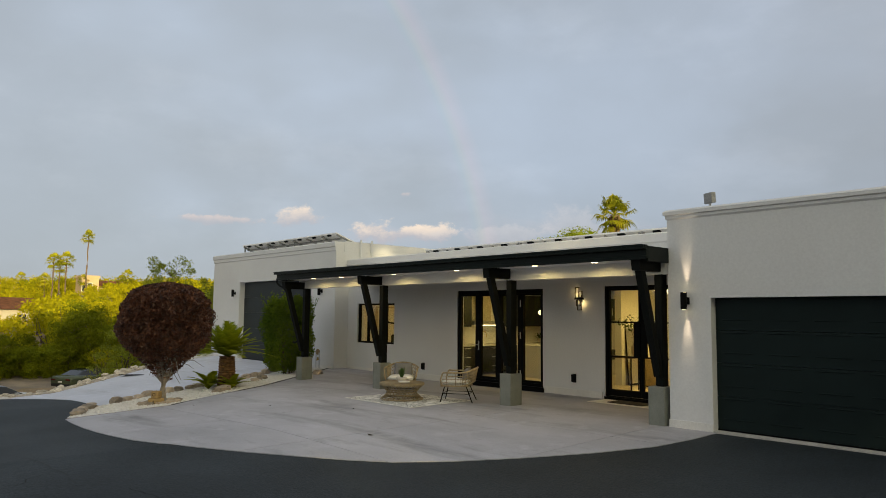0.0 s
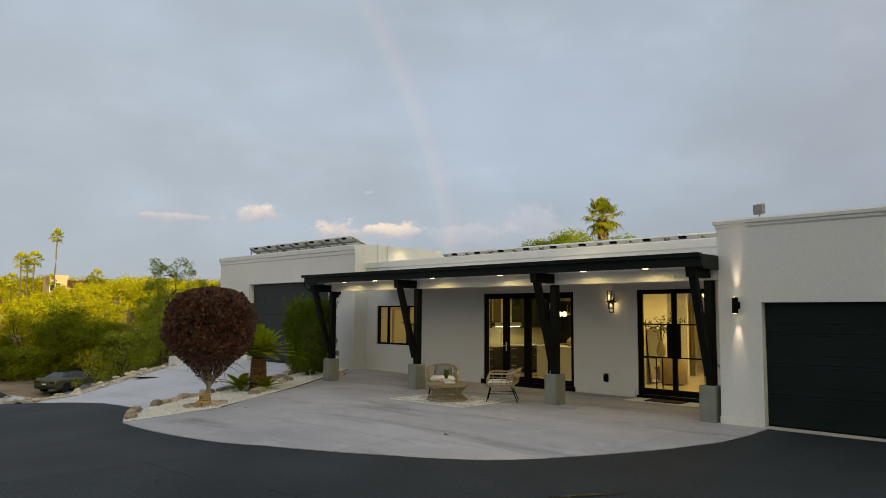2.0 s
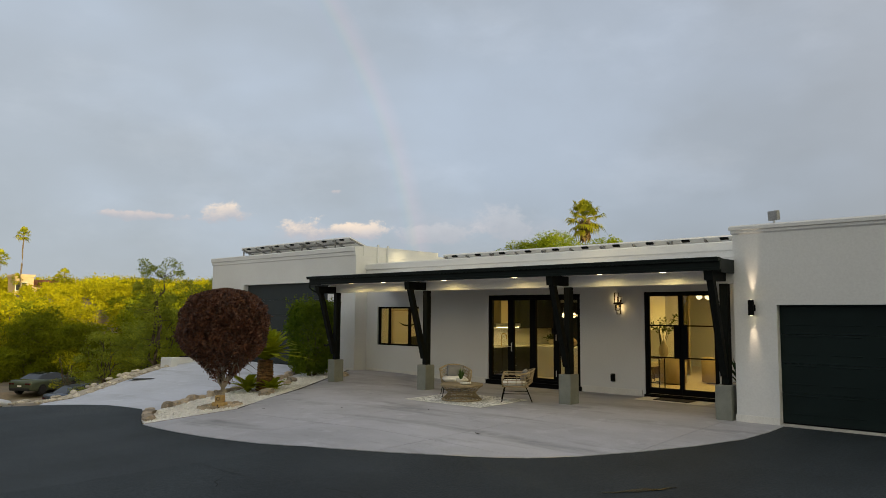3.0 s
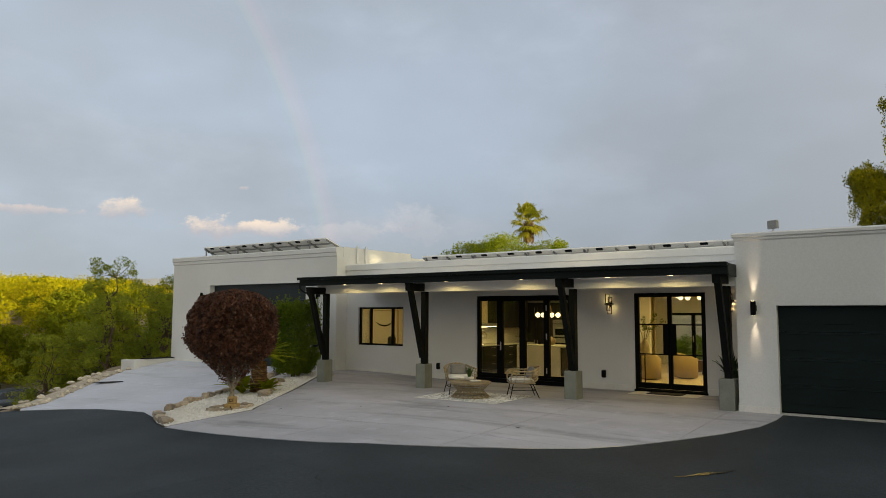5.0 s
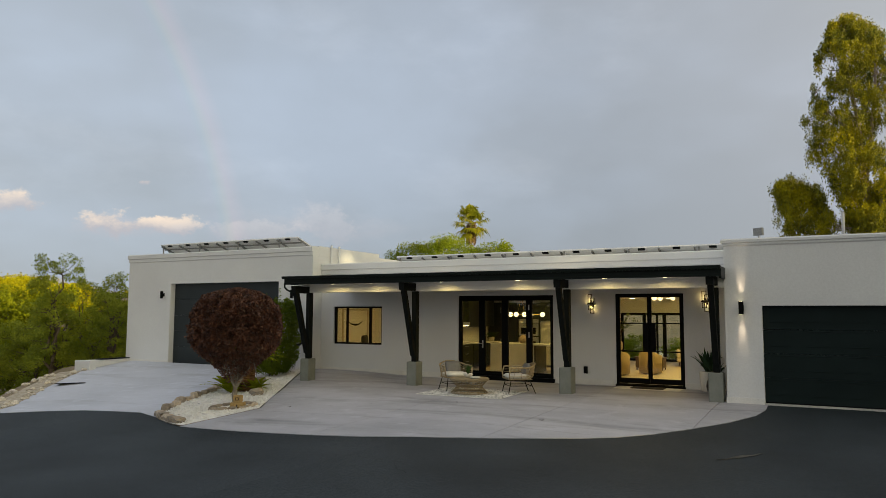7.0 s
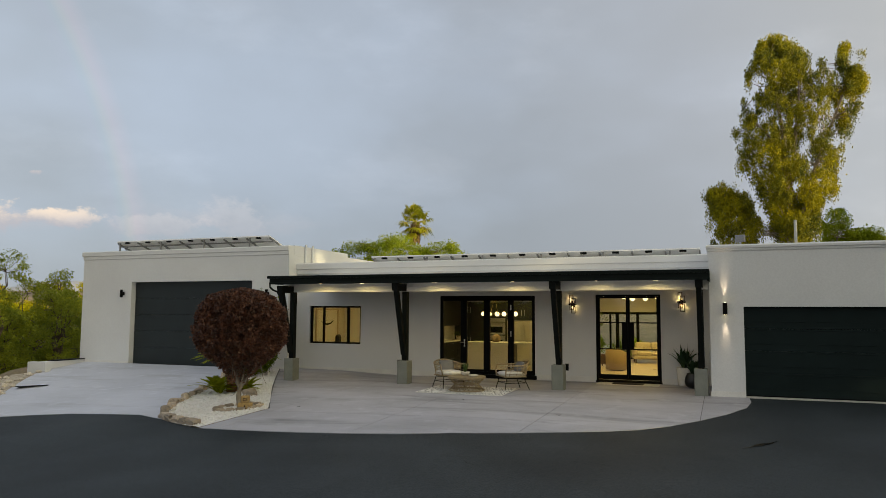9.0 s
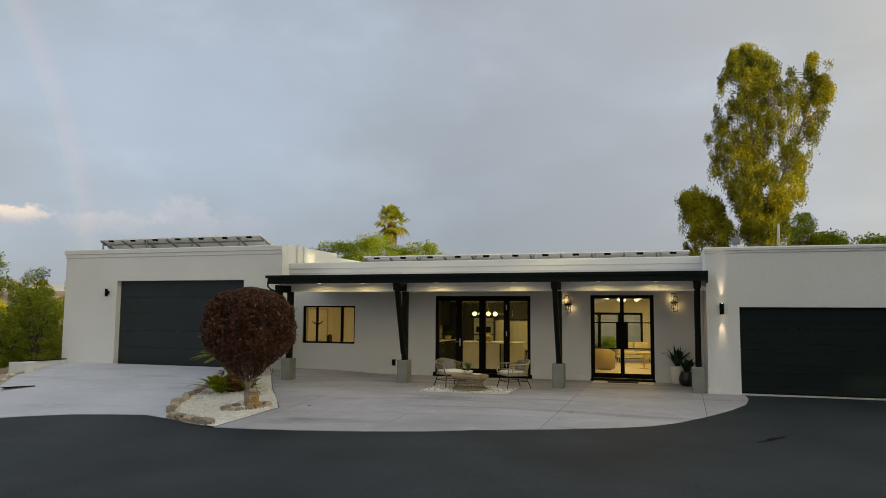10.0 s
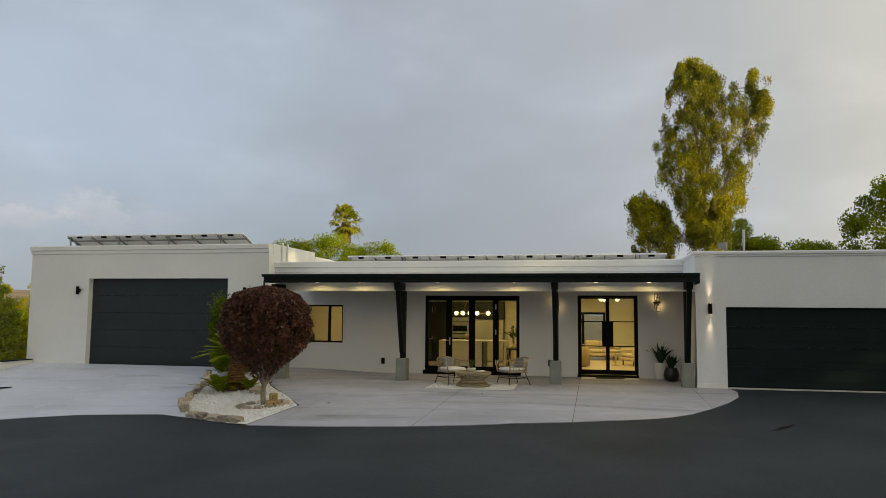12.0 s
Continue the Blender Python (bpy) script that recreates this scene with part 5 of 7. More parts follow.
    for sx in (-0.46, 0.42):
        for sy in (-0.16, 0.16):
            part("leg", boxes((sx - 0.012, sx + 0.012, sy - 0.012, sy + 0.012, 0, 0.779)), TRIM, c)
    branch_vase(-10.44, 16.4, 0.81, 0.13, 0.42, 0.62, 5, "tall cream vase with leafy branches on the console")
    p = thing("globe_pendant", "brass ceiling light with lit opal globes in the entry", "ceiling light", pose(-9.0, 16.0, 2.577))
    bm = bmesh.new()
    rod(bm, (0, 0, 0), (0, 0, -0.15), 0.012, seg=8)
    bar(bm, [(-0.27, 0.0, -0.18), (0, 0, -0.15), (0.25, 0.0, -0.18)], 0.010)
    bar(bm, [(-0.16, 0.28, -0.18), (0, 0, -0.15)], 0.010)
    part("arm", bm, BRASS, p)
    for gx, gy in ((-0.27, 0.0), (-0.16, 0.28), (0.25, 0.0)):
        bm = bmesh.new()
        ball(bm, (gx, gy, -0.185), 0.075, 16, 10)
        part("globe", bm, GLOBE_GLOW, p, "lit opal glass globe", smooth=True)
    for x, y in ((-11.8, 19.6), (-12.4, 21.7), (-11.46, 22.0), (-10.83, 21.4), (-10.4, 23.9), (-9.07, 24.0), (-9.3, 21.6), (-11.9, 24.2)):
        d = thing("ceiling_spot", "lit recessed ceiling light", "ceiling light", pose(x, y, 2.576), group="living room ceiling lights")
        bm = bmesh.new()
        lathe(bm, [(0.0, -0.012), (0.09, -0.012), (0.10, 0.0)], 14)
        part("lens", bm, LED_GLOW, d)
    branch_vase(-12.55, 19.7, -0.01, 0.16, 0.75, 0.42, 12, "tall floor vase with leafy branches by the wall")
    mi = thing("leaning_mirror", "tall black framed mirror leaning on the wall", "mirror", pose(-11.33, 17.35, 0.0, 0, -4, 0))
    for r in ((0, 0.03, 0, 0.03, 0, 1.9), (0, 0.03, 0.82, 0.85, 0, 1.9), (0, 0.03, 0.03, 0.82, 0, 0.03), (0, 0.03, 0.03, 0.82, 1.87, 1.9)):
        part("frame", boxes(r), TRIM, mi)
    part("glass", boxes((0.008, 0.014, 0.03, 0.82, 0.03, 1.87)), material("mirror_silver", (0.85, 0.85, 0.85), 0.03, 1.0, var=0.0, bump=0.0), mi, "silvered glass")
    for x0 in (-12.55,):
        cu = thing("curtain", "long sand coloured curtain hanging in folds", "curtain", pose(x0, 20.85, 0.0), group="curtains")
        bm = bmesh.new()
        n = 40
        top = [bm.verts.new((i * 0.9 / n, 0.05 * math.sin(i * 1.25), 2.56)) for i in range(n + 1)]
        low = [bm.verts.new((i * 0.9 / n, 0.07 * math.sin(i * 1.25 + 0.2), 0.0)) for i in range(n + 1)]
        for i in range(n):
            bm.faces.new((top[i], top[i + 1], low[i + 1], low[i]))
        bmesh.ops.solidify(bm, geom=bm.faces[:], thickness=0.006)
        part("cloth", bm, CURTAIN, cu)
    # bedroom seen through the small window
    f = thing("picture", "framed abstract line drawing on the bedroom wall", "picture", pose(-20.025, 16.3, 0.80, 0, 0, 90) @ Matrix.Diagonal((1.9, 1.0, 1.2, 1)))
    for r in ((-0.42, -0.38, -0.03, 0, 0, 1.05), (0.38, 0.42, -0.03, 0, 0, 1.05), (-0.38, 0.38, -0.03, 0, 0, 0.04), (-0.38, 0.38, -0.03, 0, 1.01, 1.05)):
        part("frame", boxes(r), OAK, f)
    part("sheet", boxes((-0.38, 0.38, -0.012, -0.004, 0.04, 1.01)), STUCCO_IN, f, "cream sheet")
    bm = bmesh.new()
    bar(bm, [(-0.24, -0.02, 0.68), (-0.12, -0.02, 0.60), (0.0, -0.02, 0.575), (0.12, -0.02, 0.60), (0.24, -0.02, 0.70)], [0.004, 0.02, 0.03, 0.02, 0.004])
    part("line", bm, TRIM, f, "dark brush line")
    b = thing("lounge_chair", "dark upholstered chair in the bedroom corner", "chair", pose(-19.55, 15.75, -0.01, 0, 0, -70))
    part("seat", boxes((-0.30, 0.30, -0.30, 0.30, 0.30, 0.46), bevel=0.05), PILLOW_DARK, b)
    part("backrest", boxes((-0.30, 0.30, 0.22, 0.34, 0.462, 1.15), bevel=0.05), PILLOW_DARK, b)
    for sx in (-0.25, 0.25):
        for sy in (-0.25, 0.25):
            part("leg", boxes((sx - 0.02, sx + 0.02, sy - 0.02, sy + 0.02, 0.0, 0.299)), WALNUT, b)



build_living()

# ---- patio furniture ----
RATTAN = material("natural_rattan", (0.34, 0.27, 0.16), 0.6, var=0.2, scale=20, fine=150, bump=0.3, tint=(0.24, 0.18, 0.10))
SEAT_WHITE = material("white_outdoor_cloth", (0.74, 0.72, 0.68), 0.95, var=0.04, scale=8, fine=200, bump=0.2)
PILLOW_GREY = material("grey_outdoor_cloth", (0.16, 0.16, 0.165), 0.95, var=0.1, scale=8, fine=200, bump=0.25)


def soft_pad(w, d, h, puff):
    """A rounded pad, thicker in the middle."""
    bm = bmesh.new()
    n = 10
    grid = {}
    for s in (1, -1):
        for i in range(n + 1):
            for j in range(n + 1):
                u, v = i / n * 2 - 1, j / n * 2 - 1
                k = max(0.0, (1 - abs(u) ** 5) * (1 - abs(v) ** 5))
                rim = i in (0, n) or j in (0, n)
                if rim and s == -1:
                    grid[s, i, j] = grid[1, i, j]
                    continue
                x, y = u * w / 2 * (1 - 0.03 * v * v), v * d / 2 * (1 - 0.03 * u * u)
                grid[s, i, j] = bm.verts.new((x, y, s * (h / 2 * k ** 0.35 + puff * k) if not rim else 0))
        for i in range(n):
            for j in range(n):
                f = [grid[s, i, j], grid[s, i + 1, j], grid[s, i + 1, j + 1], grid[s, i, j + 1]]
                bm.faces.new(f if s == 1 else f[::-1])
    return bm


def build_chair(x, y, turn):
    """A lounge chair facing -y before its turn."""
    c = thing("lounge_chair", "rattan lounge chair with white seat pad and grey pillow", "chair", pose(x, y, land(x, y) + 0.012, 0, 0, turn), group="lounge chairs on the patio")

    def rim(z, r0, r1, front):
        """A horseshoe from one arm round the back to the other."""
        pts = [(-r0, front, z)]
        for a in np.linspace(180, 360, 15):
            pts.append((r0 * math.cos(radians(a)), -r1 * math.sin(radians(a)) * 0.55 + 0.08, z + 0.10 * (math.sin(radians(a - 180)) ** 2)))
        pts.append((r0, front, z))
        return pts

    top, low = rim(0.62, 0.37, 0.60, -0.28), rim(0.34, 0.32, 0.50, -0.32)
    bm = bmesh.new()
    bar(bm, top, 0.019)
    part("top_rail", bm, RATTAN, c)
    bm = bmesh.new()
    bar(bm, low, 0.017)
    part("seat_rail", bm, RATTAN, c)
    bm = bmesh.new()
    bar(bm, [(-0.32, -0.32, 0.34), (0.32, -0.32, 0.34)], 0.017)
    for sx in (-1, 1):
        bar(bm, [(sx * 0.32, -0.32, 0.33), (sx * 0.36, -0.33, 0.48), (sx * 0.37, -0.28, 0.62)], 0.018)
    part("front_rail", bm, RATTAN, c)
    bm = bmesh.new()
    for i in range(1, 16):
        for f in (0.25, 0.75):
            a = Vector(top[i]).lerp(Vector(top[i + 1]), f) if i + 1 < len(top) else Vector(top[i])
            b = Vector(low[i]).lerp(Vector(low[i + 1]), f) if i + 1 < len(low) else Vector(low[i])
            rod(bm, a, b, 0.006, seg=5)
    for k in (0.25, 0.5, 0.75):
        bar(bm, [Vector(a).lerp(Vector(b), k) for a, b in zip(top, low)], 0.006, seg=5)
    part("backrest", bm, RATTAN, c, "open rattan weave")
    bm = boxes((-0.31, 0.31, -0.32, 0.26, 0.325, 0.345))
    part("seat", bm, RATTAN, c)
    bm = soft_pad(0.62, 0.58, 0.11, 0.01)
    bmesh.ops.transform(bm, matrix=Matrix.Translation((0, -0.05, 0.40)), verts=bm.verts)
    part("seat_pad", bm, SEAT_WHITE, c, "white seat pad", smooth=True)
    bm = soft_pad(0.42, 0.32, 0.06, 0.03)
    bmesh.ops.transform(bm, matrix=Matrix.Translation((0.02, 0.17, 0.565)) @ Matrix.Rotation(radians(68), 4, "X"), verts=bm.verts)
    part("pillow", bm, PILLOW_GREY, c, "grey throw pillow", smooth=True)
    for sx in (-1, 1):
        for y0, y1 in ((-0.26, -0.34), (0.20, 0.34)):
            bm = bmesh.new()
            rod(bm, (sx * 0.26, y0, 0.33), (sx * 0.32, y1, 0.0), 0.011, seg=6)
            part("leg", bm, TRIM, c)
        bm = bmesh.new()
        rod(bm, (sx * 0.287, -0.295, 0.18), (sx * 0.287, 0.26, 0.18), 0.008, seg=6)
        part("stretcher", bm, TRIM, c)
    for yy in (-0.295, 0.26):
        bm = bmesh.new()
        rod(bm, (-0.287, yy, 0.18), (0.287, yy, 0.18), 0.008, seg=6)
        part("stretcher", bm, TRIM, c)


build_chair(-13.38, 11.35, 46)
build_chair(-11.68, 11.55, -52)


def build_table():
    x, y = -12.68, 10.80
    t = thing("coffee_table", "round open-weave rattan coffee table with a waisted base", "table", pose(x, y, land(x, y) + 0.012))
    bm = bmesh.new()
    lathe(bm, [(0.46, 0.345), (0.49, 0.35), (0.49, 0.372), (0.47, 0.38), (0.2, 0.382)], 40)
    part("tabletop", bm, RATTAN, t, "woven round top")
    rings = ((0.475, 0.335, 0.014), (0.36, 0.22, 0.008), (0.31, 0.175, 0.012), (0.35, 0.13, 0.008), (0.45, 0.03, 0.016), (0.40, 0.06, 0.008))
    for r, z, w in rings:
        bm = bmesh.new()
        bar(bm, [(r * math.cos(a), r * math.sin(a), z) for a in np.linspace(0, 2 * math.pi, 36, endpoint=False)], w, 6, True)
        part("hoop", bm, RATTAN, t)
    for k in range(48):
        bm = bmesh.new()
        a = 2 * math.pi * k / 48
        tw = 0.16 if k % 2 else -0.16
        bar(bm, [(r * math.cos(a + tw * s), r * math.sin(a + tw * s), z) for r, z, s in ((0.465, 0.335, 0), (0.345, 0.22, 0.6), (0.31, 0.175, 1.0), (0.345, 0.13, 1.4), (0.445, 0.035, 2.0))], 0.006, 5)
        part("rattan_rod", bm, RATTAN, t)
    p = thing("potted_plant", "spiky green plant in a white bowl on the coffee table", "plant", pose(x - 0.05, y + 0.03, land(x, y) + 0.394))
    bm = bmesh.new()
    lathe(bm, [(0.05, 0.0), (0.10, 0.03), (0.12, 0.09), (0.115, 0.10), (0.10, 0.08)], 22)
    part("bowl", bm, QUARTZ, p, "white bowl", smooth=True)
    rng = np.random.default_rng(3)
    vs, fs = [], []
    for k in range(46):
        a, lean = rng.uniform(0, 6.28), rng.uniform(0.05, 0.75)
        h = rng.uniform(0.16, 0.28)
        d, s = Vector((math.cos(a), math.sin(a), 0)), Vector((-math.sin(a), math.cos(a), 0)) * 0.009
        q = [Vector((0, 0, 0.08)) + d * 0.02, d * (0.02 + lean * h * 0.4) + Vector((0, 0, 0.08 + h * 0.6)), d * (0.02 + lean * h) + Vector((0, 0, 0.08 + h))]
        n = len(vs)
        vs += [q[0] - s, q[0] + s, q[1] + s, q[1] - s, q[2]]
        fs += [(n, n + 1, n + 2, n + 3), (n + 3, n + 2, n + 4)]
    raw("leaves", vs, fs, leaf_material("spike_leaves", (0.05, 0.10, 0.03), (0.10, 0.16, 0.05)), p, "spiky green leaves")
    b = thing("dish", "flat white stone dish on the coffee table", "dish", pose(x + 0.22, y - 0.12, land(x, y) + 0.394))
    bm = bmesh.new()
    lathe(bm, [(0.10, 0.0), (0.13, 0.02), (0.12, 0.045), (0.05, 0.05)], 22)
    part("body", bm, QUARTZ, b, smooth=True)


build_table()


def build_rugs():
    r = thing("rug", "flat white outdoor rug with dark broken stripes", "rug", pose(-12.66, 11.0, land(-12.66, 11.0) + 0.007, 0.70, -0.2, 0))
    part("cloth", boxes((-1.16, 1.10, -0.90, 0.82, 0.0, 0.008)), material("off_white_rug", (0.86, 0.85, 0.82), 0.95, var=0.06, scale=6, fine=180, bump=0.4), r)
    rng = np.random.default_rng(11)
    dark = material("charcoal_yarn", (0.05, 0.05, 0.05), 0.95)
    for k in range(30):
        x = -1.10 + k * 0.074
        y = -0.86
        while y < 0.72:
            ln = rng.uniform(0.15, 0.55)
            part("stripe", boxes((x, x + 0.017, y, min(0.79, y + ln), 0.0082, 0.0092)), dark, r)
            y += ln + rng.uniform(0.08, 0.35)
    m = thing("doormat", "dark coir doormat before the entry door", "doormat", pose(-9.05, 14.0, land(-9.05, 14.0) + 0.016))
    part("coir", boxes((-0.42, 0.42, -0.22, 0.22, 0, 0.02), bevel=0.006), material("dark_coir", (0.035, 0.030, 0.024), 0.95, var=0.3, scale=10, fine=200, bump=0.8), m)
    w = thing("entry_rug", "cream layered rug under the doormat", "rug", pose(-9.05, 14.0, land(-9.05, 14.0) + 0.008))
    part("cloth", boxes((-0.84, 0.84, -0.36, 0.32, 0, 0.007)), material("cream_rug", (0.84, 0.82, 0.78), 0.95, var=0.08, scale=8, fine=160, bump=0.4), w)


build_rugs()
AGAVE = leaf_material("agave_leaves", (0.020, 0.045, 0.024), (0.045, 0.080, 0.040), through=0.1)
SOIL = material("potting_soil", (0.05, 0.035, 0.025), 0.95, var=0.3, scale=10, fine=60, bump=0.6)


def build_pot(x, y, profile, mat, label, n, h, seed):
    p = thing("potted_agave", label, "plant", pose(x, y, land(x, y)))
    bm = bmesh.new()
    lathe(bm, profile, 28)
    part("pot", bm, mat, p, smooth=True)
    top = profile[-1][1]
    bm = bmesh.new()
    lathe(bm, [(profile[-1][0] * 0.9, top - 0.03), (profile[-1][0] * 0.88, top - 0.012)], 20)
    part("soil", bm, SOIL, p)
    rng = np.random.default_rng(seed)
    for k in range(n):
        a, lean = k * 2.4 + rng.uniform(-0.2, 0.2), 0.15 + 0.85 * k / n
        d, s = Vector((math.cos(a), math.sin(a), 0)), Vector((-math.sin(a), math.cos(a), 0))
        ln = h * rng.uniform(0.8, 1.1)
        vs, fs = [], []
        for i in range(6):
            t = i / 5
            c = d * (0.03 + ln * lean * 0.75 * t ** 1.2) + Vector((0, 0, top - 0.02 + ln * (1 - 0.42 * lean * t) * t))
            w = 0.075 * (1 - t) ** 0.7 * (0.6 + 1.2 * t * (1 - t) * 2) + 0.001
            vs += [c - s * w, c - d * 0.02 * (1 - t) + Vector((0, 0, -0.012)), c + s * w]
            if i:
                o = 3 * (i - 1)
                fs += [(o, o + 1, o + 4, o + 3), (o + 1, o + 2, o + 5, o + 4)]
        raw("leaf", vs, fs, AGAVE, p, smooth=True)


build_pot(-7.32, 13.62, [(0.12, 0), (0.20, 0.07), (0.225, 0.18), (0.20, 0.30), (0.16, 0.37), (0.165, 0.39)], material("black_glazed_pot", (0.012, 0.012, 0.013), 0.3, var=0.2, scale=6, fine=40, bump=0.1), "dark green agave in a round black pot", 20, 0.46, 4)
build_pot(-7.57, 14.12, [(0.15, 0), (0.17, 0.05), (0.21, 0.48), (0.20, 0.50)], QUARTZ, "dark green agave in a tall white pot", 20, 0.68, 8)


# ---- stones ----
PALE_ROCK = material("pale_field_stone", (0.70, 0.64, 0.54), 0.9, var=0.2, scale=5, fine=30, bump=0.6, tint=(0.46, 0.40, 0.32), rand=0.3)


def stone_mesh(seed, mat):
    bm = bmesh.new()
    bmesh.ops.create_icosphere(bm, subdivisions=2, radius=0.5)
    for v in bm.verts:
        k = noise.noise(v.co * 1.7 + Vector((seed * 7.1, 0, 0))) * 0.35 + noise.noise(v.co * 4 + Vector((0, seed * 3.3, 0))) * 0.10
        v.co *= 1 + k
        v.co = Vector([round(q * 5) / 5 * 0.35 + q * 0.65 for q in v.co])
        v.co.z = max(v.co.z, -0.3)
    me = bpy.data.meshes.new("stone")
    bm.to_mesh(me)
    bm.free()
    me.materials.append(mat)
    return me


def slab_mesh(seed, mat):
    """A broken, angular slab with a flat worn top."""
    bm = bmesh.new()
    bmesh.ops.create_cube(bm, size=1.0)
    bmesh.ops.subdivide_edges(bm, edges=bm.edges[:], cuts=2, use_grid_fill=True)
    for v in bm.verts:
        p = v.co.copy()
        corner = max(0.0, abs(p.x) + abs(p.y) + max(p.z, 0) - 0.85)
        v.co *= 1 - 0.45 * corner
        v.co += Vector((noise.noise(p * 1.9 + Vector((seed * 5.3, 0, 0))), noise.noise(p * 1.9 + Vector((0, seed * 5.3, 0))), 0.6 * noise.noise(p * 1.5 + Vector((0, 0, seed * 5.3))))) * 0.26
    me = bpy.data.meshes.new("stone")
    bm.to_mesh(me)
    bm.free()
    me.materials.append(mat)
    return me


SLABS = [slab_mesh(i, ROCK) for i in range(7)]
PALE_STONES = [stone_mesh(i + 6, PALE_ROCK) for i in range(5)]


def stone(x, y, w, d, h, turn, label="broken tan stone slab edging the gravel bed", group="border stones", z=None):
    ob = new("stone", random.choice(PALE_STONES if group == "driveway edge stones" else SLABS))
    ob.matrix_basis = pose(x, y, (land(x, y) if z is None else z) + h * 0.26, 0, 0, turn) @ Matrix.Diagonal((w, d, h, 1))
    return tagged(ob, label, "stone", group)


def along(pts, step):
    out, carry = [], 0.0
    for (x0, y0), (x1, y1) in zip(pts, pts[1:]):
        ln = math.hypot(x1 - x0, y1 - y0)
        s = carry
        while s < ln:
            out.append((x0 + (x1 - x0) * s / ln, y0 + (y1 - y0) * s / ln, math.degrees(math.atan2(y1 - y0, x1 - x0))))
            s += step * random.uniform(0.8, 1.25)
        carry = s - ln
    return out


for x, y, a in along(BED_LEFT[1:-1], 0.35):
    s = random.uniform(0.7, 1.1)
    stone(x + random.uniform(-0.03, 0.03), y, 0.31 * s, 0.19 * random.uniform(0.8, 1.2), 0.20 * random.uniform(0.5, 1.25), a + random.uniform(-12, 12))
for x, y, a in along([(-18.0, 5.95), (-17.2, 5.5), (-16.55, 5.25)], 0.38):
    stone(x, y + 0.08, 0.43, 0.22, 0.16, a + random.uniform(-8, 8), "flat tan ledge stone at the tip of the bed")
for x, y, a in along(STONE_LINE, 0.27):
    s = random.uniform(0.12, 0.26)
    stone(x - 0.15 + random.uniform(-0.22, 0.12), y + random.uniform(-0.2, 0.2), s * 1.2, s * 0.9, s * 0.58, a + random.uniform(-40, 40), "pale rounded stone along the driveway edge", "driveway edge stones")
for k in range(24):
    t = random.random()
    x, y = -24.2 - 4.9 * t - random.uniform(0.3, 0.9), 5.3 + 6.3 * t - random.uniform(0.0, 0.6)
    s = random.uniform(0.10, 0.24)
    stone(x, y, s * 1.2, s, s * 0.6, random.uniform(0, 180), "pale rounded stone along the driveway edge", "driveway edge stones")
for k in range(13):
    a = k / 13 * 6.283
    stone(-16.98 + 0.56 * math.cos(a), 7.2 + 0.38 * math.sin(a), 0.21, 0.13, 0.10, math.degrees(a) + 90 + random.uniform(-20, 20), "flat sandstone round the tree foot", "sandstone ring")
for x, y, s in ((-19.4, 12.9, 0.22), (-19.0, 12.3, 0.2), (-19.9, 11.3, 0.24), (-19.6, 10.9, 0.18), (-18.2, 9.3, 0.26), (-17.9, 9.0, 0.2)):
    stone(x, y, s * 1.3, s, s * 0.8, random.uniform(0, 180))
SANDSTONE = material("carved_sandstone", (0.42, 0.28, 0.11), 0.9, var=0.2, scale=6, fine=50, bump=0.5)


def build_marker():
    m = thing("stone_marker", "two stacked carved sandstone blocks with dark characters", "marker", pose(-16.62, 6.98, land(-16.62, 6.98) - 0.02, 0, 0, 28) @ Matrix.Scale(0.66, 4))
    a = part("block", boxes((-0.24, 0.24, -0.14, 0.14, 0, 0.26), bevel=0.03), SANDSTONE, m)
    b = part("block", boxes((-0.14, 0.14, -0.12, 0.12, 0.262, 0.50), bevel=0.03), SANDSTONE, m)
    ink = material("dark_carving", (0.05, 0.03, 0.015), 0.9)
    part("character_bar", boxes((-0.06, 0.06, -0.146, -0.1405, 0.08, 0.11), (-0.02, 0.02, -0.146, -0.1405, 0.11, 0.19)), ink, a)
    part("character_bar", boxes((-0.06, 0.06, -0.126, -0.1205, 0.33, 0.35), (-0.06, 0.06, -0.126, -0.1205, 0.41, 0.43), (-0.06, -0.04, -0.126, -0.1205, 0.35, 0.41), (0.04, 0.06, -0.126, -0.1205, 0.35, 0.41)), ink, b)


build_marker()
setting(part("low_wall", boxes((-29.6, -28.75, 11.95, 12.2, -1.2, 0.12), (-29.36, -29.1, 12.2, 13.93, -1.2, 0.12)), STUCCO), "low white retaining wall at the driveway end", "wall")
# Flat dark slab along the top of the low wall.
panel = thing("roof_panel", "flat dark slab lying on the low white wall", "panel", pose(-29.21, 13.25, 0.122))
part("sheet", boxes((-0.17, 0.17, -0.65, 0.65, 0.0, 0.03), bevel=0.005), TRIM, panel)
g = thing("drain_grate", "dark steel drain grate set in the driveway", "drain", pose(-26.9, 10.0, land(-26.9, 10.0) + 0.002, -6.9, -1.5, 40))
part("frame", boxes((-0.45, 0.45, -0.27, -0.24, 0, 0.012), (-0.45, 0.45, 0.24, 0.27, 0, 0.012), (-0.45, -0.42, -0.24, 0.24, 0, 0.012), (0.42, 0.45, -0.24, 0.24, 0, 0.012)), TRIM, g)
# Thin black sheet in place of the shade under the slats.
part("pit", boxes((-0.42, 0.42, -0.24, 0.24, 0.0, 0.002)), TRIM, g)
for k in range(16):
    part("slat", boxes((-0.40 + k * 0.053, -0.38 + k * 0.053, -0.24, 0.24, 0.002, 0.010)), TRIM, g)
# gravel chips
def build_chips():
    rng = np.random.default_rng(21)
    vs, fs = [], []
    n = 0
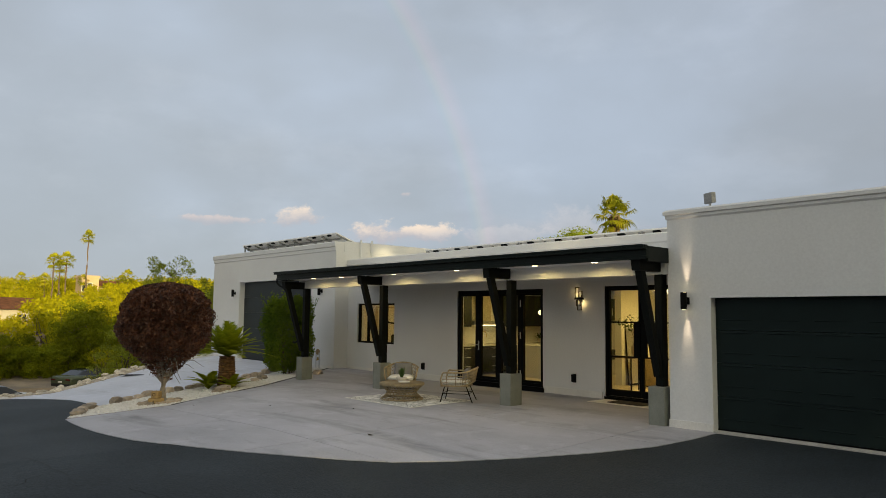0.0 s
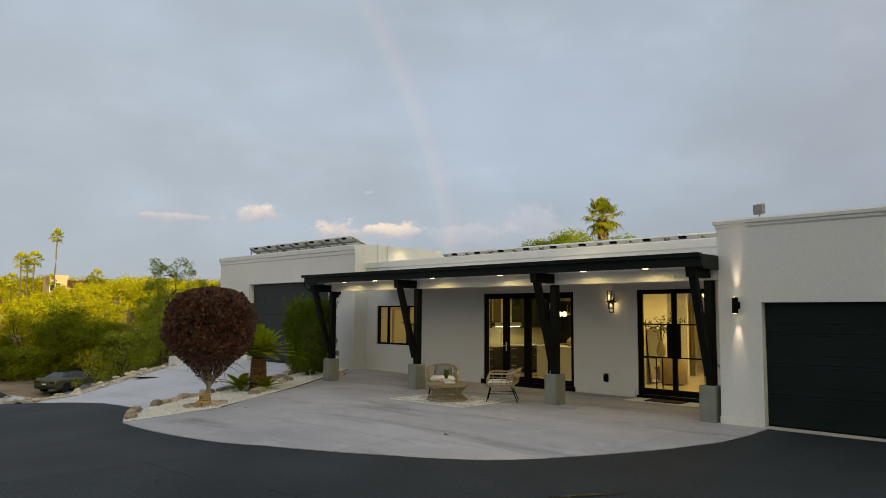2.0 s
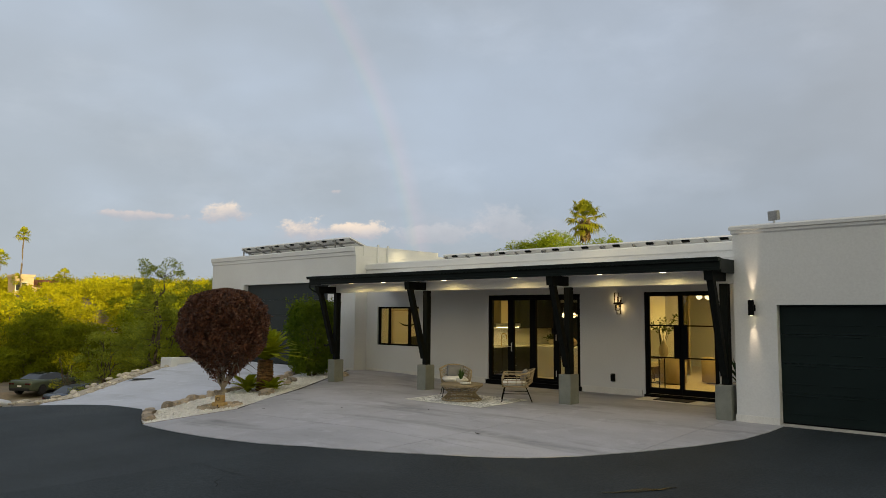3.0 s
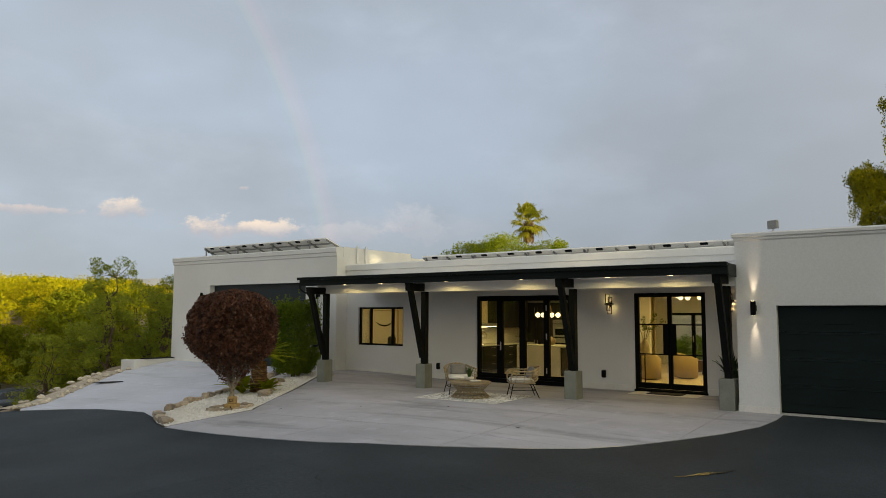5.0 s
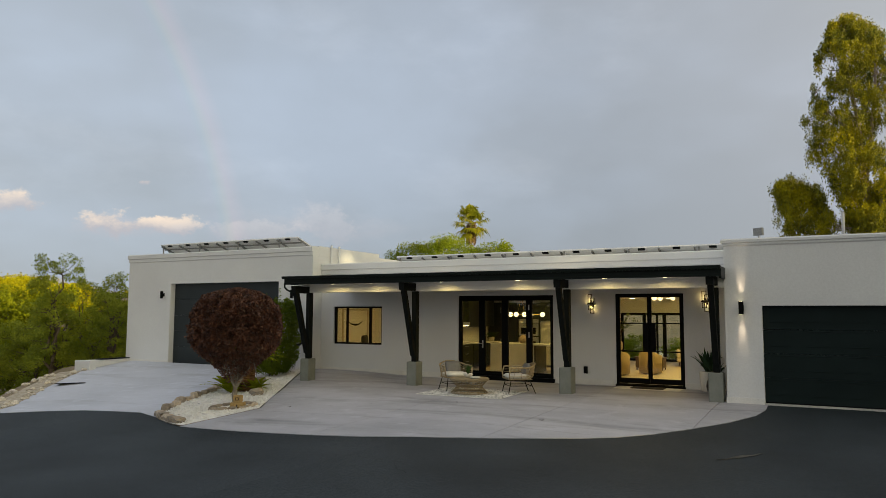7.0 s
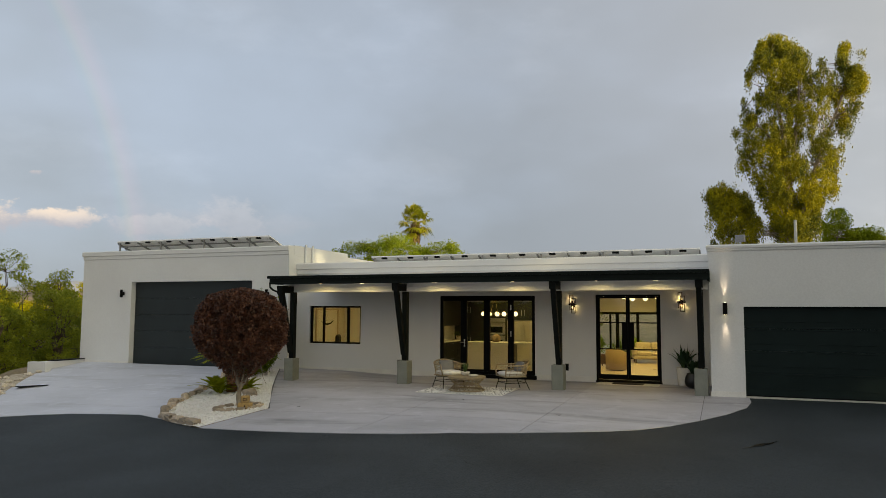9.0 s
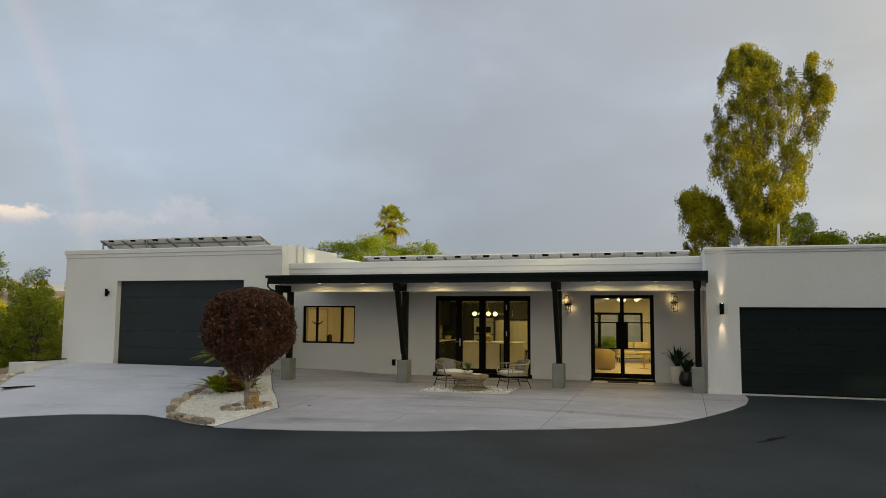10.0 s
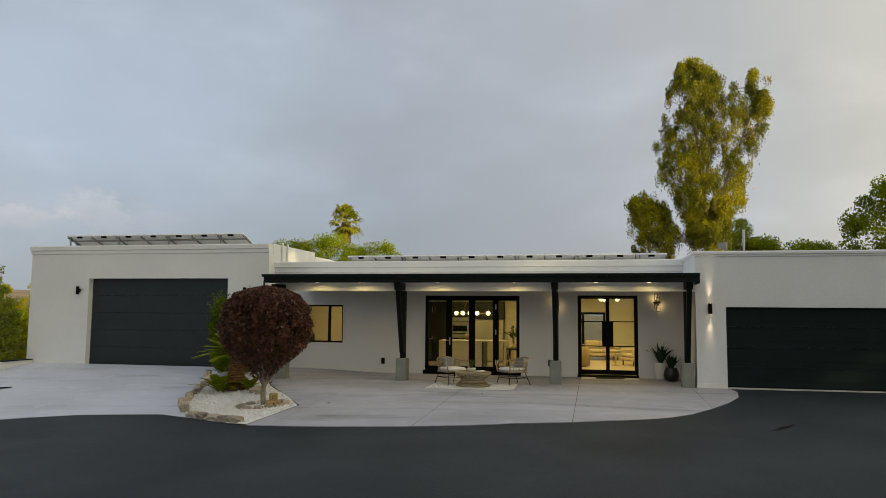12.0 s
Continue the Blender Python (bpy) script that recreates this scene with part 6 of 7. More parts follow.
    while n < 9000:
        x, y = rng.uniform(-21.2, -16.1), rng.uniform(5.0, 13.9)
        lo = np.interp(y, [5.0, 5.4, 5.9, 7.7, 10.2, 12.8, 13.9], [-16.2, -17.0, -18.0, -19.3, -20.25, -21.0, -21.0])
        hi = np.interp(y, [5.08, 7.12, 10.45, 12.1, 13.95], [-16.34, -16.09, -18.31, -19.35, -20.45])
        if not lo + 0.05 < x < hi - 0.03:
            continue
        s = rng.uniform(0.015, 0.04)
        c = np.array([x, y, land(x, y) + 0.006 + s * 0.3])
        q = rng.normal(0, 1, (4, 3))
        q = q / np.linalg.norm(q, axis=1, keepdims=True) * s * np.array([1, 1, 0.7])
        k = len(vs)
        vs += [tuple(c + p) for p in q]
        fs += [(k, k + 1, k + 2), (k, k + 3, k + 1), (k + 1, k + 3, k + 2), (k, k + 2, k + 3)]
        n += 1
    tagged(raw("gravel", vs, fs, GRAVEL), "loose crushed white gravel chips", "gravel", "", "stuff")


build_chips()

# ---- plants ----
BARK = material("grey_brown_bark", (0.13, 0.095, 0.065), 0.9, var=0.25, scale=6, fine=40, bump=0.8, stretch=(1, 1, 0.3))
PALE_BARK = material("pale_eucalyptus_bark", (0.42, 0.34, 0.24), 0.85, var=0.2, scale=2, fine=25, bump=0.4, stretch=(1, 1, 0.25))
GREY_BARK = material("pale_grey_bark", (0.26, 0.23, 0.19), 0.9, var=0.2, scale=8, fine=50, bump=0.5)
SAGO_BARK = material("sago_trunk", (0.27, 0.135, 0.05), 0.95, var=0.35, scale=10, fine=40, bump=1.0, tint=(0.10, 0.055, 0.025))
PALM_BARK = material("palm_trunk", (0.22, 0.16, 0.10), 0.95, var=0.3, scale=8, fine=30, bump=0.9)
PLUM = leaf_material("plum_leaves", (0.025, 0.011, 0.010), (0.215, 0.090, 0.048), 0.1, 0.22, 0.45, 0.40, 6.0)
HEDGE = leaf_material("hedge_leaves", (0.060, 0.110, 0.009), (0.200, 0.255, 0.016), 0.1, 0.4)
# Low-sun yellow is put into the MESQUITE colours, beyond real leaf colour.
MESQUITE = leaf_material("sun_tinted_mesquite_leaves", (0.255, 0.264, 0.006), (0.520, 0.455, 0.010), 0.2, 0.28)
# SCRUB is darker and doubles as the shaded colour of the lower slope.
SCRUB = leaf_material("dark_scrub_leaves", (0.125, 0.160, 0.008), (0.290, 0.310, 0.012), 0.22, 0.35)
GREY_GREEN = leaf_material("grey_green_leaves", (0.165, 0.220, 0.035), (0.430, 0.450, 0.040), 0.12, 0.35)
# Sunlit gold and shaded green are both put into the EUCALYPT colours.
EUCALYPT = leaf_material("sun_tinted_eucalyptus_leaves", (0.050, 0.085, 0.030), (0.560, 0.490, 0.004), 0.1, 0.28, 0.15, 0.5, 0.6)
# The pale tint of PALM_GREEN holds the yellow of sunlit fronds.
PALM_GREEN = leaf_material("sun_tinted_palm_leaves", (0.180, 0.230, 0.016), (0.600, 0.530, 0.032), 0.15, 0.4)
SAGO = leaf_material("sago_leaves", (0.150, 0.205, 0.008), (0.390, 0.400, 0.014), 0.1, 0.4)
BACK_GREEN = leaf_material("lime_green_leaves", (0.170, 0.240, 0.014), (0.350, 0.400, 0.022), 0.1, 0.45)


def limb(bm, a, b, r0, r1, rng, wob=0.08, n=5, seg=6):
    a, b = Vector(a), Vector(b)
    ln = (b - a).length
    pts = [a.lerp(b, i / n) + (Vector(rng.normal(0, wob * ln * 0.35, 3)) if 0 < i < n else Vector()) for i in range(n + 1)]
    bar(bm, pts, [r0 + (r1 - r0) * i / n for i in range(n + 1)], seg)
    return pts


def clumps_in(rng, n, envelope):
    """Places of leaf clumps inside an envelope(z01, angle) -> radius, with the height range folded in by the caller."""
    out = []
    while len(out) < n:
        t, a = rng.uniform(0, 1), rng.uniform(0, 2 * math.pi)
        r = envelope(t, a)
        out.append((t, a, r * math.sqrt(rng.uniform(0.12, 1.0))))
    return out


def build_tree(name, label, m, seed, height, base, envelope, n_clumps, clump_r, per, size, aspect, mat, bark, trunk_r, droop=0.0, forks=3, group="", flat=0.75, twigs=2):
    """A tree: trunk, limbs to its clumps, and a crown of leaf clumps with gaps."""
    rng = np.random.default_rng(seed)
    t = thing(name, label, "tree", m, group)
    span = height - base
    cl = [(r * math.cos(a), r * math.sin(a), base + z * span) for z, a, r in clumps_in(rng, n_clumps, envelope)]
    bm = bmesh.new()
    split = max(0.25, base * 0.75)
    heads = []
    limb(bm, (0, 0, -0.3), (0, 0, split), trunk_r, trunk_r * 0.8, rng, 0.05, 4, 8)
    for k in range(forks):
        a = 2 * math.pi * k / forks + rng.uniform(-0.4, 0.4)
        r = envelope(0.5, a) * rng.uniform(0.15, 0.5)
        top = (r * math.cos(a), r * math.sin(a), base + span * rng.uniform(0.55, 0.9))
        heads += limb(bm, (0, 0, split * 0.95), top, trunk_r * 0.65, trunk_r * 0.15, rng, 0.12, 7, 7)[2:]
    for i, c in enumerate(cl):
        if i % twigs == 0:
            h = min(heads, key=lambda p: (p - Vector(c)).length + max(0, p.z - c[2]) * 2)
            limb(bm, h, c, trunk_r * 0.16, trunk_r * 0.04, rng, 0.10, 3, 5)
    part("trunk", bm, bark, t)
    cs = np.array(cl)
    pts = np.repeat(cs, per, 0)
    k = rng.uniform(0.6, 1.35, len(cl)).repeat(per)[:, None]
    d = rng.normal(0, 1, pts.shape)
    d /= np.linalg.norm(d, axis=1, keepdims=True)
    pts = pts + d * np.cbrt(rng.uniform(0.05, 1, (len(pts), 1))) * clump_r * k * np.array([1, 1, flat])
    leaf_mesh("crown", pts, size, aspect, rng, mat, droop, t)
    return t


# plum standard in the gravel bed
def build_plum():
    rng = np.random.default_rng(17)
    x, y = -17.02, 7.28
    z0 = land(x, y)
    t = thing("plum_tree", "clipped plum tree with a dense dark purple ball crown", "tree", pose(x, y, z0))
    bm = bmesh.new()
    limb(bm, (0, 0, -0.1), (0.02, 0.0, 0.48), 0.075, 0.06, rng, 0.04, 3, 8)
    for k in range(15):
        a = 2 * math.pi * k / 15 + rng.uniform(-0.2, 0.2)
        r = rng.uniform(0.25, 0.75)
        p = limb(bm, (0.02, 0, 0.42), (r * math.cos(a), r * math.sin(a), rng.uniform(1.2, 1.9)), 0.03, 0.012, rng, 0.06, 5, 6)
        for j in (2, 3, 4):
            b = p[j] + Vector(rng.normal(0, 0.3, 3)) + Vector((0, 0, 0.2))
            limb(bm, p[j], b, 0.012, 0.004, rng, 0.08, 3, 5)
    part("trunk", bm, GREY_BARK, t)
    # crown profile: half width by height, flat-topped and drawn in to the fork below
    zs = (0.50, 0.70, 0.90, 1.10, 1.30, 1.50, 1.80, 2.10, 2.35, 2.55, 2.68, 2.75)
    ws = (0.16, 0.28, 0.46, 0.70, 0.90, 0.99, 1.03, 1.02, 0.94, 0.76, 0.48, 0.05)
    n = 78000
    z = rng.uniform(0.50, 2.75, n)
    a = rng.uniform(0, 2 * math.pi, n)
    half = np.interp(z, zs, ws)
    lump = np.array([noise.noise(Vector((math.cos(p) * 1.9, math.sin(p) * 1.9, q * 1.6))) * 0.10 + noise.noise(Vector((math.cos(p) * 5, math.sin(p) * 5, q * 4.5))) * 0.075 for p, q in zip(a, z)])
    depth = np.sqrt(rng.uniform(0.42, 1.0, n))
    loose = rng.uniform(0, 1, n) < 0.05
    r = half * (1 + lump) * np.where(loose, depth * rng.uniform(1.0, 1.07, n), depth)
    keep = (z > 1.45) | (rng.uniform(0, 1, n) < np.clip((z - 0.35) / 1.1, 0.03, 1.0) ** 3.0)
    c = np.stack([r * np.cos(a), r * np.sin(a), z + 0.5 * lump * half], 1)[keep]
    d = np.stack([np.cos(a), np.sin(a), (z - 1.7) / 1.1], 1)[keep]
    leaf_mesh("crown", c, 0.062, 0.55, rng, PLUM, 0.35, t, out=d * 0.45)


build_plum()


def build_hedge():
    rng = np.random.default_rng(23)
    x, y = -20.45, 12.45
    t = thing("hedge_shrub", "tall clipped green shrub beside the garage door", "shrub", pose(x, y, land(x, y)))
    bm = bmesh.new()
    for k in range(6):
        a = k * 1.05
        limb(bm, (0.1 * math.cos(a), 0.1 * math.sin(a), -0.05), (0.4 * math.cos(a), 0.4 * math.sin(a), 1.5), 0.03, 0.01, rng, 0.06, 4, 6)
    part("stem", bm, BARK, t)
    n = 20000
    a, z = rng.uniform(0, 2 * math.pi, n), rng.uniform(0.05, 1.0, n)
    e = 1 / (np.abs(np.cos(a)) ** 3.2 + np.abs(np.sin(a)) ** 3.2) ** (1 / 3.2)
    prof = 0.72 * np.clip(1 - np.abs(z - 0.55) ** 3 * 3.2, 0.3, 1)
    lump = np.array([noise.noise(Vector((math.cos(p) * 1.6, math.sin(p) * 1.6, q * 4))) * 0.20 + noise.noise(Vector((math.cos(p) * 5, math.sin(p) * 5, q * 12))) * 0.12 for p, q in zip(a, z)])
    r = prof * e * (1 + lump) * np.sqrt(rng.uniform(0.45, 1, n))
    c = np.stack([r * np.cos(a), r * np.sin(a), 2.35 * z * (1 + 0.3 * lump) + rng.normal(0, 0.03, n)], 1)
    # loose shoots on top
    for k in range(46):
        p = rng.uniform(0, 2 * math.pi)
        q = rng.uniform(0.2, 0.8)
        foot = np.array([q * math.cos(p), q * math.sin(p), rng.uniform(1.5, 2.2)])
        tip = foot + np.array([0.3 * math.cos(p), 0.3 * math.sin(p), 1.0]) * rng.uniform(0.25, 0.55)
        c = np.vstack([c, foot + (tip - foot) * rng.uniform(0, 1, (26, 1)) + rng.normal(0, 0.025, (26, 3))])
    leaf_mesh("leaves", c, 0.07, 0.45, rng, HEDGE, -0.3, t, "small bright green leaves and loose shoots")


build_hedge()


def frond(bm_or, rng, base, a, lean, ln, droop, leaflet, n=26, stem_r=0.012):
    """A feather frond: an arched stem with leaflets on both sides. Returns stem points and leaf quads."""
    d, s = Vector((math.cos(a), math.sin(a), 0)), Vector((-math.sin(a), math.cos(a), 0))
    pts = []
    for i in range(9):
        t = i / 8
        pts.append(base + d * (ln * t * (lean + 0.25 * t)) + Vector((0, 0, ln * (t * (1 - lean * 0.6) - droop * t * t))))
    bar(bm_or, pts, [stem_r * (1 - 0.8 * i / 8) for i in range(9)], 5)
    vs, fs = [], []
    for k in range(n):
        t = 0.12 + 0.88 * k / n
        i = min(7, int(t * 8))
        c = pts[i].lerp(pts[i + 1], t * 8 - i)
        along_v = (pts[i + 1] - pts[i]).normalized()
        w = leaflet * (0.55 + 0.6 * math.sin(math.pi * min(1, t * 1.05)))
        for sd in (-1, 1):
            tip = c + (s * sd * 0.85 + along_v * 0.55 + Vector((0, 0, -0.12 + 0.25 * (1 - t)))).normalized() * w
            side = along_v * 0.017 * ln
            q = len(vs)
            vs += [c - side, c + side, c.lerp(tip, 0.6) + side * 0.8, tip, c.lerp(tip, 0.6) - side * 0.8]
            fs.append((q, q + 1, q + 2, q + 3, q + 4))
    return vs, fs


def build_sago(x, y, trunk_h, n, ln, seed, label):
    rng = np.random.default_rng(seed)
    t = thing("sago_palm", label, "plant", pose(x, y, land(x, y)), group="sago palms")
    if trunk_h > 0.2:
        bm = bmesh.new()
        prof = []
        for i in range(26):
            z = trunk_h * i / 25
            prof.append((0.23 + 0.030 * (i % 2) - 0.05 * z, z))
        lathe(bm, prof, 18)
        for v in bm.verts:
            v.co += v.co * 0.04 * noise.noise(v.co * 9)
        part("trunk", bm, SAGO_BARK, t, "shaggy brown scaly trunk")
    for k in range(n):
        stems = bmesh.new()
        lean = (0.10 if trunk_h > 0.2 else 0.22) + (0.80 if trunk_h > 0.2 else 0.50) * (k / n) ** 0.9
        v, f = frond(stems, rng, Vector((0, 0, trunk_h)), k * 2.399 + rng.uniform(-0.15, 0.15), lean, ln * rng.uniform(0.85, 1.1), (0.05 if trunk_h > 0.2 else 0.26) + (0.46 if trunk_h > 0.2 else 0.16) * (k / n), ln * (0.16 if trunk_h > 0.2 else 0.19))
        qs = [stems.verts.new(p) for p in v]
        for q in f:
            stems.faces.new([qs[i] for i in q])
        me = bpy.data.meshes.new("frond")
        stems.to_mesh(me)
        stems.free()
        me.materials.append(SAGO)
        new("frond", me).parent = t


build_sago(-19.0, 9.75, 0.84, 60, 1.12, 31, "sago palm with arching fronds on a shaggy trunk")
build_sago(-19.34, 9.42, 0.02, 15, 0.80, 32, "young sago palm offset on the gravel")
build_sago(-18.62, 9.72, 0.02, 14, 0.66, 33, "young sago palm offset on the gravel")
build_sago(-19.14, 9.30, 0.02, 10, 0.46, 34, "young sago palm offset on the gravel")


def build_fan_palm(m, height, crown_r, seed, label, fans=34, group="", skirt=True):
    rng = np.random.default_rng(seed)
    t = thing("fan_palm", label, "palm", m, group)
    bm = bmesh.new()
    r = max(0.07, height * 0.013) if skirt else 0.11
    bar(bm, [(rng.normal(0, 0.03), rng.normal(0, 0.03), height * k / 8 - (0.4 if k == 0 else 0)) for k in range(9)], [r * (1.15 - 0.45 * k / 8) for k in range(9)], 8)
    part("trunk", bm, PALM_BARK, t)
    stems = bmesh.new()
    vs, fs = [], []
    top = Vector((0, 0, height))
    for k in range(fans):
        q = k / fans
        el = radians(84 - 138 * q + rng.uniform(-10, 10))
        a = k * 2.399 + rng.uniform(-0.25, 0.25)
        d = Vector((math.cos(a) * math.cos(el), math.sin(a) * math.cos(el), math.sin(el)))
        reach = crown_r * rng.uniform(0.42, 0.66)
        c = top + d * reach + Vector((0, 0, -crown_r * 0.10 * q))
        rod(stems, top, c, 0.022, 0.012, 4, False)
        s = d.cross(Vector((0, 0, 1))).normalized()
        u = s.cross(d)
        nl = 17
        for i in range(nl):
            b = radians(-95 + 190 * i / (nl - 1))
            w = (d * math.cos(b) + s * math.sin(b) + u * 0.16 * math.cos(2 * b)).normalized()
            ln = crown_r * rng.uniform(0.46, 0.66) * (1 - 0.25 * abs(b) / 1.66)
            mid = c + w * ln * 0.58
            tip = c + w * ln + Vector((0, 0, -ln * rng.uniform(0.18, 0.60)))
            side = w.cross(u).normalized() * crown_r * 0.036
            o = len(vs)
            vs += [c, mid + side, tip, mid - side]
            fs.append((o, o + 1, o + 2, o + 3))
    part("stalk", stems, PALM_GREEN, t)
    raw("crown", vs, fs, PALM_GREEN, t)
    if skirt:
        n = 320
        a, z = rng.uniform(0, 6.28, n), rng.uniform(0, 1, n)
        c = np.stack([np.cos(a) * 0.26, np.sin(a) * 0.26, height - crown_r * (0.1 + 0.95 * z)], 1)
        leaf_mesh("dead_skirt", c, crown_r * 0.35, 0.2, rng, material("dry_palm_thatch", (0.30, 0.20, 0.09), 0.95) if "dry_palm_thatch" not in bpy.data.materials else bpy.data.materials["dry_palm_thatch"], 3.0, t, "dry hanging fronds")
    return t


build_fan_palm(pose(-26.1, 38.2, -0.5), 8.6, 1.34, 41, "fan palm with a full green crown behind the house", 30)


# trees behind the house
def lobes(rng_seed, k=3, amp=0.25):
    rng = np.random.default_rng(rng_seed)
    ph = rng.uniform(0, 6.28, (k, 2))
    return lambda t, a: 1 + amp * sum(math.sin((i + 2) * a + ph[i, 0] + 3.1 * (i + 1) * t + ph[i, 1]) for i in range(k)) / k


def build_gum(m, seed, label, heights, lefts, rights, extra, limbs, n_clumps, trunk_r):
    """A gum tree: forking pale limbs and a plume of small hanging leaf bunches between a left and a right outline, with holes.
    extra: side masses by across, up, half width, half height."""
    rng = np.random.default_rng(seed)
    t = thing("eucalyptus_tree", label, "tree", m, "eucalyptus trees")
    area = float(np.sum((np.array(rights) - np.array(lefts))[:-1] * np.diff(heights)))
    share = [area] + [math.pi * w * h for _, _, w, h in extra]
    centres = []
    while len(centres) < n_clumps:
        k = rng.choice(len(share), p=np.array(share) / sum(share))
        if k == 0:
            z = rng.uniform(heights[0], heights[-1])
            lo, hi = np.interp(z, heights, lefts), np.interp(z, heights, rights)
            f = rng.uniform(-1, 1)
            u, half = (lo + hi) / 2 + f * (hi - lo) / 2 * 0.93, (hi - lo) / 2
            y = rng.uniform(-1, 1) * min(half, 2.2) * math.sqrt(1 - f * f) * 0.95
        else:
            cu, cz, w, h = extra[k - 1]
            d = rng.normal(0, 1, 3)
            d *= rng.uniform(0.2, 1.0) ** 0.5 / np.linalg.norm(d)
            u, y, z = cu + d[0] * w, d[1] * w, cz + d[2] * h
        if noise.noise(Vector((u * 1.05, y * 1.05 + seed, z * 0.85))) < 0.0:
            continue
        centres.append((u, y, z))
    bm = bmesh.new()
    heads = []
    for pts, r0, r1 in limbs:
        n = len(pts)
        bar(bm, pts, [r0 + (r1 - r0) * i / (n - 1) for i in range(n)], 7)
        for p, q in zip(pts[1:], pts[2:]):
            heads += [Vector(p).lerp(Vector(q), f) for f in (0.0, 0.33, 0.67)]
        heads.append(Vector(pts[-1]))
    for c in centres[::3]:
        v = Vector(c)
        foot = min(heads, key=lambda p: (p - v).length + max(0, p.z - v.z) * 1.5)
        limb(bm, foot, v, trunk_r * 0.12, trunk_r * 0.03, rng, 0.10, 4, 5)
    part("trunk", bm, PALE_BARK, t)
    per = 90
    cs = np.array(centres).repeat(per, 0)
    size = rng.uniform(0.14, 0.36, len(centres)).repeat(per)[:, None]
    d = rng.normal(0, 1, cs.shape)
    d /= np.linalg.norm(d, axis=1, keepdims=True)
    pts = cs + d * np.cbrt(rng.uniform(0.05, 1, (len(cs), 1))) * size * np.array([1, 1, 1.15])
    pts[:, 2] -= rng.exponential(0.16, len(pts))
    leaf_mesh("crown", pts, 0.15, 0.32, rng, EUCALYPT, 1.4, t)
    return t


build_gum(pose(-3.04, 36.4, -0.6, 0, 0, -8.4), 51, "tall eucalyptus with hanging grey-green leaves lit by low sun",
          (5.4, 7.9, 8.6, 8.9, 9.6, 10.5, 10.9, 11.6, 12.3, 12.6, 13.0, 13.5, 14.5, 15.6, 16.2, 16.6, 17.2, 17.8, 18.1), (-1.35, -1.35, -1.4, -1.5, -1.85, -2.05, -2.8, -2.75, -2.7, -3.1, -3.1, -2.8, -2.45, -2.15, -2.05, -1.7, -1.5, -1.25, -0.9), (1.35, 1.35, 1.6, 2.1, 2.5, 2.6, 2.75, 3.0, 3.1, 3.5, 3.75, 3.8, 3.8, 2.3, 2.0, 1.5, 0.7, 0.2, -0.2),
          ((3.2, 15.9, 0.7, 0.85), (3.0, 16.6, 0.35, 0.45), (3.5, 14.9, 0.35, 0.6), (-1.7, 6.8, 0.7, 1.1)),
          (([(0, 0, -0.4), (0.05, 0.1, 3.0), (0.2, 0.1, 6.4)], 0.34, 0.27), ([(0.2, 0.1, 6.3), (0.0, 0.2, 9.4), (-0.2, 0.1, 12.6), (-0.6, 0.0, 15.2), (-0.8, 0.1, 17.2)], 0.20, 0.03), ([(0.2, 0.1, 6.3), (0.9, 0.3, 9.2), (1.6, 0.4, 11.4), (2.6, 0.3, 13.9), (3.1, 0.2, 15.8)], 0.16, 0.03),
           ([(-0.1, 0.2, 8.6), (0.3, 0.4, 11.6), (0.6, 0.5, 14.2), (0.7, 0.4, 16.2)], 0.13, 0.03), ([(-0.4, 0.1, 11.8), (-1.5, 0.2, 13.2), (-2.2, 0.1, 14.2)], 0.08, 0.02)), 1350, 0.30)
build_gum(pose(-5.75, 37.5, -0.6, 0, 0, -6), 52, "smaller eucalyptus with drooping grey-green leaves",
          (4.6, 6.0, 7.0, 8.1, 8.9, 9.5, 10.0), (-1.5, -1.5, -1.65, -1.6, -1.4, -1.6, -1.2), (1.9, 1.9, 1.8, 1.1, 0.9, 0.6, 0.1), ((-1.1, 9.4, 0.5, 0.4),),
          (([(0, 0, -0.4), (-0.1, 0.1, 3.2), (-0.3, 0.0, 6.0), (-0.7, 0.1, 9.2)], 0.2, 0.04), ([(-0.1, 0.1, 3.0), (0.6, -0.1, 5.4), (0.9, -0.1, 7.2)], 0.12, 0.03)), 360, 0.2)
build_tree("eucalyptus_tree", "smaller eucalyptus with drooping grey-green leaves", pose(-0.35, 41.0, -0.6), 53, 8.6, 2.4,
           lambda t, a: 1.25 * math.sin(math.pi * (0.15 + 0.75 * t)) ** 0.6, 70, 0.45, 170, 0.18, 0.28, BACK_GREEN, PALE_BARK, 0.18, 0.5, 4)
for i, (x, y, h, r) in enumerate(((-28.6, 35.5, 6.2, 2.8), (-25.6, 33.8, 6.4, 2.6), (-23.0, 35.0, 6.1, 2.5), (-31.5, 37.0, 4.6, 2.2))):
    build_tree("palo_verde_tree", "feathery lime green palo verde behind the house", pose(x, y, -0.6), 60 + i, h + 0.6, 2.0,
               lambda t, a, r=r: r * math.sin(math.pi * (0.2 + 0.7 * t)) ** 0.7, 95, 0.60, 230, 0.14, 0.35, BACK_GREEN, BARK, 0.14, -0.2, 4, "palo verdes behind the house")
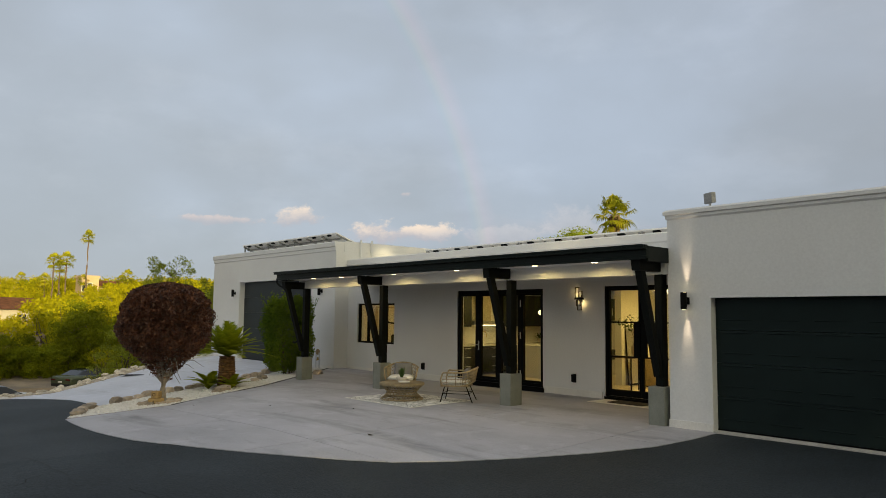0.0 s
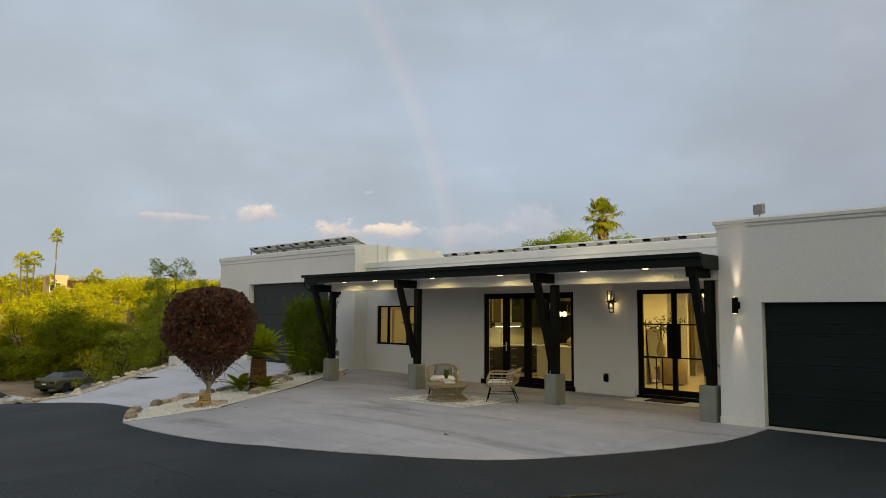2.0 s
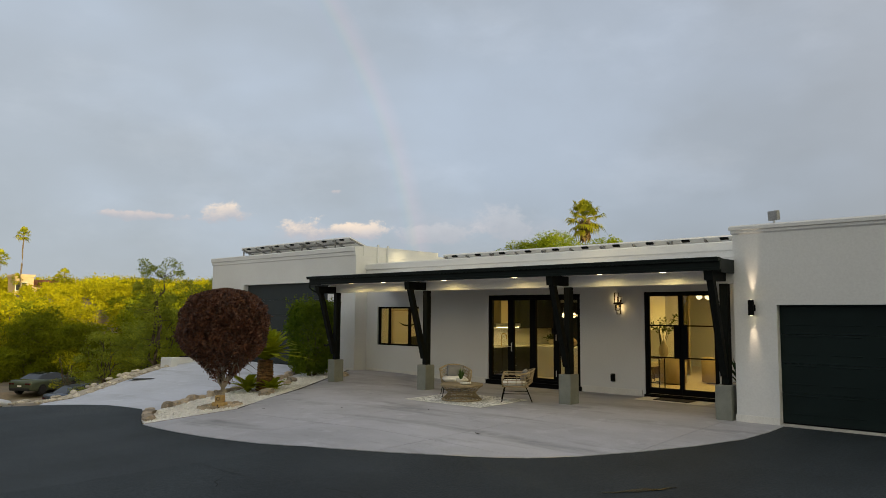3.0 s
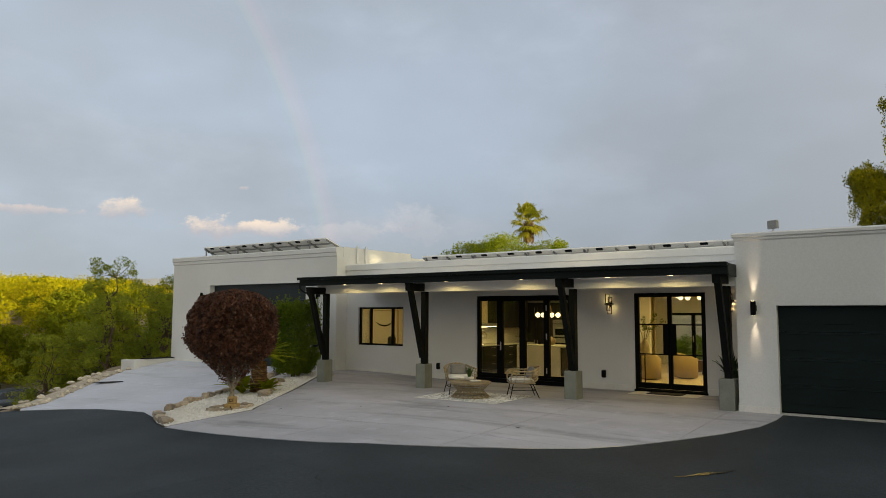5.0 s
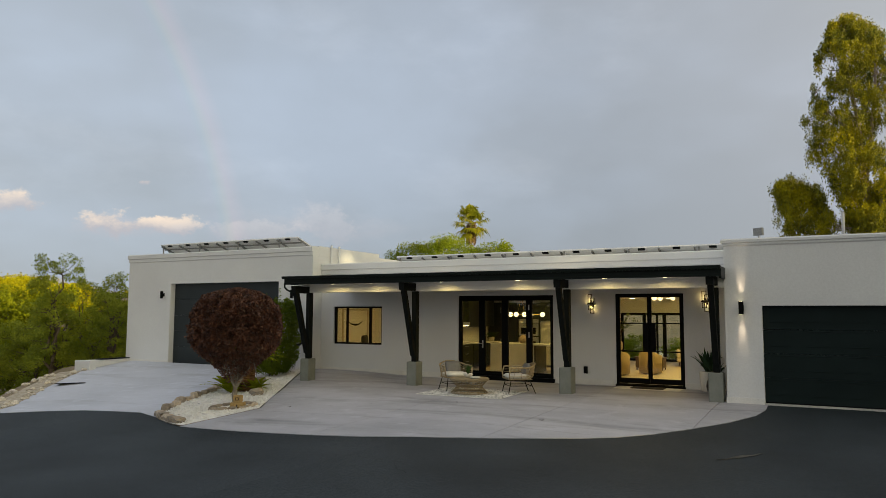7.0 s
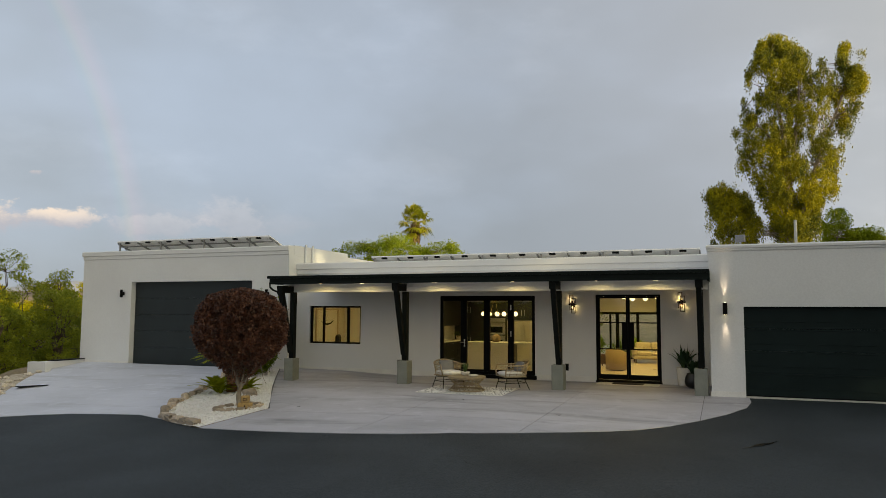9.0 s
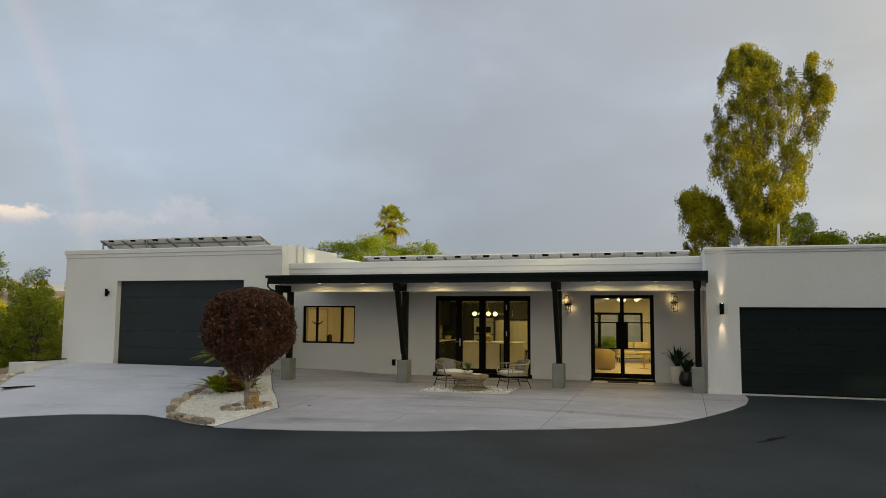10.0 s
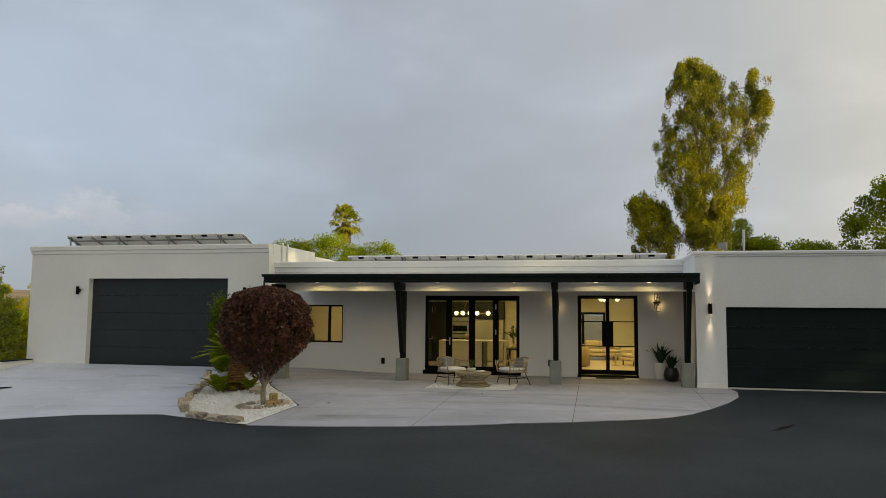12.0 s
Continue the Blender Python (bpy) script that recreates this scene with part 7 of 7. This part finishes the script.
# Trees at x 24 to 30 are unseen, added to shade house and valley.
for i, (x, y, h, r) in enumerate(((8.8, 38.5, 9.8, 3.6), (13.5, 39.5, 9.0, 3.6), (3.6, 39.8, 6.2, 1.8), (1.1, 41.6, 6.6, 1.0), (24.5, 11.0, 8.2, 2.9), (24, 6.8, 10.8, 3.2), (24.5, 2.2, 12.6, 3.6), (24, -2.6, 13.2, 3.8), (24.5, -7.6, 13.0, 3.8), (24, -12.6, 12.8, 3.8), (24.5, -17.6, 12.4, 3.8), (29, 9.2, 7.5, 2.9), (29.5, 4.6, 10.8, 3.2), (29, -0.4, 13.4, 3.8), (29.5, -5.2, 13.6, 3.8), (29, -10.2, 13.4, 3.8), (29.5, -15.2, 13.0, 3.8))):
    near = y > 30
    # The tall unseen ones past y 3 are thin, to dapple the side wall.
    build_tree("mesquite_tree", "broad green mesquite, those out of view added to give shade", pose(x, y, -0.6), 70 + i, h + 0.6, 1.2,
               lambda t, a, r=r: r * math.sin(math.pi * (0.2 + 0.7 * t)) ** 0.6, 170, 0.75, 220 if near else ((11 if h > 10 else 40) if y > 3 else 85), 0.20 if near else 0.38, 0.45, BACK_GREEN, BARK, 0.22, 0.1, 4, "mesquites beyond the garage wing")

# ---- the garden behind the house ----
setting(part("garden_wall", boxes((-30, -4, 31.0, 31.2, -1.2, 0.30)), STUCCO), "low white garden wall behind the house", "wall")
for i, (x, y, top, r) in enumerate(((-12.7, 28.4, 0.9, 0.8), (-15.6, 29.0, 1.3, 1.0), (-13.9, 29.6, 0.6, 0.7), (-10.9, 29.2, 0.75, 0.8), (-18.2, 29.6, 1.2, 1.1), (-16.8, 29.8, 0.8, 0.8))):
    build_tree("garden_shrub", "rounded green shrub in the back garden", pose(x, y, -0.6), 340 + i, top + 0.6, 0.3,
               lambda t, a, r=r: r * math.sin(math.pi * (0.2 + 0.7 * t)) ** 0.5, 60, 0.30, 80, 0.09, 0.45, BACK_GREEN, BARK, 0.05, 0.0, 4, "shrubs in the back garden")

# ---- the valley past the driveway ----
def variants(fine):
    """Shrub and small tree shapes, built once and copied over the slope; the finer ones stand nearer."""
    made = []
    for i, (h, base, r, n, cr, size, mat, nm, lab) in enumerate((
            (4.2, 0.5, 2.6, 110, 0.55, 0.15, MESQUITE, "mesquite_bush", "rounded yellow-green mesquite on the valley slope"),
            (5.2, 0.8, 2.9, 125, 0.58, 0.155, MESQUITE, "mesquite_bush", "rounded yellow-green mesquite on the valley slope"),
            (3.2, 0.3, 2.1, 90, 0.48, 0.14, MESQUITE, "mesquite_bush", "rounded yellow-green mesquite on the valley slope"),
            (4.6, 0.6, 2.4, 105, 0.58, 0.155, SCRUB, "desert_shrub", "green desert shrub on the valley slope"),
            (2.4, 0.2, 1.7, 75, 0.42, 0.14, SCRUB, "desert_shrub", "green desert shrub on the valley slope"))):
        lb = lobes(100 + i, 3, 0.35)
        x = (-60 if fine else -75) - i * 6
        made.append(build_tree(nm, lab, pose(x, 30 + i * 3, land(x, 30 + i * 3)), 200 + i, h, base,
                               lambda t, a, r=r, lb=lb: r * math.sin(math.pi * (0.22 + 0.7 * t)) ** 0.6 * lb(t, a), n if fine else int(n * 0.6), cr * (1.0 if fine else 1.15), 85 if fine else 48, size * (1.12 if fine else 1.75), 0.42, mat, BARK, 0.10, 0.1, 5, "scrub on the valley slope", twigs=2 if fine else 6))
    return made


def plant_valley():
    finer, coarser = variants(True), variants(False)
    plant_ridge()
    rng = random.Random(77)
    placed = []
    tries = 0
    while len(placed) < 230 and tries < 9000:
        tries += 1
        dist = 34 + 100 * rng.random() ** 1.25
        ang = radians(rng.uniform(38, 92))
        x, y = -1.0 - dist * math.sin(ang), dist * math.cos(ang)
        if x > -33 or (x > -34 and y > 10):
            continue
        # the lower lane and the parked cars stay clear
        if -56 < x < -31 and 2.0 < y < 15.5 and abs(y - (13.0 + 0.16 * (x + 46))) < 4.0:
            continue
        if dist < 47 and degrees_of(x, y) > 72:
            continue
        if -54 < x < -39 and 15 < y < 25:
            continue
        if dist < 60.5 and 68 < degrees_of(x, y) < 84:
            continue
        gap = 2.0 if dist < 70 else 3.0
        if any(math.hypot(x - a, y - b) < gap for a, b in placed):
            continue
        placed.append((x, y))
        # Nearer slope takes more dark SCRUB, so leaf colour carries the valley shade.
        k = rng.choices(range(5), (1.2, 1.2, 1, 3.4, 2.4) if dist < 76 else (3, 3, 2, 2, 1.4))[0]
        # the skyline stays low; lower still in front of the houses
        b = degrees_of(x, y)
        rise = 0.018 if (70 < b < 76.6 or b < 61) and 60 < dist < 118 else (-0.020 if 76.6 <= b < 86 and 40 < dist < 100 else 0.042)
        top = (1.9 + rise * dist if dist > 58 else 0.9) - land(x, y) + rng.uniform(-0.7, 0.2)
        s = min(rng.uniform(0.85, 1.25), max(top, 0.9) / ((4.7, 5.7, 3.6, 5.1, 2.8)[k]))
        copy_thing((finer if dist < 56 else coarser)[k], pose(x, y, land(x, y) - 0.1, 0, 0, rng.uniform(0, 360)) @ Matrix.Scale(s, 4))
    # a low row along the far side of the lane
    for k in range(30):
        b = 66 + k * 0.68 + rng.uniform(-0.2, 0.2)
        x, y = polar(b, rng.uniform(60.5, 64))
        copy_thing(finer[rng.choice((3, 4, 4))], pose(x, y, land(x, y) - 0.25, 0, 0, rng.uniform(0, 360)) @ Matrix.Scale(rng.uniform(0.75, 1.0), 4))
    for ob in finer + coarser:       # the first of each shape stands low among the rest
        ob.matrix_basis = ob.matrix_basis @ Matrix.Scale(0.55, 4)


def plant_ridge():
    """Low bushes that cover the ridge round the houses."""
    rng = random.Random(91)
    leaf_rng = np.random.default_rng(92)
    spots, leaves = [], []
    for _ in range(5000):
        dist, b = rng.uniform(84, 138), rng.uniform(58, 84)
        x, y = polar(b, dist)
        if len(spots) > 360 or any(math.hypot(x - p, y - q) < 1.7 for p, q in spots):
            continue
        if any(math.hypot(x - polar(hb, hd)[0], y - polar(hb, hd)[1]) < hr for hb, hd, hr in ((73.6, 118, 4), (71.9, 120, 4.5), (78.0, 128, 5), (79.4, 98, 6.5), (57.6, 133, 7))):
            continue
        spots.append((x, y))
        rise = 0.014 if (70 < b < 76.6 and dist < 119) or b < 61 else (-0.014 if b >= 76.6 and dist < 99 else 0.044)
        h = min(rng.uniform(2.2, 4.4), max(0.9, 1.6 + rise * dist - land(x, y) + rng.uniform(-0.6, 0.3)))
        r = min(2.4, h * 0.62)
        n = 20
        c = leaf_rng.normal(0, 1, (n, 3))
        c /= np.linalg.norm(c, axis=1, keepdims=True)
        c *= np.sqrt(leaf_rng.uniform(0.15, 1, (n, 1))) * np.array([r, r, h * 0.46])
        c = np.repeat(c, 20, 0) + leaf_rng.normal(0, 0.30, (n * 20, 3))
        leaves.append(c + np.array([x, y, land(x, y) + h * 0.52]))
    tagged(leaf_mesh("ridge_scrub", np.vstack(leaves), 0.31, 0.45, leaf_rng, MESQUITE), "sunlit yellow-green scrub covering the far ridge", "scrub", "", "stuff")


def polar(ang, dist):
    return -1.0 - dist * math.sin(radians(ang)), dist * math.cos(radians(ang))


def degrees_of(x, y):
    return math.degrees(math.atan2(-(x + 1.0), y))


plant_valley()
LM = lobes(9, 3, 0.5)
for i, (x, y, top, r, n, base) in enumerate(((-33.5, 13.6, 4.35, 1.05, 80, 0.9), (-35.3, 16.6, 3.6, 1.4, 44, 0.9), (-34.0, 16.8, 3.75, 0.8, 34, 1.2), (-32.6, 15.8, 2.9, 1.2, 80, 0.3), (-34.2, 14.4, 2.0, 1.5, 95, 0.3), (-36.4, 15.2, 1.9, 1.8, 110, 0.3), (-38.9, 15.7, 1.5, 2.0, 130, 1.3), (-38.6, 13.6, 0.9, 1.5, 90, 1.1), (-36.2, 19.5, 2.6, 1.6, 80, 0.9), (-33.2, 21.5, 3.1, 1.6, 80, 0.9))):
    z = land(x, y)
    build_tree("mesquite_tree", "open grey-green mesquite tree beside the tall garage", pose(x, y, z), 300 + i, top - z - 0.15, base,
               lambda t, a, r=r: r * (math.sin(math.pi * (0.2 + 0.72 * t)) ** 0.6 if i else 0.35 + 0.65 * math.sin(math.pi * (0.1 + 0.6 * t))) * LM(t, a), n, 0.30, 100, 0.10, 0.42, GREY_GREEN, BARK, 0.10, 0.0, 6, "mesquites beside the garage")
for i, (x, y, h) in enumerate(((-35.2, 4.6, 3.4), (-49.2, 15.6, 3.2))):
    build_tree("thorn_tree", "thin leafy desert tree by the lower lane", pose(x, y, land(x, y)), 320 + i, h, 0.9,
               lambda t, a: 1.3 * math.sin(math.pi * (0.2 + 0.7 * t)), 30, 0.35, 45, 0.09, 0.4, MESQUITE, BARK, 0.07, 0.0, 5, "thin trees by the lane")

def plant_backdrop():
    """Unseen scrub behind the camera, added so the glass mirrors dark leaves, not sky."""
    rng = np.random.default_rng(505)
    leaves = []
    for k in range(150):
        x, y = rng.uniform(-75, 45), rng.uniform(-52, -36)
        h, r = rng.uniform(5.0, 8.5), rng.uniform(2.2, 3.6)
        d = rng.normal(0, 1, (420, 3))
        d /= np.linalg.norm(d, axis=1, keepdims=True)
        d *= np.cbrt(rng.uniform(0.3, 1, (420, 1))) * np.array([r, r, h * 0.5])
        leaves.append(d + np.array([x, y, land(x, y) + h * 0.5]))
    tagged(leaf_mesh("roadside_scrub", np.vstack(leaves), 0.75, 0.5, rng, SCRUB), "unseen dark green scrub behind the camera, added to darken reflections", "scrub", "", "stuff")


plant_backdrop()
LANE = material("worn_lane_asphalt", (0.17, 0.145, 0.12), 0.9, var=0.2, scale=0.5, fine=30, bump=0.3, tint=(0.32, 0.26, 0.19))
setting(sheet("lower_lane", [(-31.0, 8.0), (-33.0, 15.0), (-41.0, 24.0), (-50.0, 26.0), (-62, 21.0), (-61, 7.5), (-40, 5.0)], lambda x, y: land(x, y) - 0.03, LANE, 1.5), "worn grey lane below the driveway", "lane")


# ---- cars ----
TYRE = material("tyre_rubber", (0.012, 0.012, 0.012), 0.85, var=0.2, scale=10, fine=60, bump=0.2)
RIM = material("dark_alloy", (0.05, 0.05, 0.055), 0.35, 0.8, var=0.1, scale=8, fine=40, bump=0.0)
CAR_GLASS = material("tinted_car_glass", (0.015, 0.018, 0.02), 0.06, var=0.05, scale=2, fine=10, bump=0.0)
TAIL = material("red_tail_lens", (0.07, 0.006, 0.006), 0.2, var=0.1, scale=6, fine=40, bump=0.0)


def build_car(m, paint, label, coupe=True):
    c = thing("car", label, "car", m, "parked cars")
    half = 0.94
    # side profile: x along the car (front positive), low line and high line
    st = [(-2.36, 0.42, 0.80, 0.80), (-2.30, 0.30, 0.96, 0.88), (-1.9, 0.24, 1.02, 0.93), (-1.0, 0.22, 0.98, 0.94), (0.0, 0.22, 0.95, 0.93), (0.9, 0.22, 0.98, 0.95), (1.8, 0.24, 0.92, 0.93), (2.25, 0.28, 0.78, 0.84), (2.38, 0.40, 0.62, 0.74)]
    bm = bmesh.new()
    rings = []
    for x, lo, hi, w in st:
        w *= half / 0.94
        rings.append([bm.verts.new((x, y, z)) for y, z in ((-w * 0.92, lo), (-w, lo + 0.16), (-w * 1.0, (lo + hi) / 2), (-w * 0.96, hi - 0.10), (-w * 0.84, hi), (w * 0.84, hi), (w * 0.96, hi - 0.10), (w, (lo + hi) / 2), (w, lo + 0.16), (w * 0.92, lo))])
    for a, b in zip(rings, rings[1:]):
        for k in range(10):
            bm.faces.new((a[k], a[(k + 1) % 10], b[(k + 1) % 10], b[k]))
    bm.faces.new(rings[0]), bm.faces.new(rings[-1][::-1])
    bmesh.ops.subdivide_edges(bm, edges=bm.edges[:], cuts=1, use_grid_fill=True, smooth=0.4)
    body = part("body", bm, paint, c, smooth=True)
    roof = [(-1.75, 0.98), (-0.95, 1.30), (-0.1, 1.37), (0.35, 1.33), (1.15, 0.97)] if coupe else [(-1.9, 0.98), (-1.35, 1.36), (-0.2, 1.45), (0.4, 1.40), (1.2, 0.97)]
    bm = bmesh.new()
    rings = []
    for x, z in roof:
        w = 0.80 - 0.20 * (z - 0.97) / 0.4
        rings.append([bm.verts.new(p) for p in ((x, -0.82, 0.94), (x, -w, z - 0.03), (x, -w * 0.85, z), (x, w * 0.85, z), (x, w, z - 0.03), (x, 0.82, 0.94))])
    for a, b in zip(rings, rings[1:]):
        for k in range(5):
            bm.faces.new((a[k], a[k + 1], b[k + 1], b[k]))
    part("greenhouse", bm, CAR_GLASS, c, "dark tinted windows", smooth=False)
    bm = bmesh.new()
    rr = [(x, z + 0.012) for x, z in roof[1:4]]
    rows = [[bm.verts.new((x, y, z)) for y in (-0.50, -0.25, 0.25, 0.50)] for x, z in rr]
    for a, b in zip(rows, rows[1:]):
        for k in range(3):
            bm.faces.new((a[k], a[k + 1], b[k + 1], b[k]))
    bmesh.ops.solidify(bm, geom=bm.faces[:], thickness=0.02)
    part("roof_panel", bm, paint, c)
    for x in (-1.42, 1.42):
        for s in (-1, 1):
            bm = bmesh.new()
            rod(bm, (x, s * 0.70, 0.34), (x, s * 0.955, 0.34), 0.345, seg=24)
            w = part("wheel", bm, TYRE, c, "black tyre")
            bm = bmesh.new()
            rod(bm, (x, s * 0.94, 0.34), (x, s * 0.965, 0.34), 0.24, seg=18)
            part("rim", bm, RIM, w, "dark alloy rim")
    for s in (-1, 1):
        for k in (0.52, 0.72):
            part("tail_light", boxes((-2.40, -2.33, s * k - 0.08, s * k + 0.08, 0.70, 0.80), bevel=0.01), TAIL, c, "red tail light")
        part("headlight", boxes((2.30, 2.40, s * 0.62 - 0.14, s * 0.62 + 0.14, 0.58, 0.68), bevel=0.01), BRUSHED, c)
        part("wing_mirror", boxes((0.70, 0.88, s * 0.98 - 0.10, s * 0.98 + 0.10, 0.96, 1.08), bevel=0.02), paint, c)
    part("number_plate", boxes((-2.41, -2.39, -0.16, 0.16, 0.56, 0.66)), QUARTZ, c, "pale plate with no characters")
    part("bumper", boxes((-2.42, -2.28, -0.74, 0.74, 0.30, 0.48), bevel=0.03), TYRE, c)


PAINT_GREEN = material("dark_olive_car_paint", (0.10, 0.12, 0.075), 0.25, 0.4, var=0.06, scale=2, fine=100, bump=0.0)
PAINT_SILVER = material("silver_car_paint", (0.62, 0.62, 0.64), 0.28, 0.5, var=0.04, scale=2, fine=100, bump=0.0)
PAINT_BLUE = material("blue_grey_car_paint", (0.10, 0.12, 0.16), 0.28, 0.5, var=0.04, scale=2, fine=100, bump=0.0)
build_car(pose(-55.4, 16.6, land(-55.4, 16.6) + 0.05, 0, 0, 121), PAINT_GREEN, "dark olive coupe parked on the lower lane")
build_car(pose(-46.4, 9.3, land(-46.4, 9.3), 0, 0, 100), PAINT_SILVER, "pale silver car parked below the driveway stones", False)
build_car(pose(-46.3, 15.9, land(-46.3, 15.9), 0, 0, 100), PAINT_BLUE, "blue-grey car parked below the driveway stones", False)


# ---- houses and palms on the ridge ----
ADOBE = material("sunlit_adobe", (0.62, 0.46, 0.28), 0.9, var=0.08, scale=1, fine=12, bump=0.2)
CREAM = material("cream_render", (0.62, 0.58, 0.48), 0.9, var=0.06, scale=1, fine=12, bump=0.2)
CLAY = material("clay_roof_tile", (0.36, 0.15, 0.07), 0.85, var=0.25, scale=2, fine=14, bump=0.6)
DARK_GLASS = material("dark_window_glass", (0.05, 0.055, 0.06), 0.1, bump=0.0)


def gable_house(m, w, d, h, rise, wallmat, roofmat, label, wins, flat=False):
    o = thing("house", label, "house", m, "houses on the ridge")
    part("wall", boxes((-w / 2, w / 2, -d / 2, d / 2, -3, h)), wallmat, o)
    if flat:
        part("roof", boxes((-w / 2 - 0.15, w / 2 + 0.15, -d / 2 - 0.15, d / 2 + 0.15, h, h + 0.35)), wallmat, o)
    else:
        bm = bmesh.new()
        e = 0.6
        v = [bm.verts.new(p) for p in ((-w / 2 - e, -d / 2 - e, h - 0.1), (w / 2 + e, -d / 2 - e, h - 0.1), (w / 2 + e, 0, h + rise), (-w / 2 - e, 0, h + rise), (-w / 2 - e, d / 2 + e, h - 0.1), (w / 2 + e, d / 2 + e, h - 0.1))]
        bm.faces.new((v[0], v[1], v[2], v[3])), bm.faces.new((v[3], v[2], v[5], v[4]))
        bmesh.ops.solidify(bm, geom=bm.faces[:], thickness=0.22)
        part("roof", bm, roofmat, o, "tiled pitched roof")
        bm = bmesh.new()
        for x in (-w / 2 + 0.1, w / 2 - 0.1):
            t = [bm.verts.new(p) for p in ((x, -d / 2, h - 0.02), (x, d / 2, h - 0.02), (x, 0, h + rise - 0.3))]
            bm.faces.new(t)
        bmesh.ops.solidify(bm, geom=bm.faces[:], thickness=0.2)
        part("gable", bm, wallmat, o)
    for x, z, ww, hh in wins:
        wn = part("window", boxes((x - ww / 2, x + ww / 2, -d / 2 - 0.06, -d / 2 - 0.003, z, z + hh)), QUARTZ, o, "pale window frame")
        part("pane", boxes((x - ww / 2 + 0.1, x - 0.04, -d / 2 - 0.075, -d / 2 - 0.061, z + 0.1, z + hh - 0.1), (x + 0.04, x + ww / 2 - 0.1, -d / 2 - 0.075, -d / 2 - 0.061, z + 0.1, z + hh - 0.1)), DARK_GLASS, wn)
    return o


def on_ridge(ang, dist, z, turn=None):
    x, y = polar(ang, dist)
    return pose(x, y, z, 0, 0, ang if turn is None else turn)


gable_house(on_ridge(73.9, 118, 3.1, 86), 2.3, 4, 3.6, 1.2, ADOBE, CLAY, "sunlit adobe house with a flat roof on the ridge", ((-0.4, 1.6, 1.5, 1.3),), True)
gable_house(on_ridge(72.55, 120, 3.1, 76), 2.6, 4, 2.4, 1.0, ADOBE, CLAY, "sunlit adobe house with a clay tile roof on the ridge", ((0.3, 0.6, 1.5, 1.3),))
gable_house(on_ridge(78.0, 128, 2.8, 82), 6.0, 6, 2.4, 1.0, ADOBE, CLAY, "sunlit flat adobe house on the ridge", ((-1.2, 0.6, 1.3, 1.0),), True)
gable_house(on_ridge(79.4, 98, 0.0, 118), 9, 6, 2.1, 1.3, CREAM, CLAY, "cream gabled house with clay tiles among the scrub", ((-2.6, 0.5, 1.3, 1.0), (1.2, 0.5, 1.3, 1.0)))
gable_house(on_ridge(57.4, 134, 0.6, 57), 8.5, 6, 4.0, 1.0, ADOBE, CLAY, "sunlit adobe house behind the mesquites", ((-3.2, 1.4, 1.3, 1.4), (2.0, 1.4, 1.6, 1.4)), True)
for i, (ang, dist, top, r) in enumerate(((74.2, 112, 14.6, 1.7), (76.3, 110, 10.6, 1.8), (75.9, 112, 9.8, 1.8), (75.5, 111, 10.9, 1.9), (76.8, 113, 7.9, 1.6), (74.4, 116, 8.0, 1.5), (71.9, 119, 8.2, 1.7), (71.5, 120, 9.2, 1.7), (70.5, 124, 6.6, 1.9), (78.3, 130, 8.8, 1.6), (68.5, 90, 6.6, 1.0), (66.2, 96, 5.9, 1.2))):
    x, y = polar(ang - 0.25, dist)
    g0 = land(x, y)
    build_fan_palm(pose(x, y, g0), top * 0.90 - 0.9 - g0, r * 0.66, 400 + i, "tall thin fan palm on the sunlit ridge", 20, "palms on the ridge", False)


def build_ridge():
    """Faint mountains beyond the valley, with the haze of distance put into their colour."""
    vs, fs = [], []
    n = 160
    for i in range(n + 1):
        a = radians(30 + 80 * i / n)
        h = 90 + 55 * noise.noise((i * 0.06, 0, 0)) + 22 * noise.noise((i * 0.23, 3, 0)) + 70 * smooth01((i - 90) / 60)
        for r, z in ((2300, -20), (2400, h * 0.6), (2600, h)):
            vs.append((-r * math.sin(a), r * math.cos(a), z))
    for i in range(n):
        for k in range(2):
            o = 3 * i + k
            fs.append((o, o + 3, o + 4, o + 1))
    setting(raw("backdrop", vs, fs, material("haze_tinted_mountain", (0.34, 0.36, 0.42), 1.0, var=0.08, scale=0.01, fine=0.05, bump=0), smooth=True), "mountain ridge with blue-grey haze put into its colour", "mountain")


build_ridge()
